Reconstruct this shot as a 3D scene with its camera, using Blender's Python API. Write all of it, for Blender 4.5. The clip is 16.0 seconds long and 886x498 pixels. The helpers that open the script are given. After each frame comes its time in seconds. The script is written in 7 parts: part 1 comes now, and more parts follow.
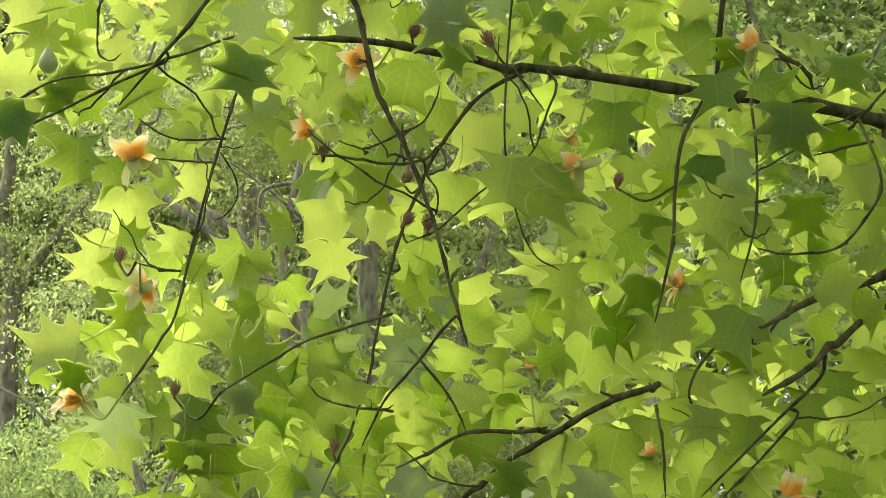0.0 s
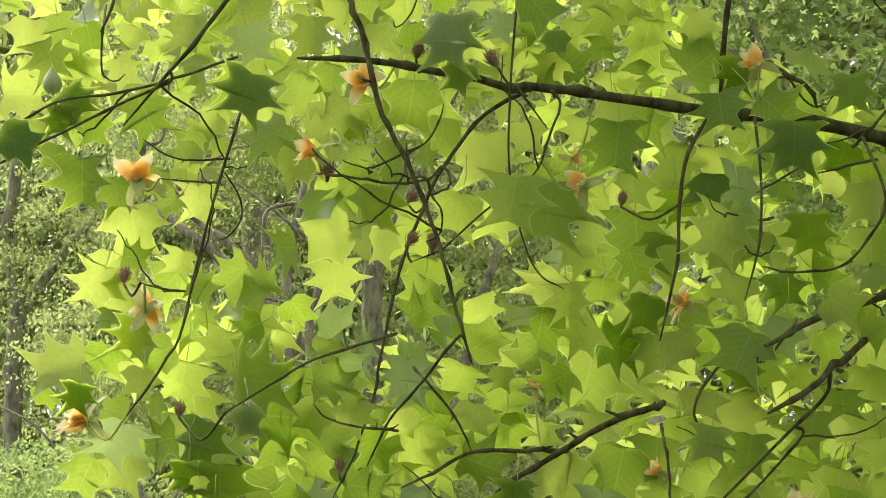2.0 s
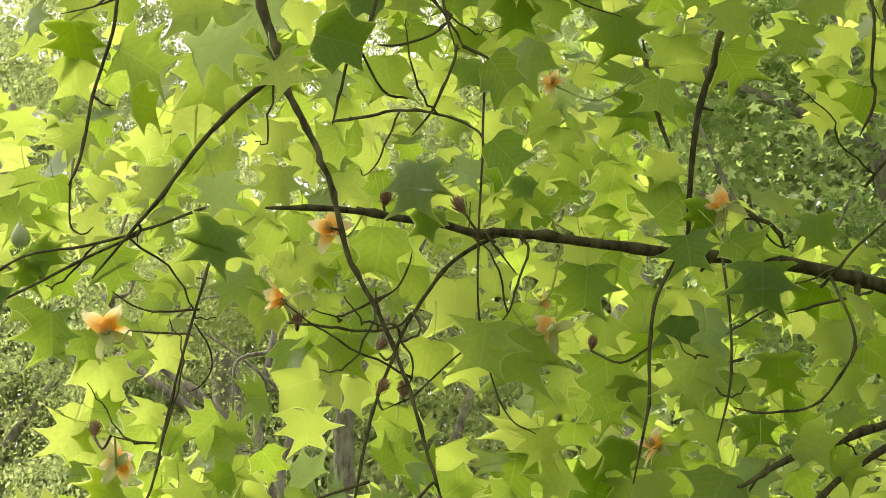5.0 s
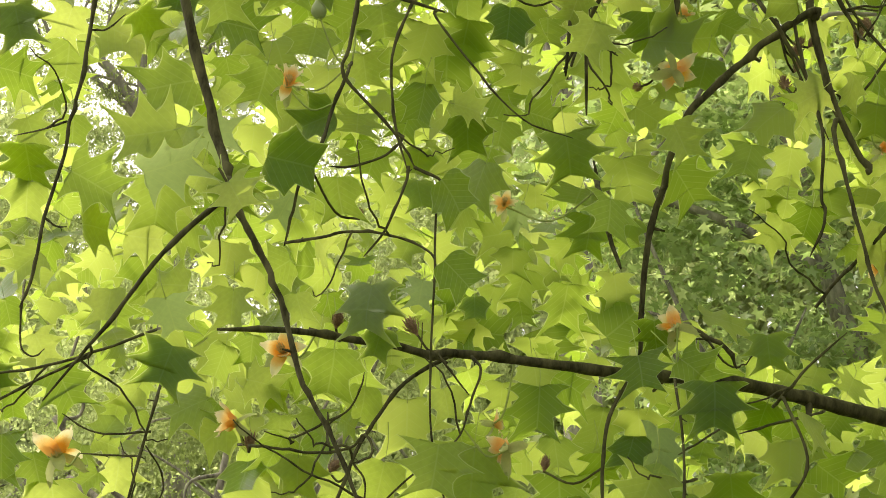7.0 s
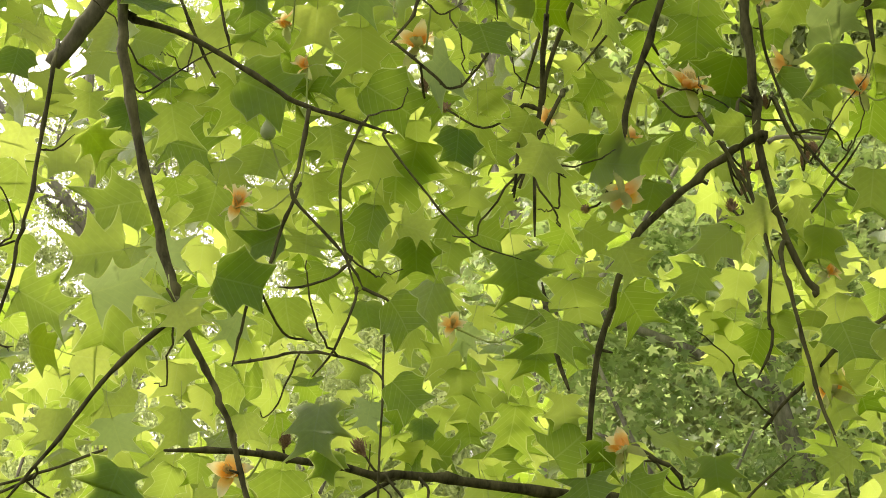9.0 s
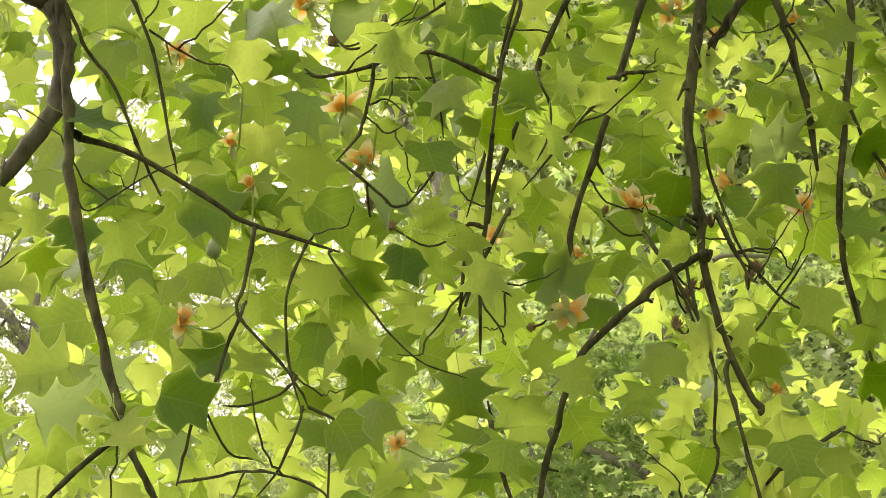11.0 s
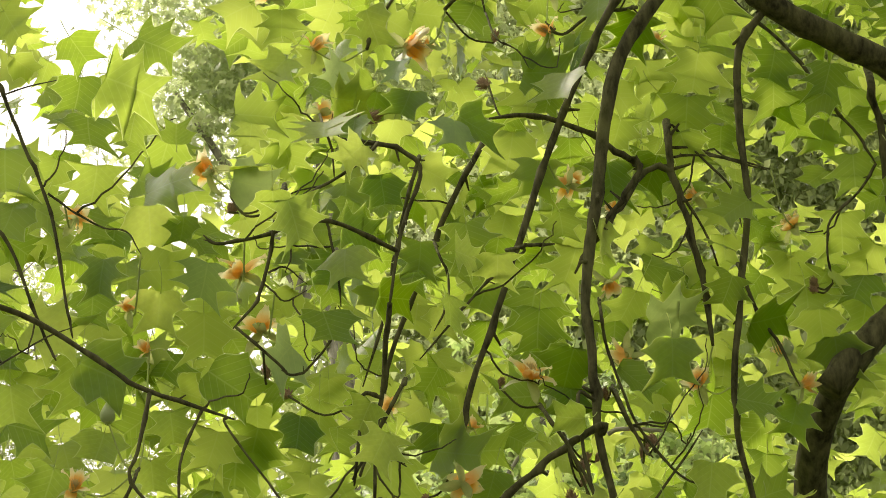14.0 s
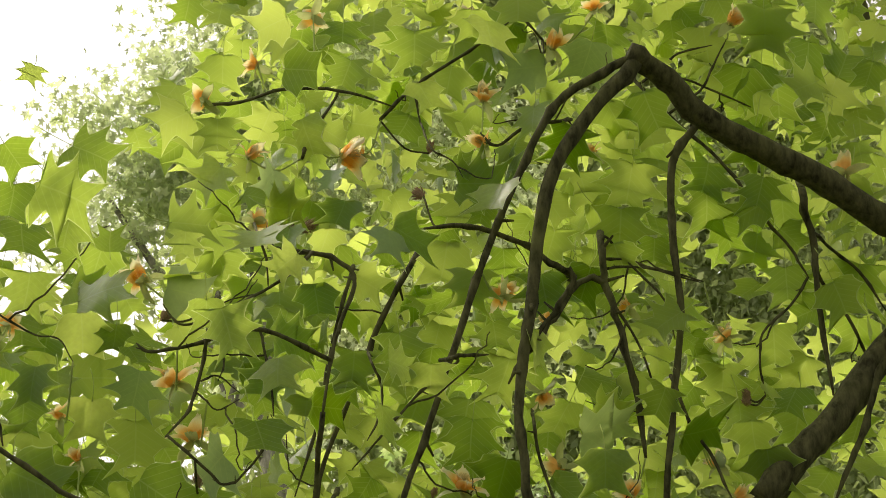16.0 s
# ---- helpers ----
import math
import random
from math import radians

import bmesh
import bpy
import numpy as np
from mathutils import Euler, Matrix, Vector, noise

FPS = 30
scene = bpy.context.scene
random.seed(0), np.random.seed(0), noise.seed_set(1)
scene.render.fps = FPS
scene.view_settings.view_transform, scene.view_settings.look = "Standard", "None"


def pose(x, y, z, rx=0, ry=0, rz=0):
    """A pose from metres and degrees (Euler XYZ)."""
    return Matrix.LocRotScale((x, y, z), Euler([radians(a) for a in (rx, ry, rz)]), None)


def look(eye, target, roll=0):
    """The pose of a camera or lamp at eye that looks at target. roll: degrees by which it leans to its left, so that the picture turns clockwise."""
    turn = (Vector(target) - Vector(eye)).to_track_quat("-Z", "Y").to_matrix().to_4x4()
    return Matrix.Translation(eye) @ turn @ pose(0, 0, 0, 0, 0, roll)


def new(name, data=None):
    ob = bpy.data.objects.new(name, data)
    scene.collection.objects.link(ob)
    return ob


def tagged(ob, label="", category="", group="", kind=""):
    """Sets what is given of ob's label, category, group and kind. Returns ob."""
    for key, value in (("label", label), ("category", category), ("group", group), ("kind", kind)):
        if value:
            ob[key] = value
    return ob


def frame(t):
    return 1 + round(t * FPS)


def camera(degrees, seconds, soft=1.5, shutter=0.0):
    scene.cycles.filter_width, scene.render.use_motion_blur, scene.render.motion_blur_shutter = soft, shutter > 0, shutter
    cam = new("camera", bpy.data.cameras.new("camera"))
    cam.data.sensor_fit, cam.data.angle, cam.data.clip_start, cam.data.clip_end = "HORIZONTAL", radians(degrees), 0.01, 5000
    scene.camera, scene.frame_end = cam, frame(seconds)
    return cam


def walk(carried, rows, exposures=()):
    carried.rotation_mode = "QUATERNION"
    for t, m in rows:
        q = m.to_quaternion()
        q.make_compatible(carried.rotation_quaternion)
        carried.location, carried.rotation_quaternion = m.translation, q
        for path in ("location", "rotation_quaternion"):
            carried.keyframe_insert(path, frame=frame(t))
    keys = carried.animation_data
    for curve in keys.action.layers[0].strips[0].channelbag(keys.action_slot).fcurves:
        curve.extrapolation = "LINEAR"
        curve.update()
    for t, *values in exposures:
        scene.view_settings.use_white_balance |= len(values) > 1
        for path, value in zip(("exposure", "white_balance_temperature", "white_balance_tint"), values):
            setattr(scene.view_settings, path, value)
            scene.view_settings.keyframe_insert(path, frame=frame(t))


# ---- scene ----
def aim(bearing, rise, lean):
    """The camera's pose where it is held, 1.6 m above the ground: degrees to the right, upwards and of roll."""
    return pose(0, 0, 1.6, 90 + rise, 0, -bearing) @ pose(0, 0, 0, 0, 0, lean)


cam = camera(20, 16.0, 0.9)
walk(cam, [
    (0, aim(-0.000, 10.000, -0.000)),
    (0.5, aim(-0.039, 10.142, 0.054)),
    (1, aim(-0.055, 10.250, -0.059)),
    (1.5, aim(-0.085, 10.342, -0.092)),
    (2, aim(-0.102, 10.440, -0.187)),
    (2.5, aim(-0.083, 10.626, -0.398)),
    (3, aim(-0.044, 10.959, -0.562)),
    (3.5, aim(0.016, 11.489, -0.793)),
    (4, aim(0.141, 12.258, -1.115)),
    (6.5, aim(1.536, 15.827, -1.636)),
    (7, aim(1.859, 16.501, -1.824)),
    (7.5, aim(2.195, 17.203, -1.903)),
    (8, aim(2.502, 17.858, -1.897)),
    (8.5, aim(2.829, 18.525, -2.024)),
    (9, aim(3.194, 19.220, -2.054)),
    (11.5, aim(5.026, 22.510, -2.643)),
    (12, aim(5.456, 23.160, -2.703)),
    (12.5, aim(5.921, 23.805, -2.789)),
    (13, aim(6.380, 24.357, -2.796)),
    (13.5, aim(6.867, 24.958, -2.835)),
    (14, aim(7.379, 25.624, -2.699)),
    (14.5, aim(7.851, 26.295, -2.667)),
    (15, aim(8.328, 27.040, -2.712)),
    (15.5, aim(8.802, 27.609, -2.789)),
    (16, aim(9.205, 28.051, -3.077)),
], [(0, 1.17, 6750, 9), (4, 1.15, 6950, 11), (9, 1.19, 7100, 15), (12.5, 1.29, 7200, 16), (14, 1.02, 7250, 15), (16, 0.66, 7050, 15)])

# ---- sky and sun ----
SUN_RISE, SUN_BEARING = 52, -48
sky_world = bpy.data.worlds.new("sky")
scene.world = sky_world
sky_world.use_nodes = True
wn = sky_world.node_tree
sky = wn.nodes.new("ShaderNodeTexSky")
sky.sky_type, sky.sun_disc = "NISHITA", False
sky.sun_elevation, sky.sun_rotation = radians(SUN_RISE), radians(SUN_BEARING)
sky.air_density, sky.dust_density = 1.0, 6.0
fade = wn.nodes.new("ShaderNodeHueSaturation")
fade.inputs["Saturation"].default_value = 0.1
wn.links.new(sky.outputs[0], fade.inputs["Color"])
wn.links.new(fade.outputs[0], wn.nodes["Background"].inputs[0])
wn.nodes["Background"].inputs[1].default_value = 0.15
sun_data = bpy.data.lights.new("sun", "SUN")
sun_data.energy, sun_data.angle, sun_data.color = 0.94, radians(2.5), (1.0, 0.95, 0.84)
sun = new("sun", sun_data)
sb, sr = radians(SUN_BEARING), radians(SUN_RISE)
sun.matrix_basis = look((math.sin(sb) * math.cos(sr) * 60, math.cos(sb) * math.cos(sr) * 60, math.sin(sr) * 60), (0, 0, 0))

# ---- materials ----


def material(name):
    m = bpy.data.materials.new(name)
    m.use_nodes = True
    t = m.node_tree
    t.nodes.clear()
    out = t.nodes.new("ShaderNodeOutputMaterial")
    return m, t, out


def node(t, kind, **values):
    n = t.nodes.new(kind)
    for key, v in values.items():
        n.inputs[key.replace("_", " ")].default_value = v
    return n


def mix_colour(t, factor, a, b):
    m = t.nodes.new("ShaderNodeMix")
    m.data_type = "RGBA"
    for socket, v in ((m.inputs[0], factor), (m.inputs[6], a), (m.inputs[7], b)):
        if isinstance(v, bpy.types.NodeSocket):
            t.links.new(v, socket)
        else:
            socket.default_value = v
    return m.outputs[2]


def leaf_material(name, face, glow, face2, glow2, through_share=0.5, veins=True, single=True, gloss=0.35):
    """A thin leaf: a waxy upper skin, and light that comes through it; colours vary from leaf to leaf."""
    m, t, out = material(name)
    if single:
        chance = t.nodes.new("ShaderNodeObjectInfo").outputs["Random"]
    else:
        chance = t.nodes.new("ShaderNodeNewGeometry").outputs["Random Per Island"]
    base = mix_colour(t, chance, (*face, 1), (*face2, 1))
    light = mix_colour(t, chance, (*glow, 1), (*glow2, 1))
    where = t.nodes.new("ShaderNodeTexCoord")
    mottle = node(t, "ShaderNodeTexNoise", Scale=9.0, Detail=4.0)
    t.links.new(where.outputs["Object"], mottle.inputs["Vector"])
    ramp = node(t, "ShaderNodeMapRange", From_Min=0.35, From_Max=0.65, To_Min=0.93, To_Max=1.05)
    t.links.new(mottle.outputs[0], ramp.inputs["Value"])
    tone = t.nodes.new("ShaderNodeVectorMath")
    tone.operation = "SCALE"
    t.links.new(light, tone.inputs[0])
    t.links.new(ramp.outputs[0], tone.inputs["Scale"])
    light = tone.outputs[0]
    skin = node(t, "ShaderNodeBsdfPrincipled", Roughness=0.62 - 0.5 * gloss)
    skin.inputs["Specular IOR Level"].default_value = gloss
    back = t.nodes.new("ShaderNodeBsdfTranslucent")
    if veins:
        uv = t.nodes.new("ShaderNodeSeparateXYZ")
        t.links.new(where.outputs["UV"], uv.inputs[0])
        # side veins run forward from the midrib
        lean = t.nodes.new("ShaderNodeMath")
        lean.operation = "MULTIPLY_ADD"
        t.links.new(uv.outputs[0], lean.inputs[0])
        lean.inputs[1].default_value = -0.75
        t.links.new(uv.outputs[1], lean.inputs[2])
        comb = t.nodes.new("ShaderNodeMath")
        comb.operation = "PINGPONG"
        t.links.new(lean.outputs[0], comb.inputs[0])
        comb.inputs[1].default_value = 0.075
        side = node(t, "ShaderNodeMapRange", From_Min=0.0, From_Max=0.012, To_Min=1.0, To_Max=0.0)
        t.links.new(comb.outputs[0], side.inputs["Value"])
        mid = node(t, "ShaderNodeMapRange", From_Min=0.008, From_Max=0.02, To_Min=1.0, To_Max=0.0)
        t.links.new(uv.outputs[0], mid.inputs["Value"])
        rib = t.nodes.new("ShaderNodeMath")
        rib.operation = "MAXIMUM"
        t.links.new(side.outputs[0], rib.inputs[0])
        t.links.new(mid.outputs[0], rib.inputs[1])
        weak = t.nodes.new("ShaderNodeMath")
        weak.operation = "MULTIPLY"
        weak.inputs[1].default_value = 0.26
        t.links.new(rib.outputs[0], weak.inputs[0])
        base = mix_colour(t, weak.outputs[0], base, (0.2, 0.3, 0.08, 1))
        light = mix_colour(t, weak.outputs[0], light, (0.75, 0.85, 0.3, 1))
        # a thin backlit rim highlight, painted all round the blade
        rim_uv = t.nodes.new("ShaderNodeUVMap")
        rim_uv.uv_map = "rim"
        rim_x = t.nodes.new("ShaderNodeSeparateXYZ")
        t.links.new(rim_uv.outputs[0], rim_x.inputs[0])
        edge = node(t, "ShaderNodeMapRange", From_Min=0.94, From_Max=0.985, To_Max=0.75)
        t.links.new(rim_x.outputs[0], edge.inputs["Value"])
        base = mix_colour(t, edge.outputs[0], base, (0.26, 0.34, 0.12, 1))
        light = mix_colour(t, edge.outputs[0], light, (0.9, 0.97, 0.45, 1))
        bump = node(t, "ShaderNodeBump", Strength=0.25, Distance=0.002)
        t.links.new(rib.outputs[0], bump.inputs["Height"])
        t.links.new(bump.outputs[0], skin.inputs["Normal"])
    t.links.new(base, skin.inputs["Base Color"])
    t.links.new(light, back.inputs["Color"])
    both = t.nodes.new("ShaderNodeMixShader")
    both.inputs[0].default_value = through_share
    t.links.new(skin.outputs[0], both.inputs[1])
    t.links.new(back.outputs[0], both.inputs[2])
    t.links.new(both.outputs[0], out.inputs[0])
    return m


def bark_material(name, dark, pale, scale=30.0, bump_depth=0.004):
    m, t, out = material(name)
    where = t.nodes.new("ShaderNodeTexCoord")
    stretch = t.nodes.new("ShaderNodeMapping")
    stretch.inputs["Scale"].default_value = (1, 1, 0.35)
    t.links.new(where.outputs["Object"], stretch.inputs[0])
    grain = node(t, "ShaderNodeTexNoise", Scale=scale, Detail=8.0, Roughness=0.65)
    t.links.new(stretch.outputs[0], grain.inputs["Vector"])
    patch = node(t, "ShaderNodeTexNoise", Scale=scale * 0.12, Detail=3.0)
    t.links.new(where.outputs["Object"], patch.inputs["Vector"])
    f = node(t, "ShaderNodeMapRange", From_Min=0.35, From_Max=0.68)
    t.links.new(grain.outputs[0], f.inputs["Value"])
    c = mix_colour(t, f.outputs[0], (*dark, 1), (*pale, 1))
    g = node(t, "ShaderNodeMapRange", From_Min=0.5, From_Max=0.75, To_Max=0.5)
    t.links.new(patch.outputs[0], g.inputs["Value"])
    c = mix_colour(t, g.outputs[0], c, (pale[0] * 1.2, pale[1] * 1.3, pale[2], 1))
    skin = node(t, "ShaderNodeBsdfPrincipled", Roughness=0.9)
    skin.inputs["Specular IOR Level"].default_value = 0.15
    t.links.new(c, skin.inputs["Base Color"])
    bump = node(t, "ShaderNodeBump", Strength=0.7, Distance=bump_depth)
    t.links.new(grain.outputs[0], bump.inputs["Height"])
    t.links.new(bump.outputs[0], skin.inputs["Normal"])
    t.links.new(skin.outputs[0], out.inputs[0])
    return m


LEAF = leaf_material("tulip_leaf", (0.075, 0.14, 0.028), (0.36, 0.535, 0.037), (0.17, 0.24, 0.07), (0.7, 0.815, 0.155), 0.62, gloss=0.46)
LEAF_MASS = leaf_material("tulip_leaf_mass", (0.075, 0.14, 0.028), (0.36, 0.535, 0.037), (0.17, 0.24, 0.07), (0.7, 0.815, 0.155), 0.62, True, False, 0.46)
WOOD_LEAF = leaf_material("wood_leaf", (0.13, 0.17, 0.06), (0.48, 0.58, 0.18), (0.3, 0.36, 0.17), (0.64, 0.74, 0.3), 0.58, False, False, 0.3)
LIME_LEAF = leaf_material("lime_leaf", (0.26, 0.33, 0.15), (0.7, 0.82, 0.34), (0.4, 0.46, 0.28), (0.82, 0.9, 0.5), 0.55, False, False)
# paler leaf colour that paints in the sky's sheen
SHEEN_LEAF = leaf_material("sheen_leaf", (0.15, 0.24, 0.1), (0.42, 0.58, 0.12), (0.25, 0.34, 0.18), (0.5, 0.64, 0.2), 0.42)
MAPLE_LEAF = leaf_material("maple_leaf", (0.14, 0.22, 0.07), (0.42, 0.6, 0.15), (0.36, 0.46, 0.2), (0.62, 0.76, 0.26), 0.45, False, False, 0.35)
BARK = bark_material("tulip_bark", (0.026, 0.026, 0.01), (0.13, 0.128, 0.055), 45.0)
# lighter copy of the tulip bark, with the light on the bough painted in
LIT_BARK = bark_material("lit_tulip_bark", (0.05, 0.048, 0.03), (0.2, 0.192, 0.12), 40.0)
FAR_BARK = bark_material("grey_bark", (0.12, 0.117, 0.078), (0.42, 0.405, 0.3), 20.0, 0.02)
EARTH = bark_material("leaf_litter", (0.03, 0.028, 0.015), (0.07, 0.08, 0.03), 4.0, 0.02)

# ---- building blocks ----


def part(name, mesh, mat, parent, label=""):
    """Links a mesh as one object under its thing or part."""
    if mat and not mesh.materials:
        mesh.materials.append(mat)
    ob = new(name, mesh)
    ob.parent = parent
    return tagged(ob, label)


def mesh_from(name, verts, faces, smooth=True, uvs=None, rims=None):
    me = bpy.data.meshes.new(name)
    me.from_pydata(verts, [], faces)
    if smooth:
        me.shade_smooth()
    if uvs is not None:
        layer = me.uv_layers.new(name="leaf")
        loops = np.empty(len(me.loops), dtype=np.int32)
        me.loops.foreach_get("vertex_index", loops)
        layer.data.foreach_set("uv", np.asarray(uvs, dtype=np.float32)[loops].ravel())
        if rims is not None:
            layer = me.uv_layers.new(name="rim")
            layer.data.foreach_set("uv", np.repeat(np.asarray(rims, dtype=np.float32)[loops], 2))
    return me


def smooth_line(points, step=5):
    """A curve through the points (Catmull-Rom), step pieces to a stretch."""
    p = [np.array(q, dtype=float) for q in points]
    p = [2 * p[0] - p[1], *p, 2 * p[-1] - p[-2]]
    out = []
    for i in range(1, len(p) - 2):
        for k in range(step):
            s = k / step
            a, b, c, d = p[i - 1], p[i], p[i + 1], p[i + 2]
            out.append(0.5 * (2 * b + (c - a) * s + (2 * a - 5 * b + 4 * c - d) * s * s + (3 * b - a - 3 * c + d) * s ** 3))
    out.append(p[-2])
    return np.array(out)


def tube(line, radii, sides=8, wobble=0.0, rng=None):
    """Vertices and faces of a tapered, slightly knotty round stem along a line."""
    verts, faces = [], []
    n = len(line)
    side = np.array([0.3, 0.9, 0.2])
    for i in range(n):
        way = line[min(n - 1, i + 1)] - line[max(0, i - 1)]
        way = way / (np.linalg.norm(way) + 1e-9)
        side = side - way * side.dot(way)
        side /= np.linalg.norm(side) + 1e-9
        other = np.cross(way, side)
        for k in range(sides):
            a = 2 * math.pi * k / sides
            r = radii[i] * (1 + (rng.uniform(-wobble, wobble) if rng else 0))
            verts.append(line[i] + r * (math.cos(a) * side + math.sin(a) * other))
    for i in range(n - 1):
        for k in range(sides):
            a, b = i * sides + k, i * sides + (k + 1) % sides
            faces.append((a, b, b + sides, a + sides))
    verts += [line[0], line[-1]]
    for k in range(sides):
        faces.append((n * sides, (k + 1) % sides, k))
        faces.append((n * sides + 1, (n - 1) * sides + k, (n - 1) * sides + (k + 1) % sides))
    return verts, faces


# ---- ground ----
rng = np.random.default_rng(5)
N = 60
xs = np.concatenate([-np.geomspace(1200, 1, N // 2), np.geomspace(1, 1200, N // 2)])
gv = [(x, y, 0.15 * noise.noise(Vector((x * 0.07, y * 0.07, 0))) - 0.05) for y in xs for x in xs]
gf = [(j * N + i, j * N + i + 1, (j + 1) * N + i + 1, (j + 1) * N + i) for j in range(N - 1) for i in range(N - 1)]
ground = new("ground", mesh_from("ground", gv, gf))
ground.data.materials.append(EARTH)
tagged(ground, "woodland floor of dark leaf litter and moss", "ground", kind="structure")

# ---- the tulip tree ----
tulip_tree = tagged(new("tulip_tree"), "tulip tree with lobed yellow-green leaves and orange flowers", "tree")
tulip_tree.location = (1.75, 6.3, 0)
bpy.context.view_layer.update()
HOME = np.array(tulip_tree.location)
LINES, SLIM = [], []
knot_rng = np.random.default_rng(3)


def bough(name, points, r0, r1):
    """A branch through the points: it swells at its joints, bends a little from joint to joint and carries short spurs."""
    line = smooth_line(points)
    n = len(line)
    radii = r0 + (r1 - r0) * np.linspace(0, 1, n) ** 0.8
    if r1 < 0.012 and r1 < r0:
        radii[-4:] *= np.array([0.95, 0.85, 0.7, 0.45])
    gap = int(knot_rng.integers(4, 7))
    kinks = np.zeros_like(line)
    for k in range(2, n - 1, gap):
        slim = radii[k] < 0.011
        radii[k] *= knot_rng.uniform(1.12, 1.38) if slim else knot_rng.uniform(1.02, 1.14)
        kinks[k] = knot_rng.normal(0, 0.4 if slim else 0.12, 3) * radii[k]
    line = line + kinks + np.vstack([kinks[:1], kinks[:-1]]) * 0.5
    thick = r0 > 0.026
    radii *= knot_rng.uniform(0.97, 1.03, n) if thick else knot_rng.uniform(0.92, 1.08, n)
    v, f = tube(line - HOME, radii, 18 if thick else 10 if r0 > 0.012 else 7, 0.025 if thick else 0.07, knot_rng)
    for k in range(2, n - 1, gap):
        if knot_rng.random() < 0.4 and radii[k] < 0.02:
            way = knot_rng.normal(0, 1, 3)
            way /= np.linalg.norm(way)
            tip = line[k] + way * knot_rng.uniform(2.5, 5) * radii[k]
            w, g = tube(np.array([line[k], (line[k] + tip) / 2, tip]) - HOME, [radii[k] * 0.55, radii[k] * 0.4, radii[k] * 0.25], 5)
            o = len(v)
            v = v + w
            f = f + [tuple(i + o for i in q) for q in g]
    LINES.append(line)
    if not thick:
        SLIM.append(line)
    return part(name, mesh_from(name, v, f), LIT_BARK if name == "bough" else BARK, tulip_tree)


bough("limb", [(1.558, 5.721, 2.794), (1.462, 5.46, 2.742), (1.256, 5.382, 2.745), (1.118, 5.303, 2.766), (0.944, 5.225, 2.794), (0.791, 5.147, 2.813), (0.662, 5.068, 2.81), (0.537, 4.99, 2.803), (0.381, 4.912, 2.807), (0.241, 4.833, 2.807), (0.128, 4.755, 2.803), (-0.048, 4.677, 2.813), (-0.153, 4.598, 2.81), (-0.277, 4.52, 2.794)], 0.0221, 0.0051)
bough("branch", [(-0.251, 4.44, 3.026), (-0.238, 4.44, 3.006), (-0.195, 4.429, 2.922), (-0.16, 4.418, 2.839), (-0.142, 4.407, 2.762), (-0.116, 4.396, 2.654), (-0.075, 4.384, 2.574), (-0.039, 4.373, 2.484), (-0.009, 4.362, 2.39), (0.016, 4.351, 2.288), (0.043, 4.34, 2.194)], 0.0077, 0.0028)
bough("branch", [(-0.252, 4.483, 3.075), (-0.239, 4.44, 3.035), (-0.276, 4.44, 3.009), (-0.369, 4.44, 2.924), (-0.462, 4.44, 2.802), (-0.588, 4.44, 2.647)], 0.0085, 0.0029)
bough("twig", [(-0.4, 4.795, 2.773), (-0.387, 4.54, 2.684), (-0.42, 4.52, 2.556), (-0.456, 4.5, 2.405), (-0.483, 4.48, 2.267), (-0.53, 4.46, 2.182), (-0.571, 4.44, 2.119)], 0.0031, 0.0022)
bough("twig", [(-0.882, 4.54, 2.619), (-0.821, 4.54, 2.657), (-0.728, 4.54, 2.716), (-0.613, 4.54, 2.734), (-0.509, 4.54, 2.759), (-0.42, 4.54, 2.792), (-0.413, 4.79, 2.868)], 0.0024, 0.0029)
bough("twig", [(-0.881, 4.54, 2.571), (-0.819, 4.54, 2.605), (-0.716, 4.54, 2.657), (-0.613, 4.54, 2.71), (-0.519, 4.54, 2.754), (-0.504, 4.44, 2.751)], 0.0024, 0.0029)
bough("branch", [(0.261, 5.207, 2.132), (0.224, 4.94, 2.105), (0.15, 4.89, 2.099), (0.05, 4.84, 2.094), (-0.026, 4.79, 2.051), (-0.09, 4.74, 2.015)], 0.0068, 0.0023)
bough("branch", [(0.04, 4.94, 1.975), (0.128, 4.89, 2.044), (0.219, 4.84, 2.094), (0.299, 4.79, 2.138), (0.382, 4.74, 2.165), (0.428, 4.975, 2.203)], 0.0051, 0.0069)
bough("branch", [(1.445, 5.453, 2.742), (1.441, 5.44, 2.674), (1.238, 5.323, 2.602), (1.089, 5.207, 2.519), (0.91, 5.09, 2.44), (0.788, 4.973, 2.392), (0.691, 4.857, 2.34), (0.609, 4.74, 2.284)], 0.0141, 0.0061)
bough("branch", [(1.424, 5.43, 2.668), (1.44, 5.44, 2.636), (1.238, 5.332, 2.554), (1.091, 5.223, 2.486), (0.891, 5.115, 2.373), (0.791, 5.007, 2.288), (0.705, 4.898, 2.217), (0.613, 4.79, 2.16)], 0.0132, 0.0054)
bough("twig", [(0.099, 4.64, 3.143), (0.153, 4.64, 3.11), (0.14, 4.64, 3.053), (0.131, 4.64, 2.901), (0.119, 4.64, 2.735), (0.118, 4.64, 2.603), (0.139, 4.64, 2.484), (0.171, 4.64, 2.408), (0.218, 4.64, 2.378)], 0.0032, 0.0015)
bough("twig", [(0.524, 4.983, 2.803), (0.531, 4.94, 2.785), (0.482, 4.915, 2.698), (0.461, 4.89, 2.589), (0.451, 4.865, 2.47), (0.413, 4.84, 2.309)], 0.0051, 0.0031)
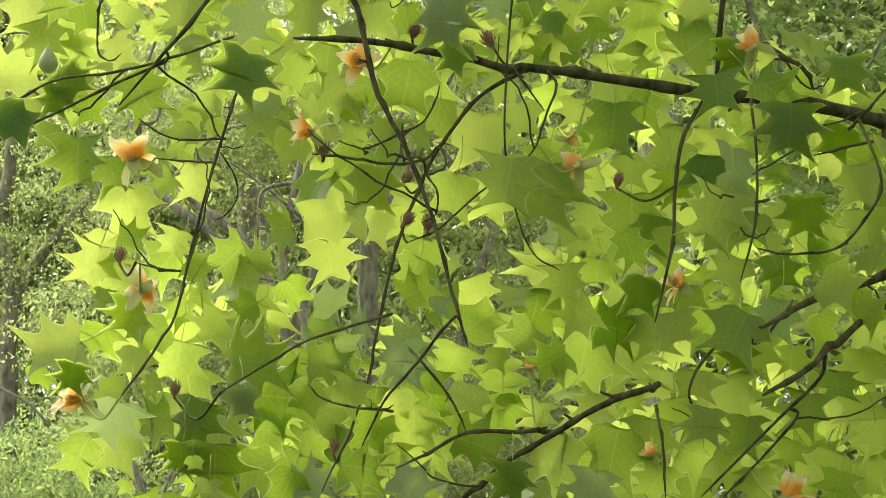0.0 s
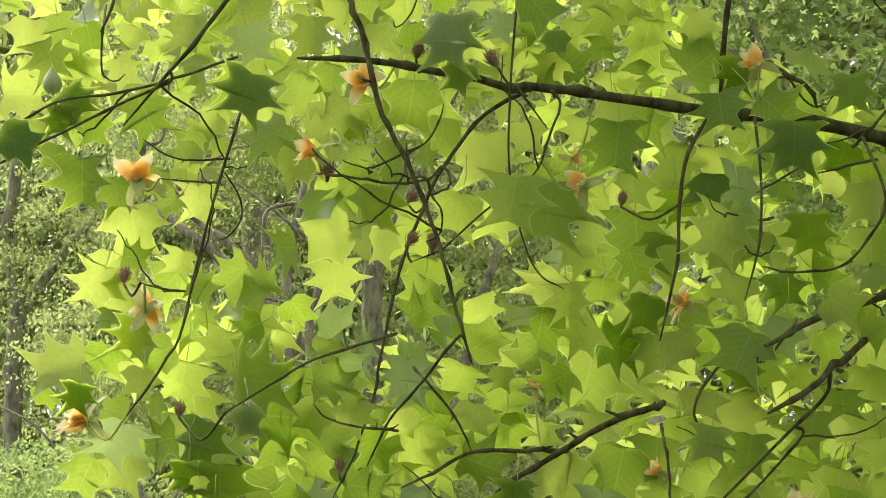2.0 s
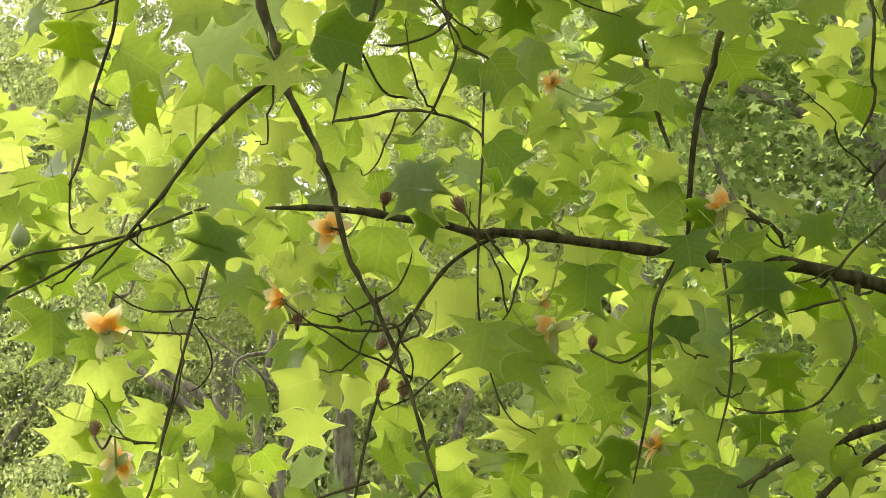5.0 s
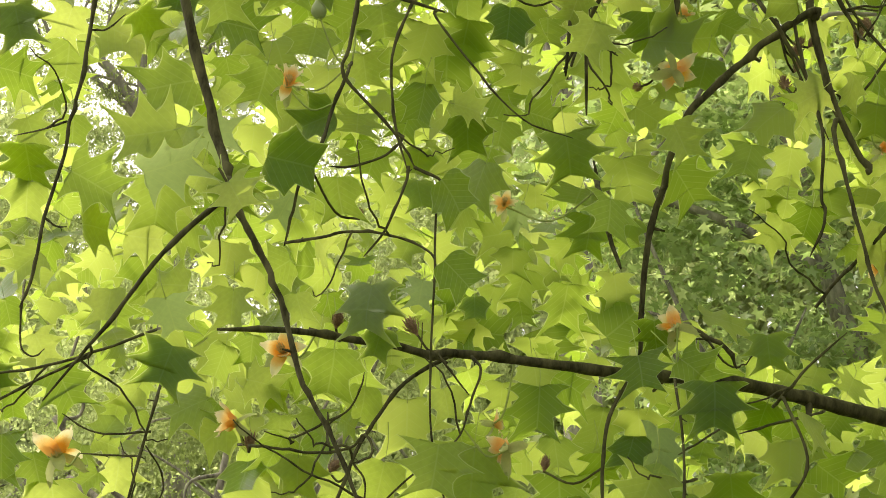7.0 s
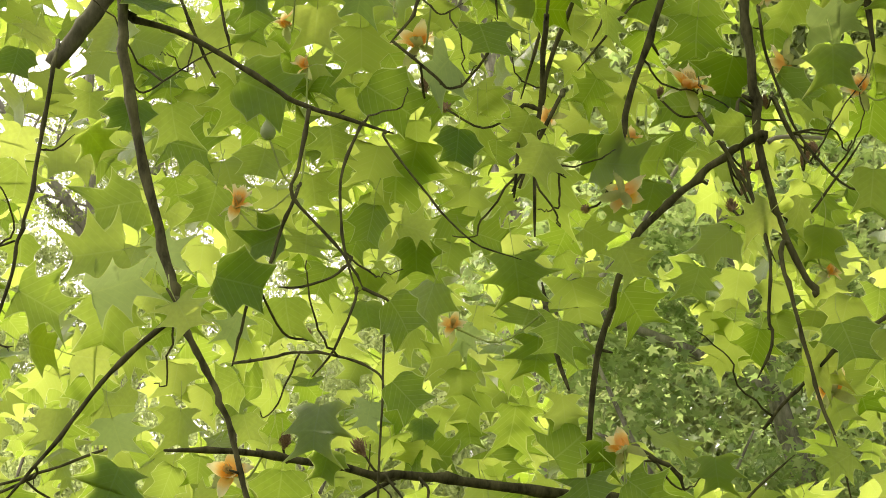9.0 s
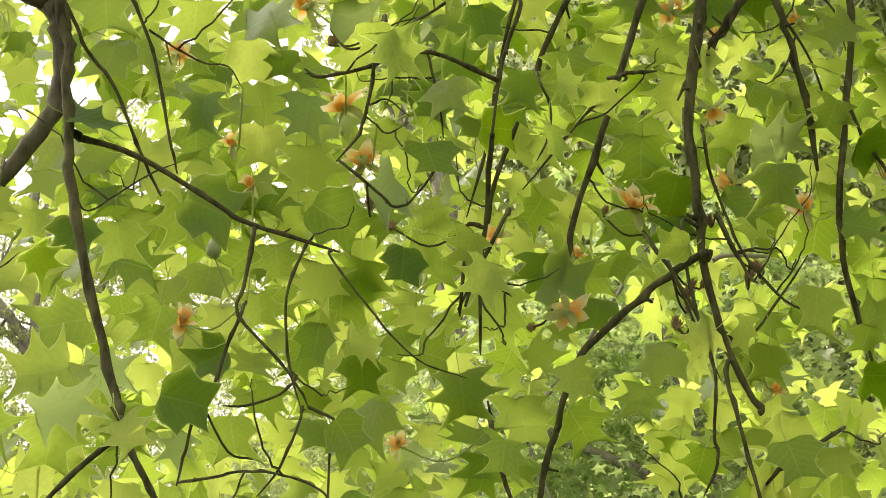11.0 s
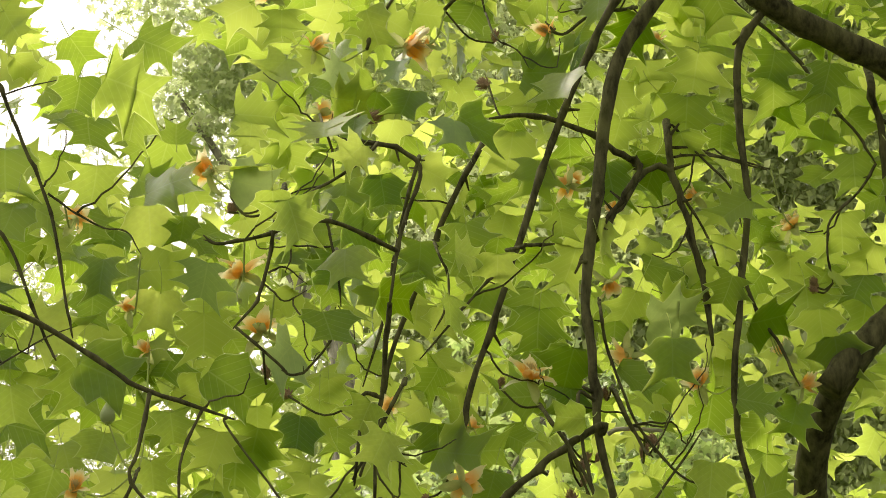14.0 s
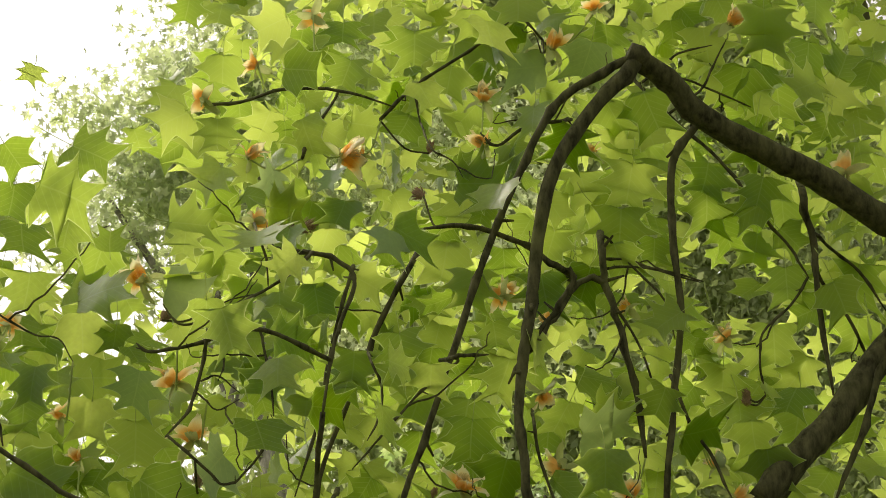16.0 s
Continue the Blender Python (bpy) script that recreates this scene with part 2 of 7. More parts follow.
bough("twig", [(0.64, 5.098, 2.827), (0.61, 4.84, 2.738), (0.614, 4.807, 2.617), (0.602, 4.773, 2.487), (0.568, 4.74, 2.371)], 0.0034, 0.0023)
bough("twig", [(0.166, 4.781, 2.804), (0.152, 4.84, 2.807), (0.074, 4.827, 2.758), (0.018, 4.815, 2.687), (-0.026, 4.803, 2.616), (-0.076, 4.79, 2.49), (-0.102, 4.777, 2.399), (-0.129, 4.765, 2.266), (-0.155, 4.753, 2.145), (-0.228, 4.74, 1.972)], 0.0050, 0.0023)
bough("twig", [(0.03, 4.346, 2.241), (0.016, 4.34, 2.241), (-0.044, 4.407, 2.175), (-0.105, 4.473, 2.113), (-0.147, 4.54, 2.038)], 0.0030, 0.0022)
bough("twig", [(-0.099, 4.79, 2.317), (-0.123, 4.54, 2.271), (-0.241, 4.54, 2.234), (-0.313, 4.54, 2.193), (-0.404, 4.54, 2.136)], 0.0031, 0.0022)
bough("limb", [(2.369, 5.544, 4.586), (2.233, 5.29, 4.46), (1.966, 5.248, 4.542), (1.795, 5.207, 4.634), (1.647, 5.165, 4.686), (1.487, 5.123, 4.753), (1.4, 5.082, 4.829), (1.296, 5.04, 4.872)], 0.0405, 0.0272)
bough("branch", [(1.323, 5.04, 4.857), (1.213, 5.031, 4.727), (1.095, 5.022, 4.546), (1.042, 5.013, 4.372), (1.006, 5.004, 4.162), (0.976, 4.995, 4.015), (0.957, 4.985, 3.872), (0.962, 4.976, 3.765), (0.959, 4.967, 3.581), (0.995, 4.958, 3.365), (1.047, 4.949, 3.223), (1.047, 4.94, 3.217)], 0.021, 0.0056)
bough("branch", [(1.304, 5.038, 4.835), (1.28, 5.04, 4.847), (1.133, 5.04, 4.746), (1.057, 5.04, 4.633), (0.978, 5.04, 4.461), (0.916, 5.04, 4.31), (0.839, 5.04, 4.091), (0.78, 5.04, 3.921), (0.701, 5.04, 3.704), (0.651, 5.04, 3.508)], 0.0122, 0.0065)
bough("branch", [(1.487, 5.123, 4.753), (1.474, 5.14, 4.73), (1.408, 5.14, 4.624), (1.389, 5.14, 4.421), (1.39, 5.14, 4.209), (1.348, 5.14, 3.976), (1.314, 5.14, 3.751), (1.313, 5.14, 3.601), (1.351, 5.14, 3.39)], 0.0116, 0.0067)
bough("branch", [(1.873, 5.59, 4.844), (1.792, 5.34, 4.669), (1.804, 5.34, 4.524), (1.797, 5.34, 4.349), (1.803, 5.34, 4.104)], 0.0120, 0.0061)
bough("trunk", [(1.76, 6.3, -0.15), (1.75, 6.25, 0.8), (1.525, 5.954, 2.033), (1.568, 5.831, 2.779), (1.611, 5.709, 3.462), (1.594, 5.586, 3.697), (1.626, 5.463, 3.838), (1.707, 5.34, 3.947)], 0.0865, 0.0264)
bough("branch", [(1.179, 5.29, 4.384), (1.099, 5.04, 4.27), (1.048, 5.04, 4.306), (0.998, 5.04, 4.341), (0.881, 5.04, 4.383), (0.774, 5.04, 4.373)], 0.0087, 0.0057)
bough("branch", [(1.099, 5.04, 4.27), (1.117, 5.04, 4.241), (1.065, 5.04, 4.167), (1.007, 5.04, 4.08), (0.949, 5.04, 3.98)], 0.0079, 0.0049)
bough("branch", [(-0.368, 4.605, 3.731), (-0.358, 4.64, 3.728), (-0.228, 4.64, 3.677), (-0.082, 4.64, 3.577), (-0.004, 4.64, 3.527), (0.169, 4.64, 3.465)], 0.0072, 0.0045)
bough("twig", [(0.002, 4.64, 3.521), (-0.021, 4.64, 3.395), (-0.032, 4.64, 3.336), (0.06, 4.64, 3.218), (0.103, 4.64, 3.136)], 0.0048, 0.0023)
bough("twig", [(0.112, 4.64, 3.486), (0.102, 4.64, 3.478), (0.062, 4.64, 3.37), (0.066, 4.64, 3.229), (0.086, 4.64, 3.137)], 0.0040, 0.0023)
bough("twig", [(0.155, 4.64, 3.47), (0.152, 4.64, 3.453), (0.217, 4.64, 3.356), (0.314, 4.64, 3.237), (0.412, 4.64, 3.195)], 0.0032, 0.0015)
bough("branch", [(0.826, 5.49, 4.555), (0.775, 5.24, 4.394), (0.684, 5.24, 4.214), (0.623, 5.24, 4.054), (0.549, 5.24, 3.869), (0.502, 5.24, 3.675), (0.458, 5.24, 3.54)], 0.0082, 0.0042)
bough("twig", [(0.662, 5.49, 4.51), (0.624, 5.24, 4.349), (0.576, 5.24, 4.17), (0.541, 5.24, 3.982), (0.481, 5.24, 3.786)], 0.0054, 0.0034)
bough("limb", [(1.559, 5.24, 3.781), (1.682, 5.26, 3.919), (1.782, 5.28, 4.016), (1.937, 5.3, 4.209), (2.162, 5.32, 4.41), (2.255, 5.34, 4.487), (2.384, 5.595, 4.642)], 0.0318, 0.0408)
bough("twig", [(-0.503, 4.69, 3.699), (-0.48, 4.44, 3.557), (-0.5, 4.44, 3.418), (-0.525, 4.44, 3.259), (-0.545, 4.44, 3.181), (-0.554, 4.44, 3.114), (-0.589, 4.44, 2.994), (-0.608, 4.44, 2.886), (-0.632, 4.44, 2.823)], 0.0046, 0.0029)
bough("twig", [(-0.55, 4.44, 3.181), (-0.604, 4.49, 3.183), (-0.664, 4.54, 3.19)], 0.0023, 0.0015)
bough("twig", [(-0.505, 4.44, 3.363), (-0.478, 4.44, 3.363), (-0.441, 4.44, 3.394)], 0.0023, 0.0014)
bough("twig", [(-0.589, 4.44, 2.994), (-0.568, 4.44, 2.977), (-0.547, 4.44, 2.975)], 0.0023, 0.0014)
bough("twig", [(-0.672, 4.79, 2.975), (-0.64, 4.54, 2.873), (-0.644, 4.54, 2.808), (-0.64, 4.54, 2.77), (-0.619, 4.54, 2.756), (-0.598, 4.54, 2.77)], 0.0024, 0.0015)
bough("twig", [(-0.019, 4.99, 3.495), (-0.029, 4.74, 3.372), (-0.059, 4.74, 3.3), (-0.082, 4.74, 3.229), (-0.123, 4.74, 3.159), (-0.14, 4.74, 3.089), (-0.158, 4.74, 3.019)], 0.0041, 0.0031)
bough("twig", [(0.069, 4.64, 3.214), (0.08, 4.69, 3.22), (0.046, 4.673, 3.18), (-0.021, 4.657, 3.153), (-0.065, 4.64, 3.148)], 0.0032, 0.0023)
bough("twig", [(-0.156, 4.74, 3.025), (-0.078, 4.64, 3.005), (-0.024, 4.615, 3.007), (0.063, 4.59, 2.986), (0.12, 4.565, 2.95), (0.133, 4.54, 2.92)], 0.0032, 0.0022)
bough("twig", [(0.089, 4.64, 3.145), (0.082, 4.64, 3.11), (0.042, 4.64, 3.019), (-0.003, 4.64, 2.963)], 0.0032, 0.0023)
bough("twig", [(0.508, 4.84, 3.813), (0.496, 4.94, 3.653), (0.479, 4.94, 3.551), (0.469, 4.94, 3.348)], 0.0060, 0.0040)
bough("twig", [(0.573, 5.19, 3.784), (0.532, 4.94, 3.653), (0.472, 4.94, 3.538), (0.426, 4.94, 3.45)], 0.0060, 0.0032)
bough("twig", [(0.493, 4.94, 3.636), (0.453, 4.94, 3.641), (0.443, 4.94, 3.551), (0.429, 4.94, 3.437)], 0.0051, 0.0040)
bough("twig", [(0.472, 5.09, 3.62), (0.468, 4.84, 3.499), (0.496, 4.84, 3.467), (0.53, 4.84, 3.441)], 0.0034, 0.0024)
bough("twig", [(0.507, 5.203, 3.295), (0.485, 4.94, 3.186), (0.493, 4.89, 3.085), (0.513, 4.84, 2.986)], 0.0068, 0.0047)
bough("branch", [(0.962, 4.967, 3.563), (0.967, 4.94, 3.573), (0.881, 4.953, 3.528), (0.807, 4.965, 3.47), (0.733, 4.978, 3.406), (0.67, 4.99, 3.336), (0.629, 5.003, 3.216), (0.593, 5.015, 3.096), (0.572, 5.027, 2.954), (0.561, 5.04, 2.812)], 0.0094, 0.0057)
bough("twig", [(0.875, 5.19, 3.723), (0.848, 4.94, 3.595), (0.902, 4.94, 3.503), (0.942, 4.94, 3.401), (0.964, 4.94, 3.287)], 0.0051, 0.0032)
bough("twig", [(0.96, 4.97, 3.642), (0.918, 4.94, 3.645), (0.921, 4.94, 3.516), (0.937, 4.94, 3.414), (0.961, 4.94, 3.3), (0.948, 4.94, 3.164), (0.95, 4.94, 3.102), (0.915, 4.94, 3.03)], 0.0043, 0.0032)
bough("branch", [(1.008, 4.956, 3.329), (0.99, 4.94, 3.324), (0.983, 4.923, 3.269), (1.001, 4.907, 3.152), (1.018, 4.89, 3.037), (1.03, 4.873, 2.948), (1.05, 4.857, 2.872), (1.065, 4.84, 2.751)], 0.0060, 0.0031)
bough("branch", [(0.937, 5.04, 2.948), (0.972, 5.015, 2.989), (1.03, 4.99, 3.042), (1.102, 4.965, 3.106), (1.196, 4.94, 3.158), (1.284, 5.183, 3.252)], 0.0035, 0.0048)
bough("twig", [(1.066, 5.3, 3.817), (1.023, 5.04, 3.685), (1.059, 4.99, 3.546), (1.07, 4.94, 3.5)], 0.0044, 0.0032)
bough("twig", [(0.989, 4.96, 3.401), (1.057, 5.04, 3.409), (1.152, 5.04, 3.524), (1.208, 5.04, 3.602)], 0.0035, 0.0024)
bough("twig", [(-0.073, 4.604, 2.578), (-0.076, 4.64, 2.633), (-0.036, 4.64, 2.664), (-0.013, 4.64, 2.707), (-0.006, 4.64, 2.735)], 0.0024, 0.0015)
bough("twig", [(-0.259, 4.899, 2.657), (-0.218, 4.64, 2.598), (-0.174, 4.626, 2.589), (-0.11, 4.611, 2.576), (-0.036, 4.597, 2.58), (-0.009, 4.583, 2.602), (0.006, 4.569, 2.567), (-0.015, 4.554, 2.547), (-0.03, 4.54, 2.539)], 0.0032, 0.0022)
bough("twig", [(-0.036, 4.597, 2.58), (-0.031, 4.64, 2.56), (-0.01, 4.64, 2.527), (-0.015, 4.64, 2.484), (-0.041, 4.64, 2.468)], 0.0024, 0.0015)
bough("twig", [(0.13, 4.74, 2.59), (0.121, 4.74, 2.581), (0.072, 4.74, 2.547), (0.017, 4.74, 2.497), (-0.015, 4.74, 2.47), (-0.069, 4.74, 2.448)], 0.0025, 0.0015)
bough("twig", [(0.137, 4.762, 2.803), (0.144, 4.74, 2.782), (0.171, 4.74, 2.743), (0.195, 4.74, 2.709)], 0.0033, 0.0015)
bough("twig", [(0.203, 4.807, 2.806), (0.22, 4.74, 2.759), (0.201, 4.74, 2.703), (0.176, 4.74, 2.631), (0.126, 4.74, 2.586)], 0.0033, 0.0015)
bough("twig", [(-0.401, 4.54, 2.608), (-0.464, 4.54, 2.605), (-0.516, 4.54, 2.614), (-0.564, 4.54, 2.646)], 0.0024, 0.0015)
bough("twig", [(-0.42, 4.52, 2.556), (-0.43, 4.54, 2.563), (-0.484, 4.54, 2.566), (-0.531, 4.54, 2.571)], 0.0024, 0.0015)
bough("twig", [(-0.411, 4.54, 2.582), (-0.385, 4.54, 2.539), (-0.379, 4.54, 2.497), (-0.399, 4.54, 2.465), (-0.42, 4.54, 2.454)], 0.0016, 0.0015)
bough("twig", [(-0.475, 4.49, 2.351), (-0.516, 4.49, 2.356), (-0.557, 4.49, 2.367)], 0.0023, 0.0015)
bough("twig", [(-0.097, 4.79, 2.129), (-0.122, 4.54, 2.105), (-0.168, 4.54, 2.11), (-0.22, 4.54, 2.125), (-0.245, 4.54, 2.151)], 0.0031, 0.0015)
bough("twig", [(-0.065, 4.772, 2.249), (-0.045, 4.54, 2.198), (-0.014, 4.573, 2.166), (0.017, 4.607, 2.128), (0.043, 4.64, 2.074)], 0.0031, 0.0023)
bough("twig", [(0.673, 5.09, 2.601), (0.611, 4.84, 2.545), (0.539, 4.84, 2.528), (0.483, 4.84, 2.539)], 0.0034, 0.0024)
bough("twig", [(0.838, 4.94, 2.738), (0.862, 4.84, 2.59), (0.826, 4.84, 2.511), (0.769, 4.84, 2.455), (0.681, 4.84, 2.443), (0.615, 4.84, 2.455)], 0.0034, 0.0024)
bough("twig", [(0.967, 5.19, 2.76), (0.891, 4.94, 2.697), (0.814, 4.94, 2.68), (0.745, 4.94, 2.662)], 0.0034, 0.0024)
bough("twig", [(0.748, 5.09, 2.717), (0.686, 4.84, 2.647), (0.629, 4.84, 2.613), (0.607, 4.84, 2.601)], 0.0025, 0.0016)
bough("twig", [(0.762, 4.971, 2.264), (0.76, 5.04, 2.223), (0.673, 5.007, 2.14), (0.577, 4.973, 2.046), (0.506, 4.94, 1.977)], 0.0044, 0.0024)
bough("twig", [(0.695, 5.015, 2.161), (0.712, 5.04, 2.143), (0.624, 4.99, 2.048), (0.55, 4.94, 1.977)], 0.0035, 0.0024)
bough("twig", [(0.442, 5.19, 2.185), (0.425, 4.94, 2.127), (0.435, 4.94, 2.054), (0.437, 4.94, 1.966)], 0.0034, 0.0024)
bough("twig", [(0.623, 4.759, 2.293), (0.545, 4.94, 2.279), (0.487, 4.94, 2.189), (0.508, 4.94, 2.133)], 0.0034, 0.0024)
bough("twig", [(0.859, 5.19, 2.773), (0.838, 4.94, 2.738), (0.894, 4.94, 2.797), (0.979, 4.94, 2.867)], 0.0043, 0.0024)
bough("branch", [(0.691, 5.29, 2.986), (0.684, 5.04, 2.905), (0.741, 5.04, 2.869), (0.764, 5.04, 2.821)], 0.0070, 0.0041)
bough("branch", [(-0.424, 4.946, 4.349), (-0.401, 4.69, 4.181), (-0.393, 4.66, 4.045), (-0.379, 4.63, 3.9), (-0.366, 4.6, 3.697), (-0.349, 4.57, 3.538), (-0.317, 4.54, 3.36), (-0.269, 4.51, 3.155), (-0.25, 4.48, 3.067)], 0.0122, 0.0087)
bough("bough", [(-0.593, 4.660, 4.164), (-0.523, 4.670, 4.103), (-0.454, 4.680, 4.071), (-0.412, 4.690, 4.047), (-0.391, 4.700, 3.993), (-0.388, 4.710, 3.926), (-0.399, 4.720, 3.853), (-0.429, 4.730, 3.788), (-0.472, 4.740, 3.729), (-0.519, 4.750, 3.671)], 0.028, 0.017)
bough("twig", [(-0.358, 4.99, 4.463), (-0.33, 4.74, 4.291), (-0.299, 4.74, 4.209), (-0.262, 4.74, 4.114), (-0.219, 4.74, 4.007), (-0.195, 4.74, 3.915), (-0.17, 4.74, 3.759), (-0.155, 4.74, 3.683)], 0.0049, 0.0031)
bough("twig", [(-0.4, 4.685, 4.158), (-0.428, 4.74, 4.154), (-0.378, 4.74, 4.06), (-0.341, 4.74, 3.968), (-0.282, 4.74, 3.876), (-0.245, 4.74, 3.773), (-0.21, 4.74, 3.683), (-0.187, 4.74, 3.633)], 0.0049, 0.0031)
bough("twig", [(-0.401, 4.69, 4.181), (-0.405, 4.74, 4.181), (-0.358, 4.74, 4.222), (-0.276, 4.74, 4.264), (-0.18, 4.74, 4.291)], 0.0025, 0.0015)
bough("twig", [(-0.213, 4.74, 4.013), (-0.154, 4.74, 3.967), (-0.095, 4.74, 3.934), (-0.049, 4.74, 3.927), (-0.019, 4.74, 3.875)], 0.0025, 0.0015)
bough("twig", [(-0.352, 4.575, 3.564), (-0.327, 4.64, 3.561), (-0.261, 4.64, 3.603), (-0.205, 4.64, 3.64), (-0.15, 4.64, 3.664)], 0.0024, 0.0015)
bough("branch", [(0.528, 4.84, 3.935), (0.378, 4.74, 3.955), (0.282, 4.74, 3.937), (0.211, 4.74, 3.913), (0.14, 4.74, 3.9), (0.11, 4.74, 3.92)], 0.0057, 0.0031)
bough("branch", [(0.297, 4.99, 4.17), (0.273, 4.74, 4.012), (0.266, 4.74, 3.992), (0.245, 4.74, 3.86), (0.219, 4.74, 3.77), (0.171, 4.74, 3.706)], 0.0057, 0.0031)
bough("twig", [(0.488, 4.84, 4.194), (0.482, 4.74, 4.141), (0.431, 4.74, 4.086), (0.333, 4.74, 4.019), (0.26, 4.74, 3.979), (0.2, 4.74, 3.966), (0.165, 4.74, 4.013)], 0.0041, 0.0023)
bough("branch", [(0.46, 5.09, 4.336), (0.467, 4.84, 4.197), (0.529, 4.84, 4.188), (0.577, 4.84, 4.153), (0.585, 4.84, 4.118), (0.553, 4.84, 4.029), (0.53, 4.84, 3.947), (0.506, 4.84, 3.8)], 0.0067, 0.0039)
bough("twig", [(0.379, 4.99, 4.349), (0.368, 4.74, 4.182), (0.384, 4.74, 4.127), (0.388, 4.74, 4.059)], 0.0033, 0.0023)
bough("twig", [(0.175, 4.74, 3.711), (0.262, 4.74, 3.629), (0.285, 4.74, 3.604), (0.32, 4.74, 3.616), (0.369, 4.74, 3.679), (0.383, 4.74, 3.756)], 0.0033, 0.0023)
bough("twig", [(0.37, 4.74, 3.953), (0.377, 4.74, 3.912), (0.391, 4.74, 3.821), (0.395, 4.74, 3.756)], 0.0033, 0.0023)
bough("twig", [(0.244, 4.74, 3.834), (0.28, 4.74, 3.847), (0.326, 4.74, 3.808)], 0.0025, 0.0015)
bough("twig", [(0.23, 4.74, 3.807), (0.243, 4.74, 3.802), (0.278, 4.74, 3.769), (0.326, 4.74, 3.795)], 0.0025, 0.0015)
bough("twig", [(0.272, 4.74, 3.979), (0.293, 4.74, 3.886), (0.28, 4.74, 3.834)], 0.0025, 0.0015)
bough("twig", [(0.813, 4.94, 3.995), (0.816, 4.94, 3.981), (0.736, 4.94, 3.912), (0.656, 4.94, 3.818), (0.578, 4.94, 3.725)], 0.0043, 0.0024)
bough("twig", [(0.65, 5.19, 4.132), (0.628, 4.94, 3.982), (0.649, 4.94, 3.913), (0.639, 4.94, 3.845), (0.612, 4.94, 3.792)], 0.0034, 0.0024)
bough("branch", [(0.821, 5.19, 4.109), (0.81, 4.94, 3.995), (0.842, 4.94, 4.001), (0.89, 4.94, 4.004)], 0.0051, 0.0040)
bough("branch", [(1.271, 5.39, 4.568), (1.213, 5.14, 4.401), (1.217, 5.14, 4.296), (1.241, 5.14, 4.192), (1.257, 5.14, 4.075), (1.268, 5.14, 3.989), (1.274, 5.14, 3.847)], 0.0089, 0.0075)
bough("twig", [(1.213, 5.14, 4.401), (1.228, 5.14, 4.416), (1.282, 5.14, 4.341), (1.354, 5.14, 4.251), (1.37, 5.14, 4.148)], 0.0036, 0.0025)
bough("twig", [(1.232, 5.14, 4.236), (1.287, 5.14, 4.119), (1.323, 5.14, 3.946)], 0.0036, 0.0025)
bough("twig", [(1.216, 5.14, 4.331), (1.289, 5.14, 4.338), (1.375, 5.14, 4.326), (1.454, 5.14, 4.303)], 0.0036, 0.0025)
bough("twig", [(1.445, 5.498, 4.227), (1.385, 5.24, 4.079), (1.405, 5.207, 3.962), (1.44, 5.173, 3.861), (1.466, 5.14, 3.748)], 0.0054, 0.0033)
bough("branch", [(1.217, 5.14, 4.296), (1.157, 5.14, 4.296), (1.105, 5.107, 4.219), (1.052, 5.073, 4.13), (1.002, 5.04, 4.057)], 0.0080, 0.0057)
bough("twig", [(1.049, 5.29, 4.033), (1.001, 5.04, 3.888), (1.007, 5.04, 3.806), (1.036, 5.04, 3.697), (1.077, 5.04, 3.589), (1.168, 5.04, 3.483), (1.269, 5.04, 3.494)], 0.0044, 0.0024)
bough("twig", [(0.942, 5.29, 3.692), (0.907, 5.04, 3.565), (0.942, 5.04, 3.46), (0.992, 5.04, 3.317)], 0.0044, 0.0024)
bough("twig", [(0.511, 5.29, 4.67), (0.497, 5.04, 4.553), (0.518, 5.04, 4.615), (0.574, 5.04, 4.71), (0.588, 5.04, 4.742)], 0.0044, 0.0033)
bough("twig", [(0.278, 5.29, 4.841), (0.294, 5.04, 4.692), (0.36, 5.04, 4.702), (0.454, 5.04, 4.737), (0.588, 5.04, 4.742), (0.721, 5.04, 4.699)], 0.0044, 0.0033)
bough("branch", [(0.72, 5.4, 4.868), (0.707, 5.14, 4.736), (0.761, 5.115, 4.786), (0.814, 5.09, 4.821), (0.911, 5.065, 4.881), (1.008, 5.04, 4.951)], 0.0053, 0.0033)
bough("twig", [(0.752, 5.119, 4.778), (0.764, 5.04, 4.748), (0.775, 5.04, 4.686), (0.78, 5.04, 4.655)], 0.0035, 0.0024)
bough("twig", [(1.175, 5.39, 5.117), (1.104, 5.14, 4.978), (1.058, 5.14, 5.043), (1.032, 5.14, 5.084)], 0.0045, 0.0025)
bough("twig", [(1.058, 5.14, 5.048), (0.999, 5.14, 5.007), (0.928, 5.14, 5.005)], 0.0036, 0.0025)
bough("twig", [(1.222, 5.39, 4.894), (1.136, 5.14, 4.735), (1.051, 5.14, 4.716), (0.979, 5.14, 4.661), (0.939, 5.14, 4.696)], 0.0053, 0.0033)
bough("twig", [(0.78, 5.04, 4.657), (0.788, 4.94, 4.526), (0.833, 4.94, 4.498), (0.857, 4.94, 4.453)], 0.0026, 0.0016)
bough("twig", [(1.44, 5.59, 5.156), (1.395, 5.34, 4.974), (1.488, 5.34, 4.859), (1.581, 5.34, 4.762), (1.669, 5.34, 4.617), (1.743, 5.34, 4.506), (1.778, 5.34, 4.427)], 0.0055, 0.0035)
bough("twig", [(1.395, 5.34, 4.974), (1.475, 5.34, 5.037), (1.508, 5.34, 5.072), (1.601, 5.34, 5.102)], 0.0037, 0.0026)
bough("twig", [(1.465, 5.34, 4.888), (1.557, 5.34, 4.963), (1.594, 5.34, 5.033), (1.64, 5.34, 5.121)], 0.0037, 0.0026)
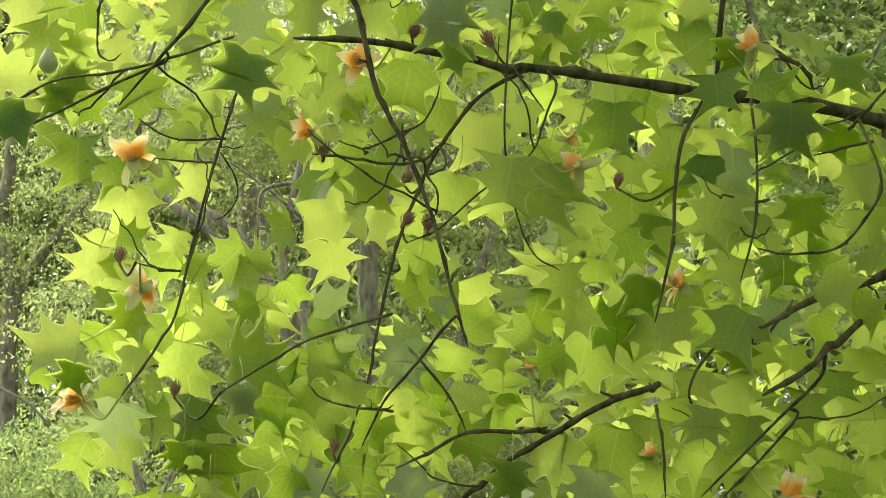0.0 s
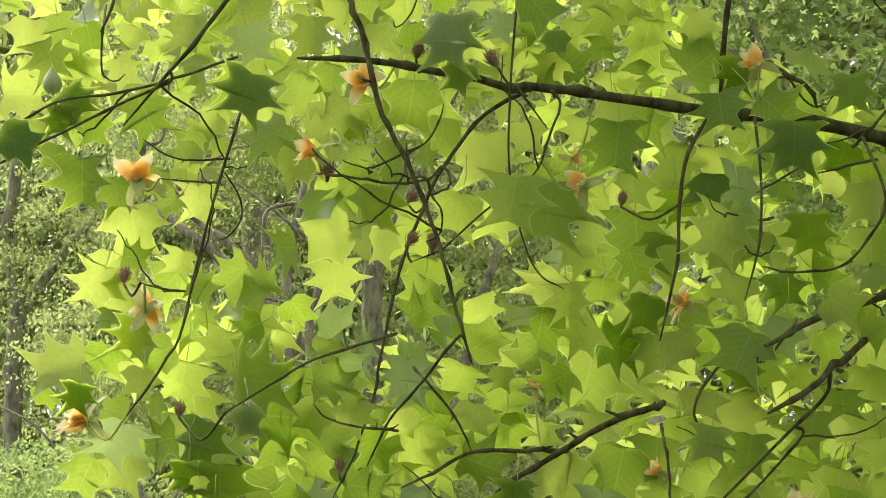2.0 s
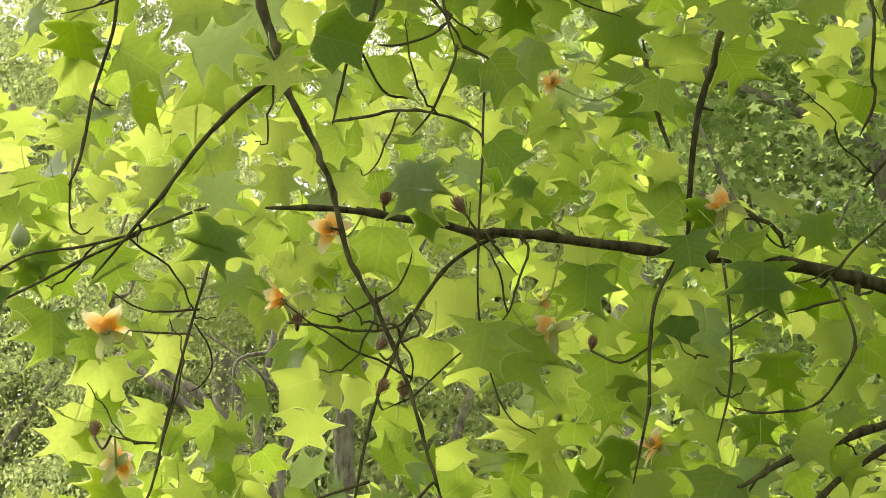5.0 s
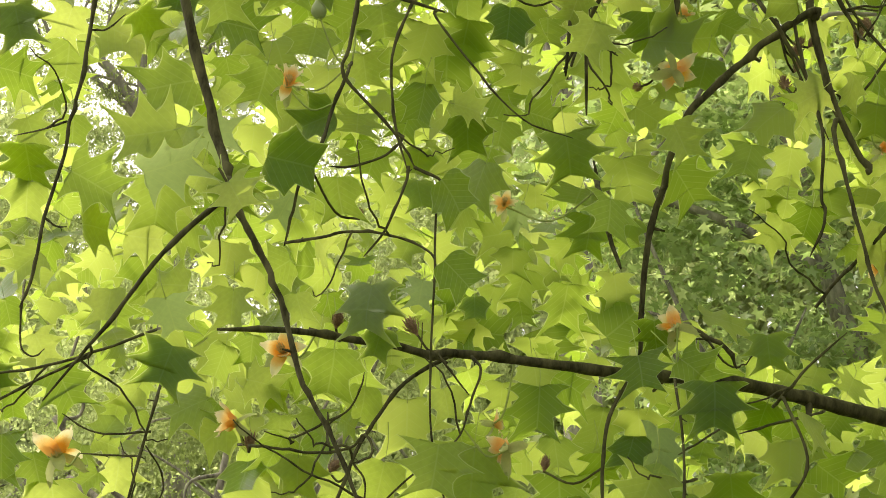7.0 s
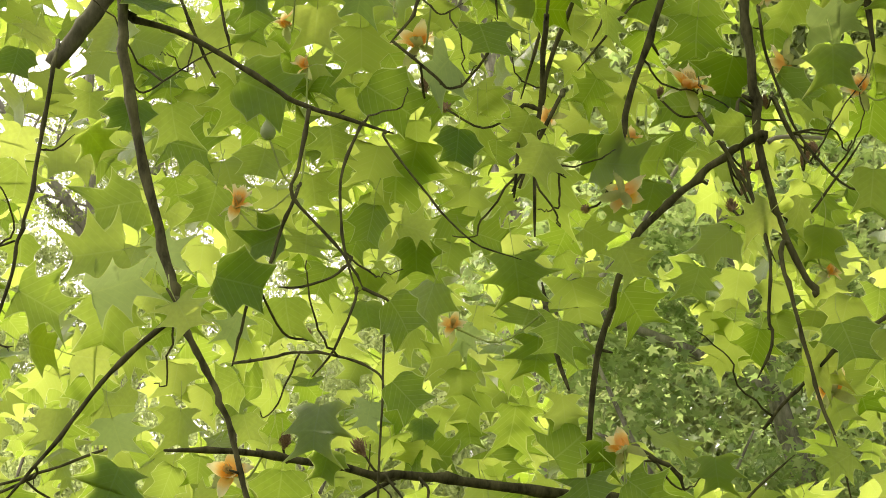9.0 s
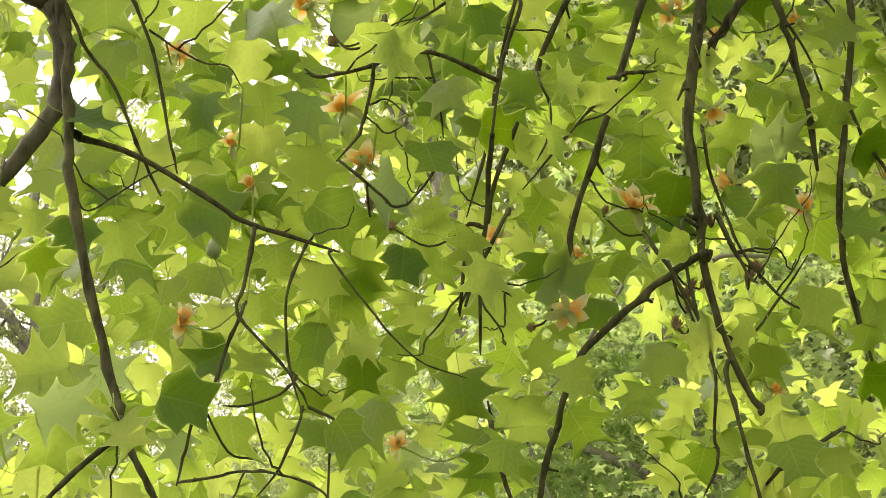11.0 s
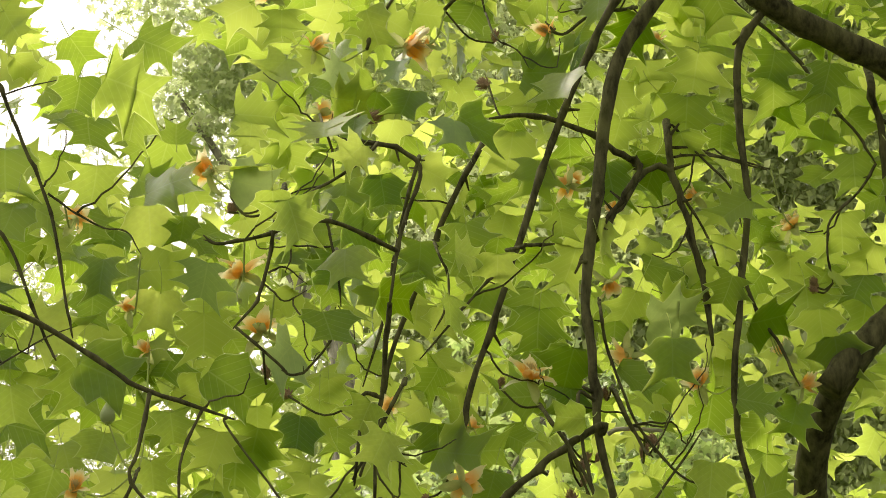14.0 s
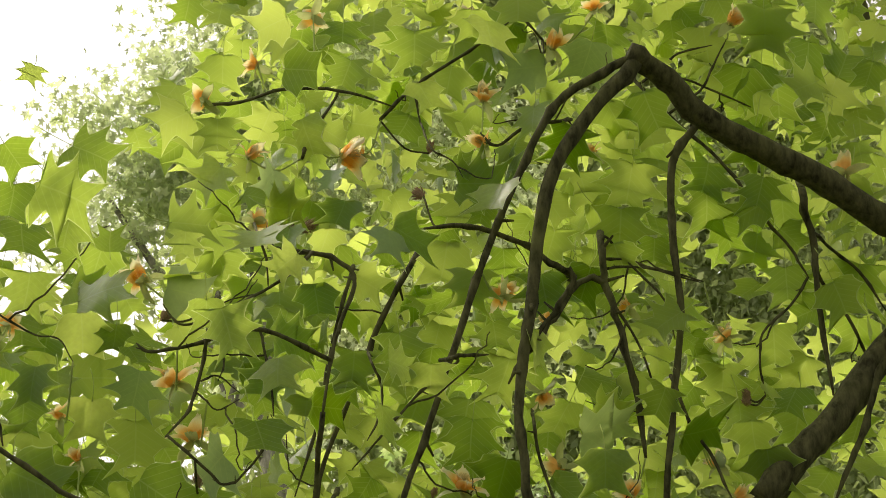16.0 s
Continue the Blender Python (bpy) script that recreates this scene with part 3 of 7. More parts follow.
bough("twig", [(1.426, 5.34, 4.935), (1.501, 5.34, 4.995), (1.587, 5.34, 4.964), (1.686, 5.34, 4.916)], 0.0037, 0.0026)
bough("twig", [(1.778, 5.34, 4.427), (1.725, 5.34, 4.348), (1.645, 5.34, 4.269), (1.628, 5.34, 4.177), (1.633, 5.34, 4.101)], 0.0037, 0.0026)
bough("twig", [(1.802, 5.34, 4.466), (1.846, 5.44, 4.465), (1.9, 5.44, 4.37), (1.932, 5.44, 4.276), (1.941, 5.44, 4.23)], 0.0057, 0.0035)
bough("twig", [(1.801, 5.34, 4.56), (1.88, 5.44, 4.563), (1.946, 5.44, 4.5), (2.003, 5.44, 4.388)], 0.0047, 0.0035)
bough("branch", [(1.993, 5.305, 4.259), (1.973, 5.24, 4.271), (1.895, 5.24, 4.119), (1.816, 5.24, 3.94), (1.743, 5.24, 3.793)], 0.0109, 0.0068)
bough("branch", [(2.355, 6.25, 6.043), (2.264, 6, 5.835), (2.278, 6, 5.674), (2.283, 6, 5.515)], 0.0145, 0.0097)
bough("twig", [(1.215, 5.14, 4.357), (1.273, 5.14, 4.357), (1.353, 5.14, 4.328), (1.446, 5.14, 4.3)], 0.0036, 0.0025)


# ---- leaves of the tulip tree ----


def leaf_shape(kind, seed, fine):
    """One leaf, 1 long, its base at the origin, its tip along y, seen from +z: four or six pointed lobes with hollow edges between them and a notched tip."""
    chance = np.random.default_rng(seed)
    spans = [((0.26, -0.11), (0.43, 0.06)), ((0.47, 0.2), (0.68, 0.34)), ((0.43, 0.41), (0.38, 0.56)), ((0.37, 0.78), (0.53, 1.06)), ((0.25, 0.86), (0, 0.8))]
    steps = (5, 6, 6, 6, 5) if fine else (2, 3, 3, 3, 3)
    if kind == 1:
        spans = [((0.18, -0.08), (0.35, -0.03)), ((0.46, -0.02), (0.64, 0.0)), ((0.45, 0.1), (0.42, 0.24)), ((0.46, 0.38), (0.75, 0.52)), ((0.41, 0.51), (0.36, 0.63)),
                 ((0.34, 0.83), (0.53, 1.1)), ((0.23, 0.86), (0, 0.79))]
        steps = (4,) * 7 if fine else (2,) * 7
    if kind == 2:
        spans = [((0.36, -0.12), (0.48, 0.14)), ((0.52, 0.3), (0.59, 0.42)), ((0.49, 0.5), (0.45, 0.6)), ((0.43, 0.8), (0.48, 0.96)), ((0.3, 0.92), (0, 0.85))]
    fold, droop, curl = chance.uniform(-0.04, 0.3), chance.uniform(-0.06, 0.22), chance.uniform(-0.25, 0.32)
    wave, phase, roll = chance.uniform(0.012, 0.04), chance.uniform(0, 6), chance.uniform(-0.16, 0.16)
    skew = chance.uniform(-0.1, 0.1)
    rings = RINGS if fine else RINGS[::2]
    count = len(rings)
    halves = []
    for sgn in (1, -1):
        moved = [((c[0] * chance.uniform(0.92, 1.06), c[1] + chance.uniform(-0.03, 0.03)), (e[0] * (chance.uniform(0.94, 1.18) if e[0] > c[0] else chance.uniform(0.78, 0.98)), e[1] + (chance.uniform(-0.06, 0.05) if e[0] else 0))) for c, e in spans]
        half, at = [(0.02, 0.02)], (0.02, 0.02)
        for (c, e), n in zip(moved, steps):
            for i in range(1, n + 1):
                t = i / n
                half.append(tuple(at[q] * (1 - t) ** 2 + 2 * c[q] * t * (1 - t) + e[q] * t * t for q in (0, 1)))
            at = e
        halves.append(half)
    verts, uvs, rims, faces = [], [], [], []
    for side, half in enumerate(halves):
        sgn = 1 - 2 * side
        o = len(verts)
        for x, y in half:
            mid_y = min(max(y, 0.0), half[-1][1]) * 0.92
            for ring in rings:
                px, py = x * ring, mid_y + (y - mid_y) * ring
                across = sgn * px
                pz = fold * (math.sqrt(px * px + 0.0025) - 0.05) - curl * px * px * 1.3 - droop * py * py + roll * across * py
                pz += wave * (math.sin(7 * py + 4 * across + phase) * (0.3 + px) + 0.5 * math.sin(15 * py - 9 * across + phase) * px)
                verts.append((across + skew * py * py, py, pz))
                uvs.append((px, py))
                rims.append(ring)
        for i in range(len(half) - 1):
            for r in range(count - 1):
                a, b = o + i * count + r, o + i * count + r + 1
                q = (a, b, b + count, a + count)
                faces.append(q if sgn == 1 else q[::-1])
    # both halves share the midrib
    n0 = len(halves[0])
    twin = {(n0 + i) * count: i * count for i in range(n0)}
    faces = [tuple(twin.get(i, i) for i in q) for q in faces]
    used = sorted({i for q in faces for i in q})
    place = {i: k for k, i in enumerate(used)}
    faces = [tuple(place[i] for i in q) for q in faces]
    return np.array(verts)[used], faces, np.array(uvs)[used], np.array(rims)[used]


RINGS = (0.0, 0.3, 0.6, 0.85, 1.0)
SHAPES = [leaf_shape((0, 1, 1, 0, 1, 1, 0, 2, 1, 1)[k % 10], 110 + k, True) for k in range(20)]
ROUGH_SHAPES = [leaf_shape((0, 1, 1, 0, 1, 1, 0, 2, 1, 1)[k % 10], 110 + k, False) for k in range(20)]
LEAF_MESHES, PALE_MESHES = [], []
for v, f, uv, rim in SHAPES:
    me = mesh_from("leaf", v.tolist(), f, True, uv, rim)
    me.materials.append(LEAF)
    LEAF_MESHES.append(me)
    me = me.copy()
    me.materials[0] = SHEEN_LEAF
    PALE_MESHES.append(me)


def scatter_mesh(name, shapes, places, mat):
    """One mesh of many leaves: places are (shape, 3x3 matrix with its size, position)."""
    verts, uvs, rims, faces, sizes = [], [], [], [], 0
    for k, m, p in places:
        v, f, uv, rim = shapes[k]
        verts.append(v @ m.T + p)
        uvs.append(uv)
        rims.append(rim)
        faces.extend([tuple(i + sizes for i in q) for q in f])
        sizes += len(v)
    me = mesh_from(name, np.concatenate(verts).tolist(), faces, True, np.concatenate(uvs), np.concatenate(rims))
    me.materials.append(mat)
    return me


def turn(spin, tilt, twist):
    """Leaf axes in the world: spin turns its tip from straight up, clockwise as seen from the south; tilt and twist lean it."""
    m = Euler((radians(90), 0, 0)).to_matrix() @ Euler((0, 0, radians(-spin))).to_matrix() @ Euler((radians(tilt), radians(twist), 0)).to_matrix()
    return np.array(m)


leaf_rng = np.random.default_rng(21)
PLACED, PALE, SHADE_COPIES = [], [], []


def leaves(rows, pale=False):
    """Leaves by the middle of their blade, length, spin, tilt, twist and how many hidden copies darken them from
    behind.
    """
    for x, y, z, size, spin, tilt, twist, behind in rows:
        m = turn(spin, tilt, twist) * size
        k = int(leaf_rng.integers(len(SHAPES)))
        p = np.array([x, y, z]) - m @ np.array([0, 0.43, 0])
        (PALE if pale else PLACED).append((k, m, p))
        # hidden copies of the leaf, added close behind to cut the light through it
        for i in range(behind):
            SHADE_COPIES.append((k, m * 0.985, p + (p - np.array([0, 0, 1.6])) * 0.0009 * (i + 1)))


def sheen_leaves(rows):
    """Leaves whose pale colour stands in for the sheen of the sky."""
    leaves(rows, True)


leaves([(0.06, 5.19, 2.990, 0.063, 188, -25, 0, 0), (0.26, 5.38, 3.000, 0.121, 100, 18, -9, 0), (0.22, 4.90, 2.927, 0.053, 179, 5, 2, 1), (0.43, 5.26, 3.025, 0.108, 176, -33, -26, 0), (0.53, 5.10, 3.009, 0.090, 171, -2, -36, 0), (0.54, 5.09, 2.937, 0.126, 52, -18, 3, 0), (0.68, 5.25, 2.945, 0.080, 179, -17, 0, 0), (0.79, 5.33, 2.998, 0.126, 87, -24, -55, 0), (0.63, 5.32, 2.902, 0.080, 185, -10, 0, 0), (0.08, 5.08, 2.727, 0.124, 181, -6, 2, 0), (0.35, 5.03, 2.741, 0.113, 186, -5, 27, 0), (0.42, 5.13, 2.818, 0.105, 105, -31, -12, 0)])
leaves([(0.20, 4.86, 2.571, 0.140, 188, 5, 1, 1), (0.24, 5.14, 2.718, 0.073, 210, -21, -1, 0), (0.10, 5.13, 2.608, 0.106, 190, -31, 4, 0), (0.29, 4.99, 2.548, 0.060, 196, 14, -11, 0), (0.44, 5.23, 2.644, 0.117, 194, -47, -26, 0), (0.71, 5.26, 2.690, 0.059, 197, 0, 30, 0), (0.35, 5.19, 2.541, 0.120, 92, -8, -2, 0), (0.44, 5.10, 2.524, 0.099, 194, -8, -8, 0), (0.49, 5.20, 2.744, 0.091, 197, -8, 13, 0), (0.57, 5.17, 2.737, 0.088, 182, -41, 11, 0), (0.77, 5.31, 2.557, 0.086, 183, -4, -40, 0), (0.90, 5.26, 2.669, 0.104, 185, -3, 44, 0)])
leaves([(0.91, 5.31, 2.581, 0.098, 178, 6, 9, 0), (0.85, 5.41, 2.575, 0.070, 189, -7, 10, 0), (0.67, 5.02, 2.498, 0.044, 183, 11, -21, 0), (0.92, 5.34, 2.755, 0.088, 175, -10, 3, 0), (0.20, 5.03, 2.447, 0.103, 202, -50, -39, 0), (0.19, 5.06, 2.370, 0.103, 195, -24, 16, 0), (0.07, 4.88, 2.316, 0.083, 49, 16, 15, 0), (0.11, 4.97, 2.254, 0.052, 188, -11, 28, 0), (0.29, 5.16, 2.273, 0.135, 186, -9, -19, 0), (0.38, 5.28, 2.290, 0.112, 171, 17, -15, 0), (0.35, 5.09, 2.334, 0.102, 100, -21, -3, 1), (0.40, 5.03, 2.396, 0.081, 190, -15, -6, 1)])
leaves([(0.43, 5.09, 2.322, 0.096, 174, 25, -5, 0), (0.46, 5.28, 2.241, 0.084, 192, 20, -13, 0), (0.58, 5.26, 2.383, 0.106, 185, -43, -29, 0), (0.60, 5.06, 2.267, 0.065, 180, -23, 14, 1), (0.65, 5.21, 2.298, 0.105, 188, -30, 9, 0), (0.60, 5.23, 2.205, 0.112, 176, 4, 0, 0), (0.51, 4.86, 2.111, 0.078, 190, 15, -6, 1), (0.49, 5.21, 2.171, 0.089, 176, -35, 13, 0), (0.62, 5.16, 2.121, 0.089, 189, 2, 18, 0), (0.53, 5.21, 2.085, 0.104, 106, -17, 15, 0), (0.75, 5.17, 2.169, 0.094, 196, 1, 30, 0), (0.82, 5.30, 2.069, 0.087, 200, -30, 17, 0)])
leaves([(0.89, 5.25, 2.047, 0.091, 172, -8, -33, 0), (0.88, 5.24, 2.171, 0.095, 175, -2, 16, 0), (0.73, 5.22, 2.287, 0.067, 180, -25, 0, 0), (0.82, 5.32, 2.509, 0.124, 93, -40, -30, 0), (0.90, 5.34, 2.279, 0.093, 192, -27, 10, 0), (0.91, 5.37, 2.374, 0.105, 173, -4, -13, 0), (0.05, 4.92, 2.170, 0.079, 192, 32, -15, 0), (0.12, 5.10, 2.161, 0.086, 179, -8, -27, 0), (0.07, 5.00, 2.085, 0.106, 105, -9, -28, 0), (0.19, 5.15, 2.161, 0.068, 198, -8, 1, 0), (0.23, 4.99, 2.065, 0.131, 100, -31, -10, 0), (0.34, 5.02, 2.068, 0.127, 191, -7, -18, 0)])
leaves([(0.42, 5.06, 2.100, 0.101, 185, 3, -1, 0), (0.13, 4.87, 2.004, 0.082, 189, -8, 21, 1), (0.43, 5.06, 2.014, 0.091, 200, -17, -26, 0), (0.52, 5.25, 2.018, 0.090, 161, -2, 15, 0), (-0.29, 4.92, 2.242, 0.064, 182, -13, -1, 0), (-0.34, 4.90, 2.106, 0.084, 192, -8, -3, 0), (-0.27, 4.94, 2.077, 0.089, 197, -44, 30, 0), (-0.21, 5.00, 2.083, 0.086, 196, 5, 31, 0), (-0.14, 4.93, 2.109, 0.089, 188, -12, 2, 0), (-0.11, 4.96, 2.046, 0.086, 183, -9, 1, 0), (-0.18, 4.73, 2.153, 0.072, 201, 2, -11, 0), (-0.26, 4.87, 2.169, 0.070, 202, -9, 1, 0)])
leaves([(-0.03, 5.05, 2.201, 0.087, 188, -12, 17, 0), (-0.02, 5.07, 2.078, 0.092, 188, -25, 2, 0), (0.96, 5.25, 5.025, 0.126, 104, 22, 17, 1), (0.88, 5.20, 4.878, 0.098, 191, -8, -6, 0), (1.36, 5.48, 5.200, 0.133, 183, 13, -22, 0), (1.62, 5.60, 5.368, 0.152, 183, 31, 30, 0), (1.72, 5.25, 5.095, 0.138, 180, -7, -3, 1), (1.60, 5.39, 5.128, 0.118, 183, -25, 29, 0), (1.91, 5.50, 5.177, 0.116, 188, -3, -10, 0), (2.00, 5.48, 5.144, 0.111, 29, -3, 5, 0), (2.02, 5.67, 5.172, 0.139, 203, 3, -1, 0), (1.68, 5.40, 5.020, 0.118, 192, -46, 1, 0)])
leaves([(1.76, 5.47, 5.085, 0.106, 184, -10, -28, 1), (1.98, 5.58, 5.384, 0.125, 185, 4, -34, 0), (1.41, 5.31, 4.874, 0.127, 184, -31, 45, 0), (1.44, 5.52, 4.903, 0.157, 91, -5, -1, 0), (1.56, 5.38, 4.729, 0.122, 197, 13, -23, 1), (1.34, 5.32, 4.664, 0.132, 189, -15, -9, 0), (1.25, 5.42, 4.708, 0.126, 169, 7, -6, 0), (1.16, 5.19, 4.700, 0.110, 197, -42, -3, 1), (1.69, 5.40, 4.836, 0.124, 192, -15, -15, 1), (1.84, 5.58, 5.088, 0.116, 181, -26, 20, 0), (2.09, 5.66, 5.079, 0.132, 176, 18, 16, 0), (1.31, 5.33, 4.543, 0.123, 187, -13, 11, 0)])
leaves([(1.42, 5.39, 4.589, 0.079, 188, 23, -22, 0), (1.57, 5.45, 4.667, 0.123, 178, -15, -12, 0), (1.66, 5.27, 4.628, 0.100, 197, -1, 19, 0), (1.75, 5.39, 4.624, 0.109, 176, -8, -20, 0), (1.95, 5.45, 4.738, 0.112, 187, -28, -10, 0), (2.10, 5.71, 4.958, 0.118, 196, -38, -25, 0), (0.94, 5.18, 4.578, 0.127, 93, 9, 0, 1), (0.92, 5.34, 4.581, 0.110, 184, 0, -10, 0), (1.73, 5.37, 4.419, 0.107, 182, -10, 12, 0), (1.71, 5.47, 4.301, 0.121, 183, -8, 1, 0), (1.77, 5.49, 4.229, 0.116, 182, -44, -34, 0)])
leaves([(1.60, 5.58, 4.245, 0.109, 179, -29, -1, 0), (1.19, 5.24, 4.339, 0.107, 192, -24, -14, 1), (1.06, 5.10, 4.240, 0.123, 174, 0, -14, 1), (1.04, 5.48, 4.264, 0.123, 83, -32, 55, 0), (1.25, 5.42, 4.177, 0.141, 97, -3, -36, 0), (1.38, 5.36, 4.297, 0.097, 190, 30, 0, 0), (0.97, 5.20, 4.069, 0.111, 182, -34, -20, 0), (1.51, 5.55, 4.395, 0.104, 183, -35, 14, 0), (1.42, 5.17, 3.925, 0.123, 102, -29, 60, 1), (1.57, 5.35, 4.061, 0.104, 183, 19, -5, 0), (1.56, 5.24, 3.945, 0.101, 183, -45, 16, 0), (1.75, 5.49, 4.086, 0.119, 189, -9, -7, 0)])
leaves([(1.53, 5.47, 3.957, 0.117, 189, 17, -22, 0), (1.59, 5.24, 3.865, 0.113, 184, -9, 37, 1), (0.93, 5.10, 3.770, 0.118, 189, -28, -12, 1), (0.88, 5.19, 3.908, 0.114, 191, -11, 12, 0), (1.41, 5.55, 4.159, 0.107, 188, -18, -14, 0), (1.37, 5.50, 3.988, 0.109, 170, -6, 4, 0), (1.13, 5.36, 4.043, 0.107, 187, -49, -26, 0), (1.95, 5.47, 4.475, 0.129, 188, -16, 1, 0), (2.01, 5.71, 4.450, 0.119, 188, -19, -7, 0), (0.88, 5.08, 4.243, 0.103, 191, 0, 9, 1)])
leaves([(-0.84, 4.89, 2.938, 0.084, 188, 0, -13, 0), (-0.76, 4.78, 2.926, 0.063, 176, -22, 19, 0), (-0.77, 4.97, 2.922, 0.067, 101, -31, 12, 0), (-0.74, 4.97, 2.889, 0.076, 201, -40, -16, 0), (-0.71, 4.83, 2.923, 0.063, 165, -16, -1, 0), (-0.62, 4.66, 2.805, 0.067, 149, -18, -12, 0), (-0.85, 4.90, 2.823, 0.094, 88, -11, 6, 0), (-0.78, 4.45, 2.622, 0.079, 110, -5, -16, 2), (-0.70, 4.60, 2.732, 0.068, 142, -11, 0, 2), (-0.69, 4.78, 2.719, 0.064, 171, -28, -18, 0), (-0.61, 4.96, 2.795, 0.105, 156, -1, 19, 0), (-0.52, 4.77, 2.780, 0.043, 150, -45, -18, 0)])
leaves([(-0.51, 5.03, 2.880, 0.068, 196, -29, 50, 0), (-0.51, 4.82, 2.927, 0.082, 187, 3, 24, 0), (-0.77, 4.80, 2.672, 0.054, 195, -9, 14, 0), (-0.71, 4.77, 2.614, 0.107, 186, -7, 22, 0), (-0.64, 4.76, 2.590, 0.074, 168, -2, 10, 0), (-0.61, 4.80, 2.529, 0.107, 176, -32, 1, 0), (-0.51, 4.96, 2.729, 0.083, 26, -14, -20, 0), (-0.53, 5.00, 2.687, 0.067, 102, -27, -16, 0), (-0.50, 4.92, 2.603, 0.082, 181, -13, -21, 0), (-0.55, 4.86, 2.588, 0.054, 229, 18, 0, 0), (-0.44, 4.74, 2.676, 0.037, 167, -11, -8, 0), (-0.60, 4.76, 2.462, 0.057, 96, -16, -5, 0)])
leaves([(-0.68, 4.94, 2.484, 0.059, 191, -14, -12, 0), (-0.53, 4.89, 2.476, 0.069, 203, -37, 1, 0), (-0.35, 4.75, 2.701, 0.096, 243, 9, 29, 0), (-0.30, 4.75, 2.643, 0.086, 235, -26, 0, 0), (-0.38, 4.81, 2.734, 0.033, 227, 0, 0, 0), (-0.27, 4.92, 2.944, 0.090, 191, -13, 31, 0), (-0.24, 5.05, 2.890, 0.072, 189, 0, -18, 0), (-0.30, 5.02, 2.858, 0.085, 200, 5, -45, 0), (-0.20, 4.78, 2.752, 0.080, 103, 1, 5, 0), (-0.19, 4.82, 2.734, 0.068, 100, 5, 60, 1), (-0.18, 4.97, 2.705, 0.060, 185, 3, -15, 0), (-0.25, 4.94, 2.601, 0.087, 179, 29, 26, 0)])
leaves([(-0.14, 4.72, 2.555, 0.088, 189, -6, 18, 1), (-0.08, 5.04, 2.601, 0.071, 196, 22, -30, 0), (-0.07, 4.89, 2.796, 0.110, 183, -14, -13, 0), (-0.13, 4.75, 2.897, 0.064, 167, 3, -15, 0), (-0.06, 5.10, 2.927, 0.068, 180, -20, -15, 0), (-0.24, 5.01, 2.553, 0.106, 253, 9, -10, 0), (-0.31, 4.74, 2.476, 0.083, 259, -53, -16, 0), (-0.14, 5.15, 2.556, 0.086, 187, 3, -50, 0), (-0.11, 4.88, 2.696, 0.069, 189, 27, -2, 0), (-0.04, 4.94, 2.702, 0.061, 103, 44, 36, 0), (-0.69, 4.89, 2.430, 0.094, 200, 1, -16, 0), (-0.48, 4.84, 2.415, 0.060, 123, 1, 17, 0)])
leaves([(-0.40, 4.88, 2.405, 0.121, 289, -33, 4, 0), (-0.35, 4.82, 2.423, 0.074, 56, -48, -17, 0), (-0.38, 4.78, 2.329, 0.063, 248, -27, -9, 0), (-0.47, 4.81, 2.355, 0.049, 95, -10, 45, 0), (-0.67, 4.88, 2.360, 0.050, 195, -1, 30, 0), (-0.60, 4.83, 2.351, 0.043, 179, -23, 19, 0), (-0.59, 4.66, 2.294, 0.074, 199, -10, 0, 1), (-0.73, 4.69, 2.234, 0.112, 248, 14, 21, 0), (-0.68, 4.84, 2.281, 0.097, 206, -53, -37, 0), (-0.67, 4.50, 2.161, 0.061, 188, -22, -19, 2), (-0.57, 4.89, 2.294, 0.077, 245, 0, -6, 0), (-0.46, 5.04, 2.327, 0.091, 199, 16, -4, 0)])
leaves([(-0.53, 4.98, 2.250, 0.106, 198, -32, 5, 0), (-0.36, 4.79, 2.226, 0.114, 90, -24, -12, 1), (-0.39, 4.93, 2.289, 0.071, -2, -14, -27, 0), (-0.59, 4.77, 2.223, 0.063, 192, 10, -5, 0), (-0.56, 4.78, 2.177, 0.045, 245, -14, 15, 0), (-0.31, 4.89, 2.166, 0.123, 97, 2, 0, 0), (-0.37, 4.60, 2.127, 0.064, 177, 11, 19, 2), (-0.47, 4.79, 2.106, 0.101, 199, -14, 29, 1), (-0.55, 4.76, 2.107, 0.075, 256, -10, 1, 0), (-0.70, 4.83, 2.049, 0.092, 208, -7, -4, 0), (-0.61, 4.74, 2.047, 0.080, 193, 1, 1, 0), (-0.50, 4.78, 2.040, 0.069, 190, -26, -5, 1)])
leaves([(-0.43, 4.76, 2.017, 0.111, 183, -23, 14, 1), (-0.46, 4.65, 2.020, 0.031, 175, -36, 2, 0), (-0.44, 4.71, 1.968, 0.054, 188, -7, 18, 0), (-0.37, 4.95, 2.033, 0.093, 244, -11, -3, 0), (-0.22, 4.77, 2.218, 0.090, 90, -19, -19, 0), (-0.20, 4.81, 2.200, 0.068, 203, -58, -12, 1), (-0.22, 5.01, 2.143, 0.095, 117, 1, -22, 0), (-0.23, 4.76, 2.287, 0.057, 59, -13, -12, 0), (-0.05, 4.84, 2.370, 0.074, 58, 27, 14, 0), (-0.13, 4.96, 2.174, 0.053, 187, 16, 0, 0), (-0.09, 4.90, 2.161, 0.068, 171, -39, -26, 0), (-0.06, 4.96, 2.118, 0.111, 185, -26, 3, 0)])
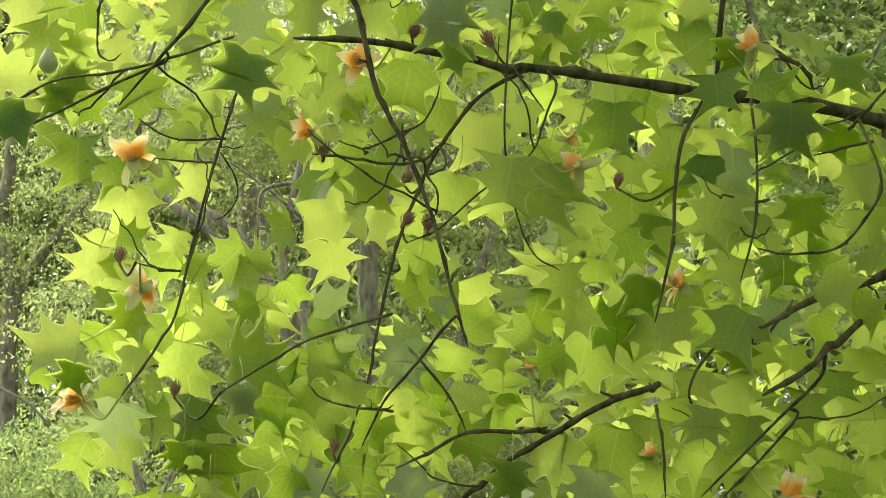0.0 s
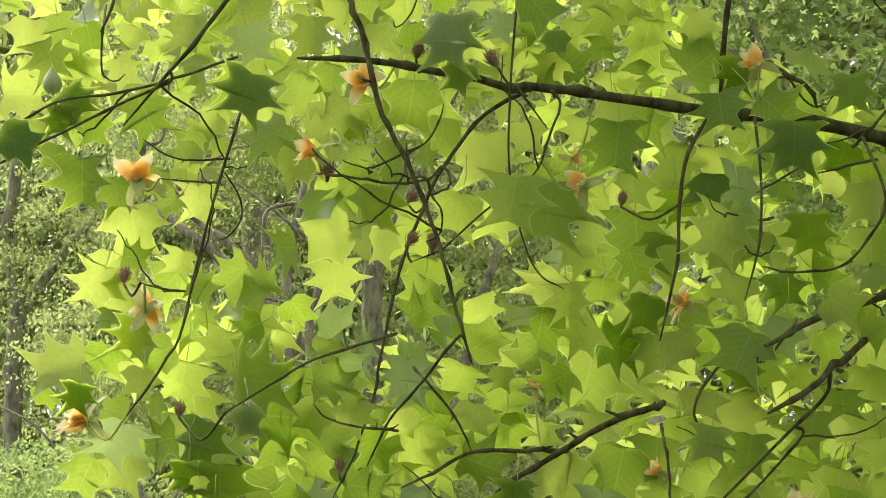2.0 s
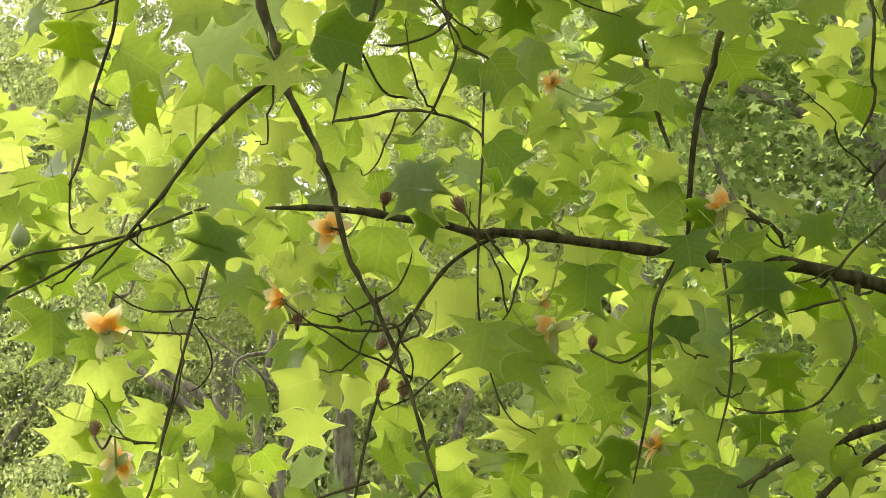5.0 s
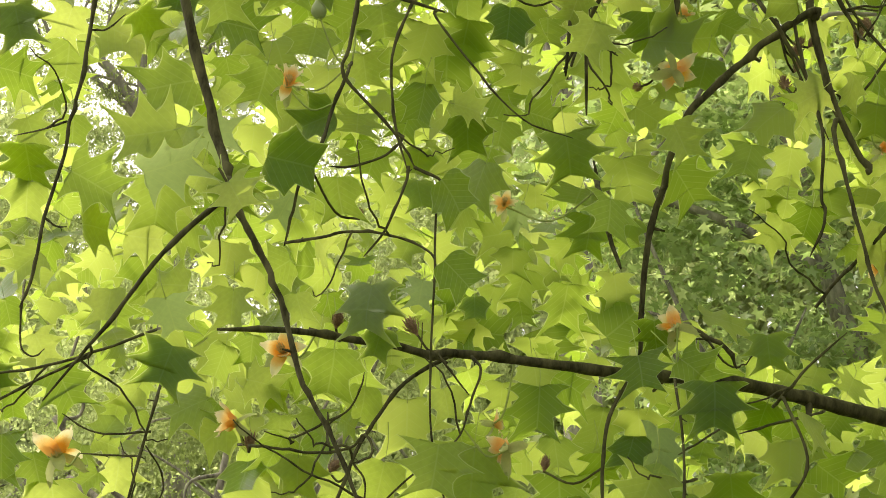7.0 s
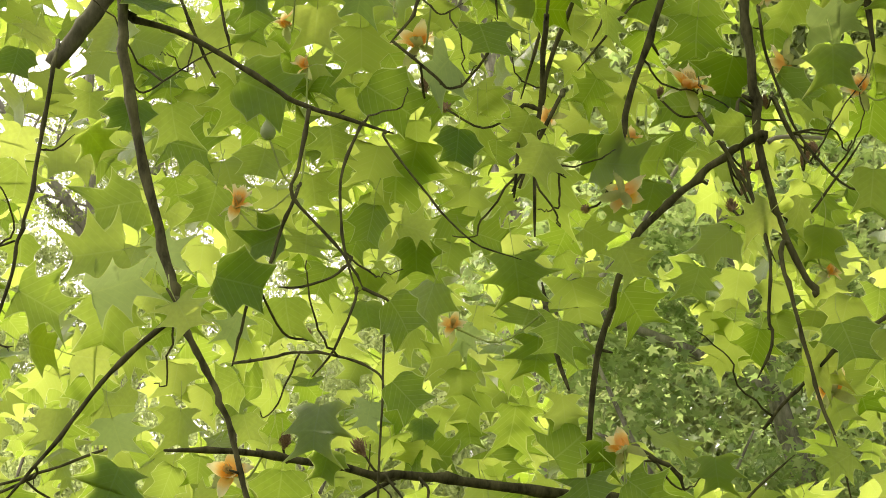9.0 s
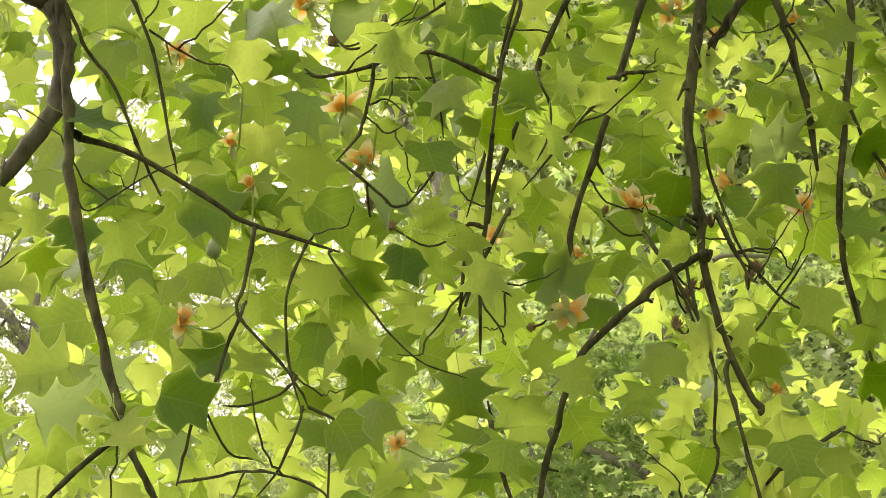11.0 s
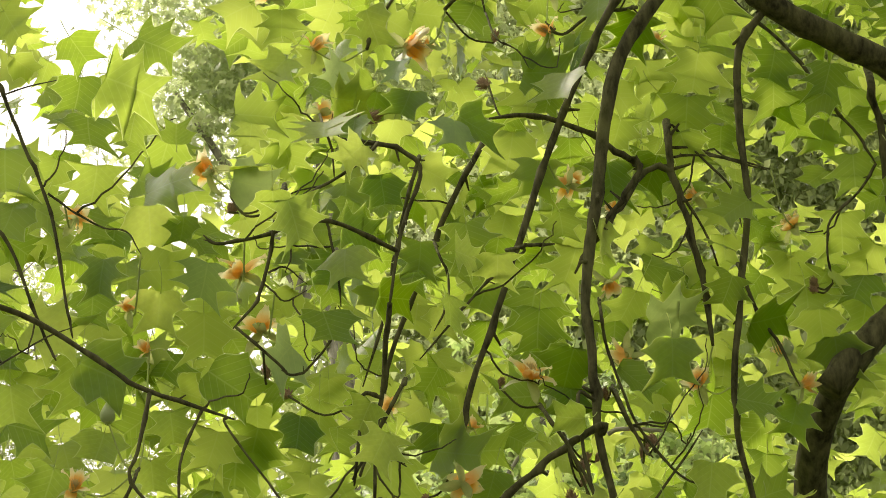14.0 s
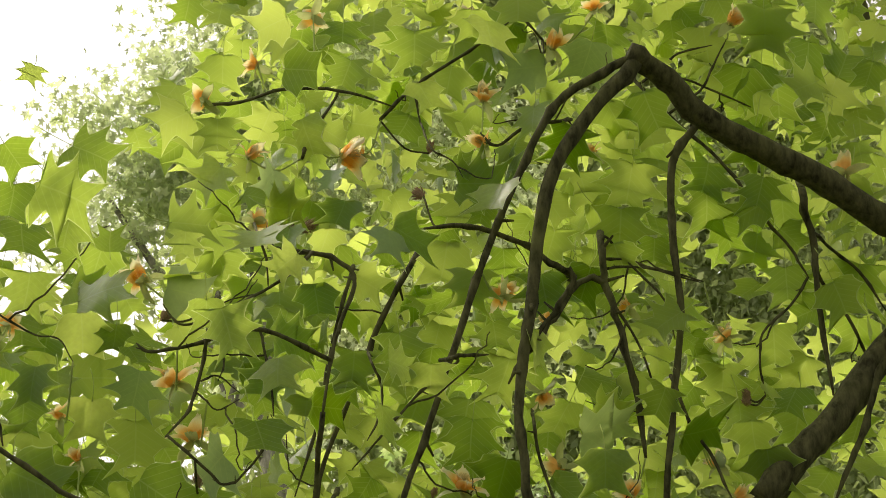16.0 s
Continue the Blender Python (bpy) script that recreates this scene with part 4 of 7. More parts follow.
leaves([(-0.16, 4.86, 2.028, 0.087, 97, -7, -9, 0), (-0.30, 5.05, 2.044, 0.083, 193, 0, -7, 0), (-0.30, 4.83, 1.988, 0.077, 203, -10, -11, 0), (-0.15, 4.89, 1.984, 0.068, 180, 9, 3, 0), (-0.13, 4.90, 4.673, 0.053, 201, -1, -10, 0), (-0.15, 4.56, 4.256, 0.080, 147, -18, 15, 0), (0.01, 4.52, 4.248, 0.106, 117, 11, -6, 0), (-0.04, 4.49, 4.132, 0.132, 105, -21, 14, 0), (-0.15, 4.61, 4.178, 0.093, 185, -6, 6, 0), (-0.13, 4.64, 4.108, 0.104, 182, 23, -11, 0), (-0.04, 4.70, 4.154, 0.083, 192, 10, -6, 0), (0.05, 4.60, 4.084, 0.065, -2, -9, 8, 0)])
leaves([(0.19, 5.21, 4.816, 0.091, 216, -2, 12, 0), (0.20, 5.08, 4.676, 0.108, 237, 19, -7, 0), (0.26, 5.17, 4.671, 0.089, 218, 5, -5, 0), (0.32, 5.17, 4.866, 0.096, 187, -16, 11, 0), (0.23, 5.03, 4.946, 0.078, 188, -1, 3, 0), (0.32, 5.21, 5.064, 0.081, 189, 18, 7, 0), (0.43, 5.06, 4.934, 0.098, 244, -20, -26, 0), (0.64, 5.31, 4.960, 0.099, 198, 1, 13, 0), (0.61, 5.11, 4.949, 0.091, 185, 16, 3, 0), (0.52, 5.19, 5.003, 0.092, 195, 9, -20, 0), (0.30, 5.05, 4.620, 0.087, 182, -2, 0, 0), (0.42, 5.18, 4.718, 0.097, 196, -19, -19, 0)])
leaves([(0.45, 4.94, 4.570, 0.044, 172, -19, 0, 0), (0.28, 5.00, 4.468, 0.097, 222, -2, 18, 0), (0.37, 5.06, 4.525, 0.073, 182, 3, 1, 0), (0.30, 5.10, 4.474, 0.087, 179, -24, 8, 0), (0.24, 5.09, 4.399, 0.112, 93, 0, -9, 0), (0.45, 4.94, 4.358, 0.089, 98, 0, 40, 1), (0.22, 4.92, 4.256, 0.070, 183, 0, -5, 0), (0.58, 5.01, 4.390, 0.090, 195, 7, 15, 1), (0.74, 5.01, 4.332, 0.120, 104, -27, -15, 1), (0.56, 5.18, 4.411, 0.085, 172, -65, -15, 0), (0.67, 5.21, 4.750, 0.084, 101, -10, 45, 0), (0.81, 5.27, 5.015, 0.119, 182, 0, 4, 0)])
leaves([(0.79, 5.36, 4.841, 0.111, 201, 20, -4, 0), (0.04, 4.94, 4.142, 0.136, 88, 29, -24, 0), (-0.12, 4.91, 4.119, 0.104, 184, -26, -4, 0), (0.03, 5.11, 4.304, 0.109, 171, -45, -34, 0), (0.36, 5.13, 4.242, 0.086, 189, -2, -17, 1), (0.21, 4.87, 4.151, 0.082, 91, 14, -65, 1), (0.00, 4.90, 4.020, 0.103, 176, -42, 4, 0), (0.07, 4.89, 4.005, 0.068, 187, -15, 12, 1), (-0.09, 5.17, 4.108, 0.082, 207, 23, -29, 0), (0.03, 5.06, 3.991, 0.119, 92, 15, 0, 0), (-0.10, 4.69, 3.798, 0.091, 192, -5, 29, 1), (0.11, 4.85, 3.944, 0.062, 157, 16, -24, 0)])
leaves([(0.02, 4.95, 3.840, 0.098, 188, -19, 8, 0), (0.12, 5.04, 3.823, 0.117, 178, -7, -1, 0), (-0.12, 4.92, 3.830, 0.090, 179, -2, 2, 0), (-0.10, 5.02, 3.804, 0.083, 173, 3, -10, 0), (-0.05, 5.13, 3.887, 0.061, 183, -28, -16, 0), (-0.09, 4.75, 3.612, 0.134, 115, 11, 0, 1), (0.36, 5.17, 3.892, 0.091, 189, -5, -14, 0), (0.52, 5.02, 4.175, 0.088, 171, -2, -3, 1), (0.67, 5.28, 4.353, 0.089, 114, -22, 19, 0), (0.45, 4.86, 3.996, 0.096, 95, -28, 3, 1), (0.61, 5.11, 4.049, 0.103, 184, 9, -9, 1), (0.72, 5.10, 4.087, 0.104, 175, -3, 25, 0)])
leaves([(0.79, 5.38, 4.084, 0.101, 198, -1, 3, 0), (0.64, 5.01, 3.843, 0.071, 185, -22, 2, 0), (-0.66, 4.55, 3.425, 0.101, 168, 0, 16, 2), (-0.70, 4.83, 3.429, 0.092, 104, -20, 13, 0), (-0.59, 4.75, 3.502, 0.084, 194, -20, -21, 0), (-0.61, 4.94, 3.493, 0.105, 180, -45, -10, 0), (-0.48, 4.86, 3.513, 0.116, 124, 6, -10, 0), (-0.42, 4.65, 3.463, 0.072, 147, -37, 20, 1), (-0.39, 4.84, 3.399, 0.126, 249, 26, 7, 0), (-0.42, 4.69, 3.241, 0.127, 260, 5, 9, 0), (-0.36, 4.82, 3.279, 0.062, 191, 24, 15, 0), (-0.66, 4.73, 3.198, 0.103, 185, -46, 12, 1)])
leaves([(-0.71, 4.94, 3.416, 0.053, 149, -23, -13, 0), (-0.60, 4.95, 3.345, 0.068, 179, -14, -9, 0), (-0.52, 4.63, 3.122, 0.115, 110, -18, -13, 0), (-0.41, 4.80, 3.130, 0.116, 189, -18, -9, 0), (-0.67, 4.77, 3.134, 0.089, 188, -24, -6, 0), (-0.52, 4.71, 3.058, 0.091, 87, -46, 5, 1), (-0.60, 4.81, 3.070, 0.093, 82, 0, -60, 1), (-0.44, 4.84, 3.072, 0.093, 98, -18, 11, 0), (-0.28, 4.95, 3.418, 0.075, 113, -15, -15, 0), (-0.27, 4.84, 3.427, 0.063, 170, -24, 7, 0), (-0.20, 4.84, 3.395, 0.102, 192, -6, -17, 0), (-0.25, 4.96, 3.573, 0.112, 108, 13, -12, 0)])
leaves([(-0.14, 4.69, 3.176, 0.114, 104, -1, 2, 1), (-0.09, 4.78, 3.292, 0.093, 255, -26, 4, 1), (-0.07, 5.17, 3.513, 0.090, 181, 9, -16, 0), (-0.10, 4.97, 3.536, 0.098, 192, 23, -1, 0), (-0.05, 4.83, 3.145, 0.093, 178, -15, 6, 0), (0.02, 5.04, 3.293, 0.079, 204, -1, 4, 0), (0.01, 5.01, 3.485, 0.080, 170, -13, -5, 0), (0.05, 4.96, 3.574, 0.084, 172, 3, 2, 0), (0.14, 5.13, 3.587, 0.104, 194, -14, -4, 0), (0.13, 5.04, 3.422, 0.090, 201, -19, 31, 0), (0.11, 4.75, 3.122, 0.068, 175, 7, -5, 1), (-0.10, 4.88, 3.136, 0.056, 186, 0, -34, 0)])
leaves([(-0.33, 4.80, 3.184, 0.070, 198, 1, -15, 0), (0.23, 5.20, 3.618, 0.116, 193, -29, -2, 0), (0.37, 5.10, 3.649, 0.093, 170, -16, -46, 0), (0.52, 5.08, 3.491, 0.133, 183, -3, -19, 0), (0.64, 5.18, 3.627, 0.099, 177, -13, 0, 1), (0.76, 5.26, 3.638, 0.096, 89, 18, 22, 0), (0.75, 5.15, 3.515, 0.087, 195, 11, 7, 1), (0.42, 4.83, 3.224, 0.107, 172, -2, -6, 1), (0.45, 5.03, 3.198, 0.124, 195, 50, 5, 0), (0.59, 5.28, 3.313, 0.134, 172, 14, -17, 0), (0.47, 5.02, 3.112, 0.093, 185, -6, -11, 1), (0.56, 5.06, 3.135, 0.061, 197, 11, -3, 1)])
leaves([(0.23, 4.85, 3.176, 0.108, 215, -13, 41, 0), (0.22, 4.96, 3.318, 0.088, 186, -29, 15, 1), (0.30, 5.14, 3.378, 0.079, 191, 9, -10, 0), (0.22, 4.88, 3.350, 0.075, 101, -6, -17, 0), (0.38, 5.03, 3.381, 0.084, 102, -19, 3, 0), (0.73, 5.30, 3.424, 0.070, 168, -9, -31, 0), (0.70, 5.17, 3.261, 0.104, 149, -13, 6, 0), (0.87, 5.08, 3.381, 0.109, 236, 0, 32, 0), (0.82, 5.06, 3.281, 0.084, 197, 2, 6, 0), (0.90, 5.35, 3.281, 0.060, 182, -13, 10, 0), (0.89, 5.22, 3.162, 0.086, 205, -28, -27, 0), (0.98, 5.29, 3.208, 0.088, 192, -26, -8, 0)])
leaves([(1.13, 5.46, 3.614, 0.111, 179, -52, -38, 0), (1.16, 5.49, 3.335, 0.087, 192, 49, 10, 0), (1.09, 5.02, 3.350, 0.085, 191, -14, 2, 1), (0.97, 5.40, 3.385, 0.084, 187, -14, -16, 0), (1.05, 5.41, 3.358, 0.084, 191, -9, -25, 0), (0.38, 5.28, 3.279, 0.069, 184, -44, 12, 0), (-0.33, 5.10, 4.252, 0.140, 181, 5, 20, 0), (-0.42, 5.03, 4.349, 0.113, 180, -27, -7, 0), (-0.31, 5.04, 4.098, 0.111, 190, 11, 12, 0), (-0.23, 5.09, 4.136, 0.105, 125, 5, -13, 0), (-0.13, 4.95, 4.048, 0.090, 176, 14, -4, 0), (-0.05, 4.99, 3.939, 0.078, 175, 5, 28, 0)])
leaves([(-0.32, 4.62, 3.748, 0.105, 95, -10, -45, 1), (-0.34, 5.05, 3.851, 0.090, 110, 7, -8, 0), (-0.20, 4.91, 3.774, 0.126, 107, 3, -2, 0), (0.39, 4.87, 3.900, 0.102, 196, 13, 4, 1), (0.45, 5.19, 4.233, 0.103, 183, -3, 37, 1), (-0.20, 5.10, 4.082, 0.076, 174, -3, -10, 0), (-0.40, 4.78, 3.747, 0.097, 190, 16, 17, 0), (0.85, 5.22, 4.383, 0.113, 188, -19, 6, 0), (0.72, 5.22, 4.085, 0.098, 199, 11, 7, 0), (0.82, 5.35, 4.173, 0.094, 186, -19, -9, 0), (0.90, 5.36, 4.045, 0.139, 193, 20, 8, 0), (0.99, 5.38, 4.272, 0.090, 172, 10, 2, 0)])
leaves([(0.54, 5.02, 3.906, 0.098, 101, -19, 40, 1), (1.22, 5.22, 4.006, 0.087, 104, -18, 2, 1), (1.12, 5.47, 4.049, 0.103, 188, -9, 30, 0), (1.16, 5.33, 4.385, 0.096, 193, -13, -33, 0), (0.89, 5.23, 3.866, 0.102, 178, 11, 24, 0), (1.45, 5.56, 4.610, 0.102, 188, 11, 12, 0), (1.17, 5.50, 4.591, 0.100, 197, -5, 1, 0), (-0.37, 4.83, 3.589, 0.096, 188, 15, -3, 1), (-0.28, 4.85, 3.580, 0.097, 176, -7, 2, 0), (-0.14, 4.95, 3.668, 0.123, 188, -20, 20, 0), (0.17, 4.86, 3.629, 0.130, 120, -10, -9, 0), (0.19, 5.21, 3.590, 0.146, 190, 0, 17, 0)])
leaves([(0.31, 4.87, 3.528, 0.088, 186, -1, -19, 1), (-0.01, 4.92, 3.332, 0.096, 191, 39, -7, 0), (-0.28, 4.87, 3.182, 0.101, 173, 7, -2, 1), (0.67, 5.03, 3.542, 0.125, 109, 24, -3, 1), (0.93, 5.09, 3.673, 0.099, 176, -16, -4, 1), (0.83, 5.19, 3.740, 0.119, 261, 9, 6, 0), (1.29, 5.41, 3.591, 0.135, 105, -20, -32, 0), (1.46, 5.49, 3.674, 0.102, 185, -7, -12, 0), (1.35, 5.53, 3.849, 0.120, 191, -24, 10, 0), (1.47, 5.23, 3.707, 0.098, 196, 0, -19, 1), (0.65, 5.01, 3.424, 0.052, 185, 32, -13, 0), (1.43, 5.33, 3.421, 0.121, 94, -3, 60, 1)])
leaves([(1.37, 5.44, 3.362, 0.111, 189, 10, -27, 0), (1.20, 5.35, 3.297, 0.097, 192, -16, -10, 0), (-0.73, 4.59, 2.695, 0.065, 180, -21, -33, 2), (-0.36, 4.37, 2.690, 0.095, 200, 14, -11, 2), (0.02, 5.10, 2.266, 0.088, 200, -29, -8, 0), (0.16, 4.97, 2.294, 0.086, 230, 27, 1, 0), (0.24, 4.92, 2.401, 0.082, 180, -19, 20, 0), (-0.00, 5.15, 2.028, 0.066, 90, 71, -10, 0), (0.02, 5.25, 2.178, 0.076, 190, -6, -11, 0), (-0.00, 4.35, 2.784, 0.106, 190, 9, 35, 2), (0.02, 4.46, 2.744, 0.065, 190, -9, -24, 2), (0.17, 5.10, 3.006, 0.060, 152, 9, -34, 0)])
leaves([(0.12, 5.07, 2.839, 0.069, 232, 27, -7, 0), (0.16, 4.97, 2.745, 0.077, 167, -1, -10, 0), (0.19, 4.99, 2.668, 0.068, 156, -20, -23, 0), (0.28, 5.13, 2.795, 0.070, 183, -31, 0, 0), (0.05, 5.00, 2.859, 0.058, 183, -2, 1, 0), (0.35, 5.06, 2.814, 0.079, 171, -1, -2, 0), (0.60, 5.12, 2.792, 0.060, 164, -1, -19, 0), (0.67, 4.72, 2.670, 0.110, 180, -2, 5, 2), (0.66, 5.17, 2.790, 0.061, 179, -19, -4, 0), (0.38, 5.02, 2.649, 0.078, 176, 1, -22, 0), (0.39, 5.10, 2.559, 0.129, 180, 2, -3, 0), (0.49, 5.15, 2.642, 0.080, 170, -35, 8, 0)])
leaves([(0.59, 5.17, 2.538, 0.084, 132, 24, 18, 0), (0.63, 4.98, 2.526, 0.068, 193, 19, -3, 0), (0.50, 5.38, 2.915, 0.063, 205, 6, -31, 0), (0.53, 5.05, 2.775, 0.059, 172, -18, -41, 0), (0.33, 5.15, 2.981, 0.060, 173, 7, -11, 0), (0.32, 5.13, 2.459, 0.084, 184, -57, -2, 0), (0.49, 5.17, 2.416, 0.093, 204, 35, 20, 0), (0.46, 4.94, 2.313, 0.077, 162, 22, 9, 0), (0.59, 5.08, 2.449, 0.083, 202, 20, -4, 0), (0.52, 5.13, 2.223, 0.084, 187, 32, -2, 0), (0.83, 5.25, 2.237, 0.085, 181, 42, -4, 0), (0.72, 5.22, 2.092, 0.071, 205, -41, 11, 0)])
leaves([(0.58, 5.16, 2.051, 0.084, 126, -15, -6, 0), (0.81, 5.17, 2.011, 0.081, 195, -6, -1, 0), (0.89, 5.14, 2.119, 0.084, 166, -35, -1, 0), (0.65, 5.15, 2.016, 0.080, 175, -9, -2, 0), (0.89, 5.16, 2.487, 0.070, 147, 46, -1, 0), (0.27, 4.98, 2.341, 0.081, 239, 1, -9, 0), (0.21, 4.84, 2.232, 0.080, 237, -14, -10, 0), (0.30, 5.11, 2.174, 0.080, 208, 28, -28, 0), (0.37, 4.87, 2.459, 0.076, 153, -7, -27, 0), (0.27, 5.08, 2.521, 0.083, 162, 6, 29, 0), (-0.62, 5.02, 3.695, 0.123, 250, -78, -14, 0), (-0.46, 4.93, 3.655, 0.070, 180, -3, -5, 0)])
leaves([(-0.67, 4.86, 3.307, 0.079, 165, -16, 26, 0), (-0.37, 5.25, 3.177, 0.063, 225, 41, -4, 0), (-0.29, 5.11, 3.101, 0.087, 190, 2, 2, 0), (-0.69, 4.95, 3.058, 0.080, 234, -14, 5, 0), (-0.32, 5.04, 3.176, 0.061, 211, 10, -9, 0), (-0.73, 5.10, 3.720, 0.062, 110, 14, 3, 0), (-0.21, 5.24, 3.780, 0.098, 187, -9, -13, 0), (-0.12, 5.27, 3.750, 0.099, 178, -28, 21, 0), (-0.17, 5.01, 3.529, 0.094, 163, 26, -2, 0), (-0.15, 5.06, 3.416, 0.095, 250, -10, 1, 0), (0.10, 5.29, 3.794, 0.083, 156, -6, 33, 0), (0.10, 5.23, 3.447, 0.082, 201, -1, 18, 0)])
leaves([(0.20, 5.10, 3.181, 0.070, 219, -7, 8, 0), (0.12, 5.17, 3.333, 0.071, 190, 1, -5, 1), (0.16, 5.12, 3.113, 0.080, 122, -45, 7, 0), (-0.09, 5.01, 3.099, 0.103, 100, -74, -4, 0), (-0.18, 4.95, 3.034, 0.080, 241, 13, -25, 0), (0.09, 5.30, 3.170, 0.061, 205, 3, 2, 0), (0.18, 5.08, 3.014, 0.079, 151, -5, 15, 0), (-0.24, 5.26, 3.425, 0.075, 183, -41, -5, 0), (-0.02, 5.19, 3.714, 0.084, 137, 50, 21, 0), (0.29, 5.18, 3.746, 0.081, 156, 18, 16, 0), (0.49, 5.48, 3.849, 0.063, 202, 24, -21, 0), (0.54, 5.31, 3.805, 0.072, 215, -15, -17, 0)])
leaves([(0.71, 5.33, 3.771, 0.106, 60, 74, 26, 0), (0.35, 5.17, 3.510, 0.084, 185, 2, 4, 0), (0.31, 5.16, 3.456, 0.084, 153, 16, 6, 0), (0.25, 5.23, 3.350, 0.085, 203, 1, -2, 0), (0.34, 5.12, 3.121, 0.060, 190, 23, -61, 0), (0.43, 5.27, 3.151, 0.072, 222, -27, -14, 0), (0.39, 5.31, 3.100, 0.086, 222, 27, 3, 0), (0.33, 5.12, 3.034, 0.080, 197, -13, -19, 0), (0.31, 5.08, 3.074, 0.069, 187, -1, 2, 0), (0.28, 5.09, 3.139, 0.080, 267, -2, -3, 0), (0.57, 5.38, 3.488, 0.087, 200, -10, -15, 0), (0.63, 5.20, 3.438, 0.081, 128, 11, 1, 0)])
leaves([(0.43, 5.22, 3.528, 0.060, 149, 1, 9, 0), (0.52, 5.29, 3.661, 0.086, 183, -1, -34, 0), (0.40, 5.19, 3.748, 0.084, 180, -11, 4, 0), (0.34, 5.33, 3.611, 0.073, 207, -10, 17, 0), (0.62, 5.43, 3.800, 0.088, 226, 28, -3, 0), (0.24, 5.20, 3.684, 0.084, 166, -36, -16, 0), (0.43, 5.36, 3.704, 0.084, 184, 20, -1, 0), (0.79, 5.42, 3.819, 0.128, 100, -83, -1, 0), (0.85, 5.43, 3.736, 0.084, 132, 26, -6, 0), (1.17, 5.35, 3.561, 0.073, 200, 16, -9, 0), (1.12, 5.41, 3.461, 0.108, 153, 15, -11, 0), (1.06, 5.41, 3.285, 0.084, 166, 11, 25, 0)])
leaves([(1.18, 5.48, 3.237, 0.089, 200, 31, 3, 0), (1.07, 5.24, 3.127, 0.060, 133, -29, 29, 0), (1.17, 5.37, 3.084, 0.097, 155, 11, 31, 0), (1.07, 5.44, 3.736, 0.074, 125, -19, 3, 0), (1.25, 5.45, 3.838, 0.084, 214, 15, -29, 0), (1.14, 5.26, 3.762, 0.072, 224, 13, 3, 0), (1.05, 5.34, 3.783, 0.061, 95, 5, 28, 0), (0.99, 5.40, 3.541, 0.062, 195, -29, 26, 0), (-0.24, 5.41, 4.405, 0.092, 199, -31, -12, 0), (-0.16, 5.20, 4.082, 0.088, 125, -20, -3, 0), (-0.31, 5.19, 3.811, 0.084, 195, -11, -7, 0)])
leaves([(0.02, 5.11, 3.817, 0.070, 157, 15, 31, 0), (-0.38, 5.09, 4.143, 0.072, 237, -57, 48, 0), (-0.26, 5.33, 4.161, 0.064, 190, -22, 3, 1), (0.10, 5.29, 3.824, 0.125, 180, 13, -10, 0), (0.19, 5.28, 3.916, 0.095, 153, -2, 19, 0), (0.32, 5.24, 4.438, 0.082, 153, -7, -8, 0), (0.54, 5.33, 4.563, 0.083, 190, -13, -3, 1), (0.49, 5.39, 4.486, 0.084, 190, 9, -26, 1), (0.33, 5.39, 4.322, 0.087, 125, 62, -34, 1), (0.37, 5.33, 4.200, 0.096, 90, -87, 29, 1), (0.58, 5.46, 4.306, 0.088, 100, 78, 12, 1), (0.50, 5.53, 4.157, 0.100, 90, 78, -21, 1)])
leaves([(0.32, 5.35, 4.049, 0.073, 211, -2, -12, 0), (0.44, 5.30, 3.866, 0.095, 90, 84, -24, 0), (0.53, 5.32, 3.875, 0.083, 198, 14, 0, 0), (0.12, 5.34, 4.328, 0.073, 262, -7, 14, 0), (0.24, 5.35, 4.228, 0.084, 144, -26, -4, 0), (0.16, 5.18, 3.973, 0.081, 232, -10, 20, 0), (0.33, 5.27, 4.113, 0.072, 171, 5, 19, 1), (0.59, 5.30, 4.397, 0.061, 106, -22, -20, 1), (0.30, 5.36, 4.442, 0.073, 244, -13, -1, 0), (0.69, 5.42, 4.335, 0.084, 236, 13, -26, 0), (0.85, 5.43, 4.279, 0.098, 195, -7, -10, 0), (0.97, 5.50, 4.390, 0.130, 70, -80, -12, 0)])
leaves([(1.02, 5.52, 4.432, 0.076, 206, -20, -14, 0), (1.06, 5.52, 4.463, 0.089, 153, -42, 22, 0), (0.68, 5.32, 3.873, 0.096, 153, 15, -24, 0), (0.64, 5.25, 3.803, 0.095, 208, 5, -40, 0), (0.80, 5.44, 3.999, 0.088, 181, -15, 2, 0), (0.91, 5.21, 3.770, 0.113, 90, 85, -4, 1), (1.03, 5.37, 4.011, 0.087, 60, -87, -15, 0), (1.09, 5.42, 4.093, 0.074, 60, -83, 21, 0), (0.72, 5.26, 3.794, 0.082, 225, -3, -25, 0), (0.83, 5.47, 3.908, 0.063, 135, -14, 41, 0), (0.95, 5.24, 4.533, 0.082, 202, 7, 25, 0), (0.77, 5.40, 4.639, 0.074, 146, -15, 5, 0)])
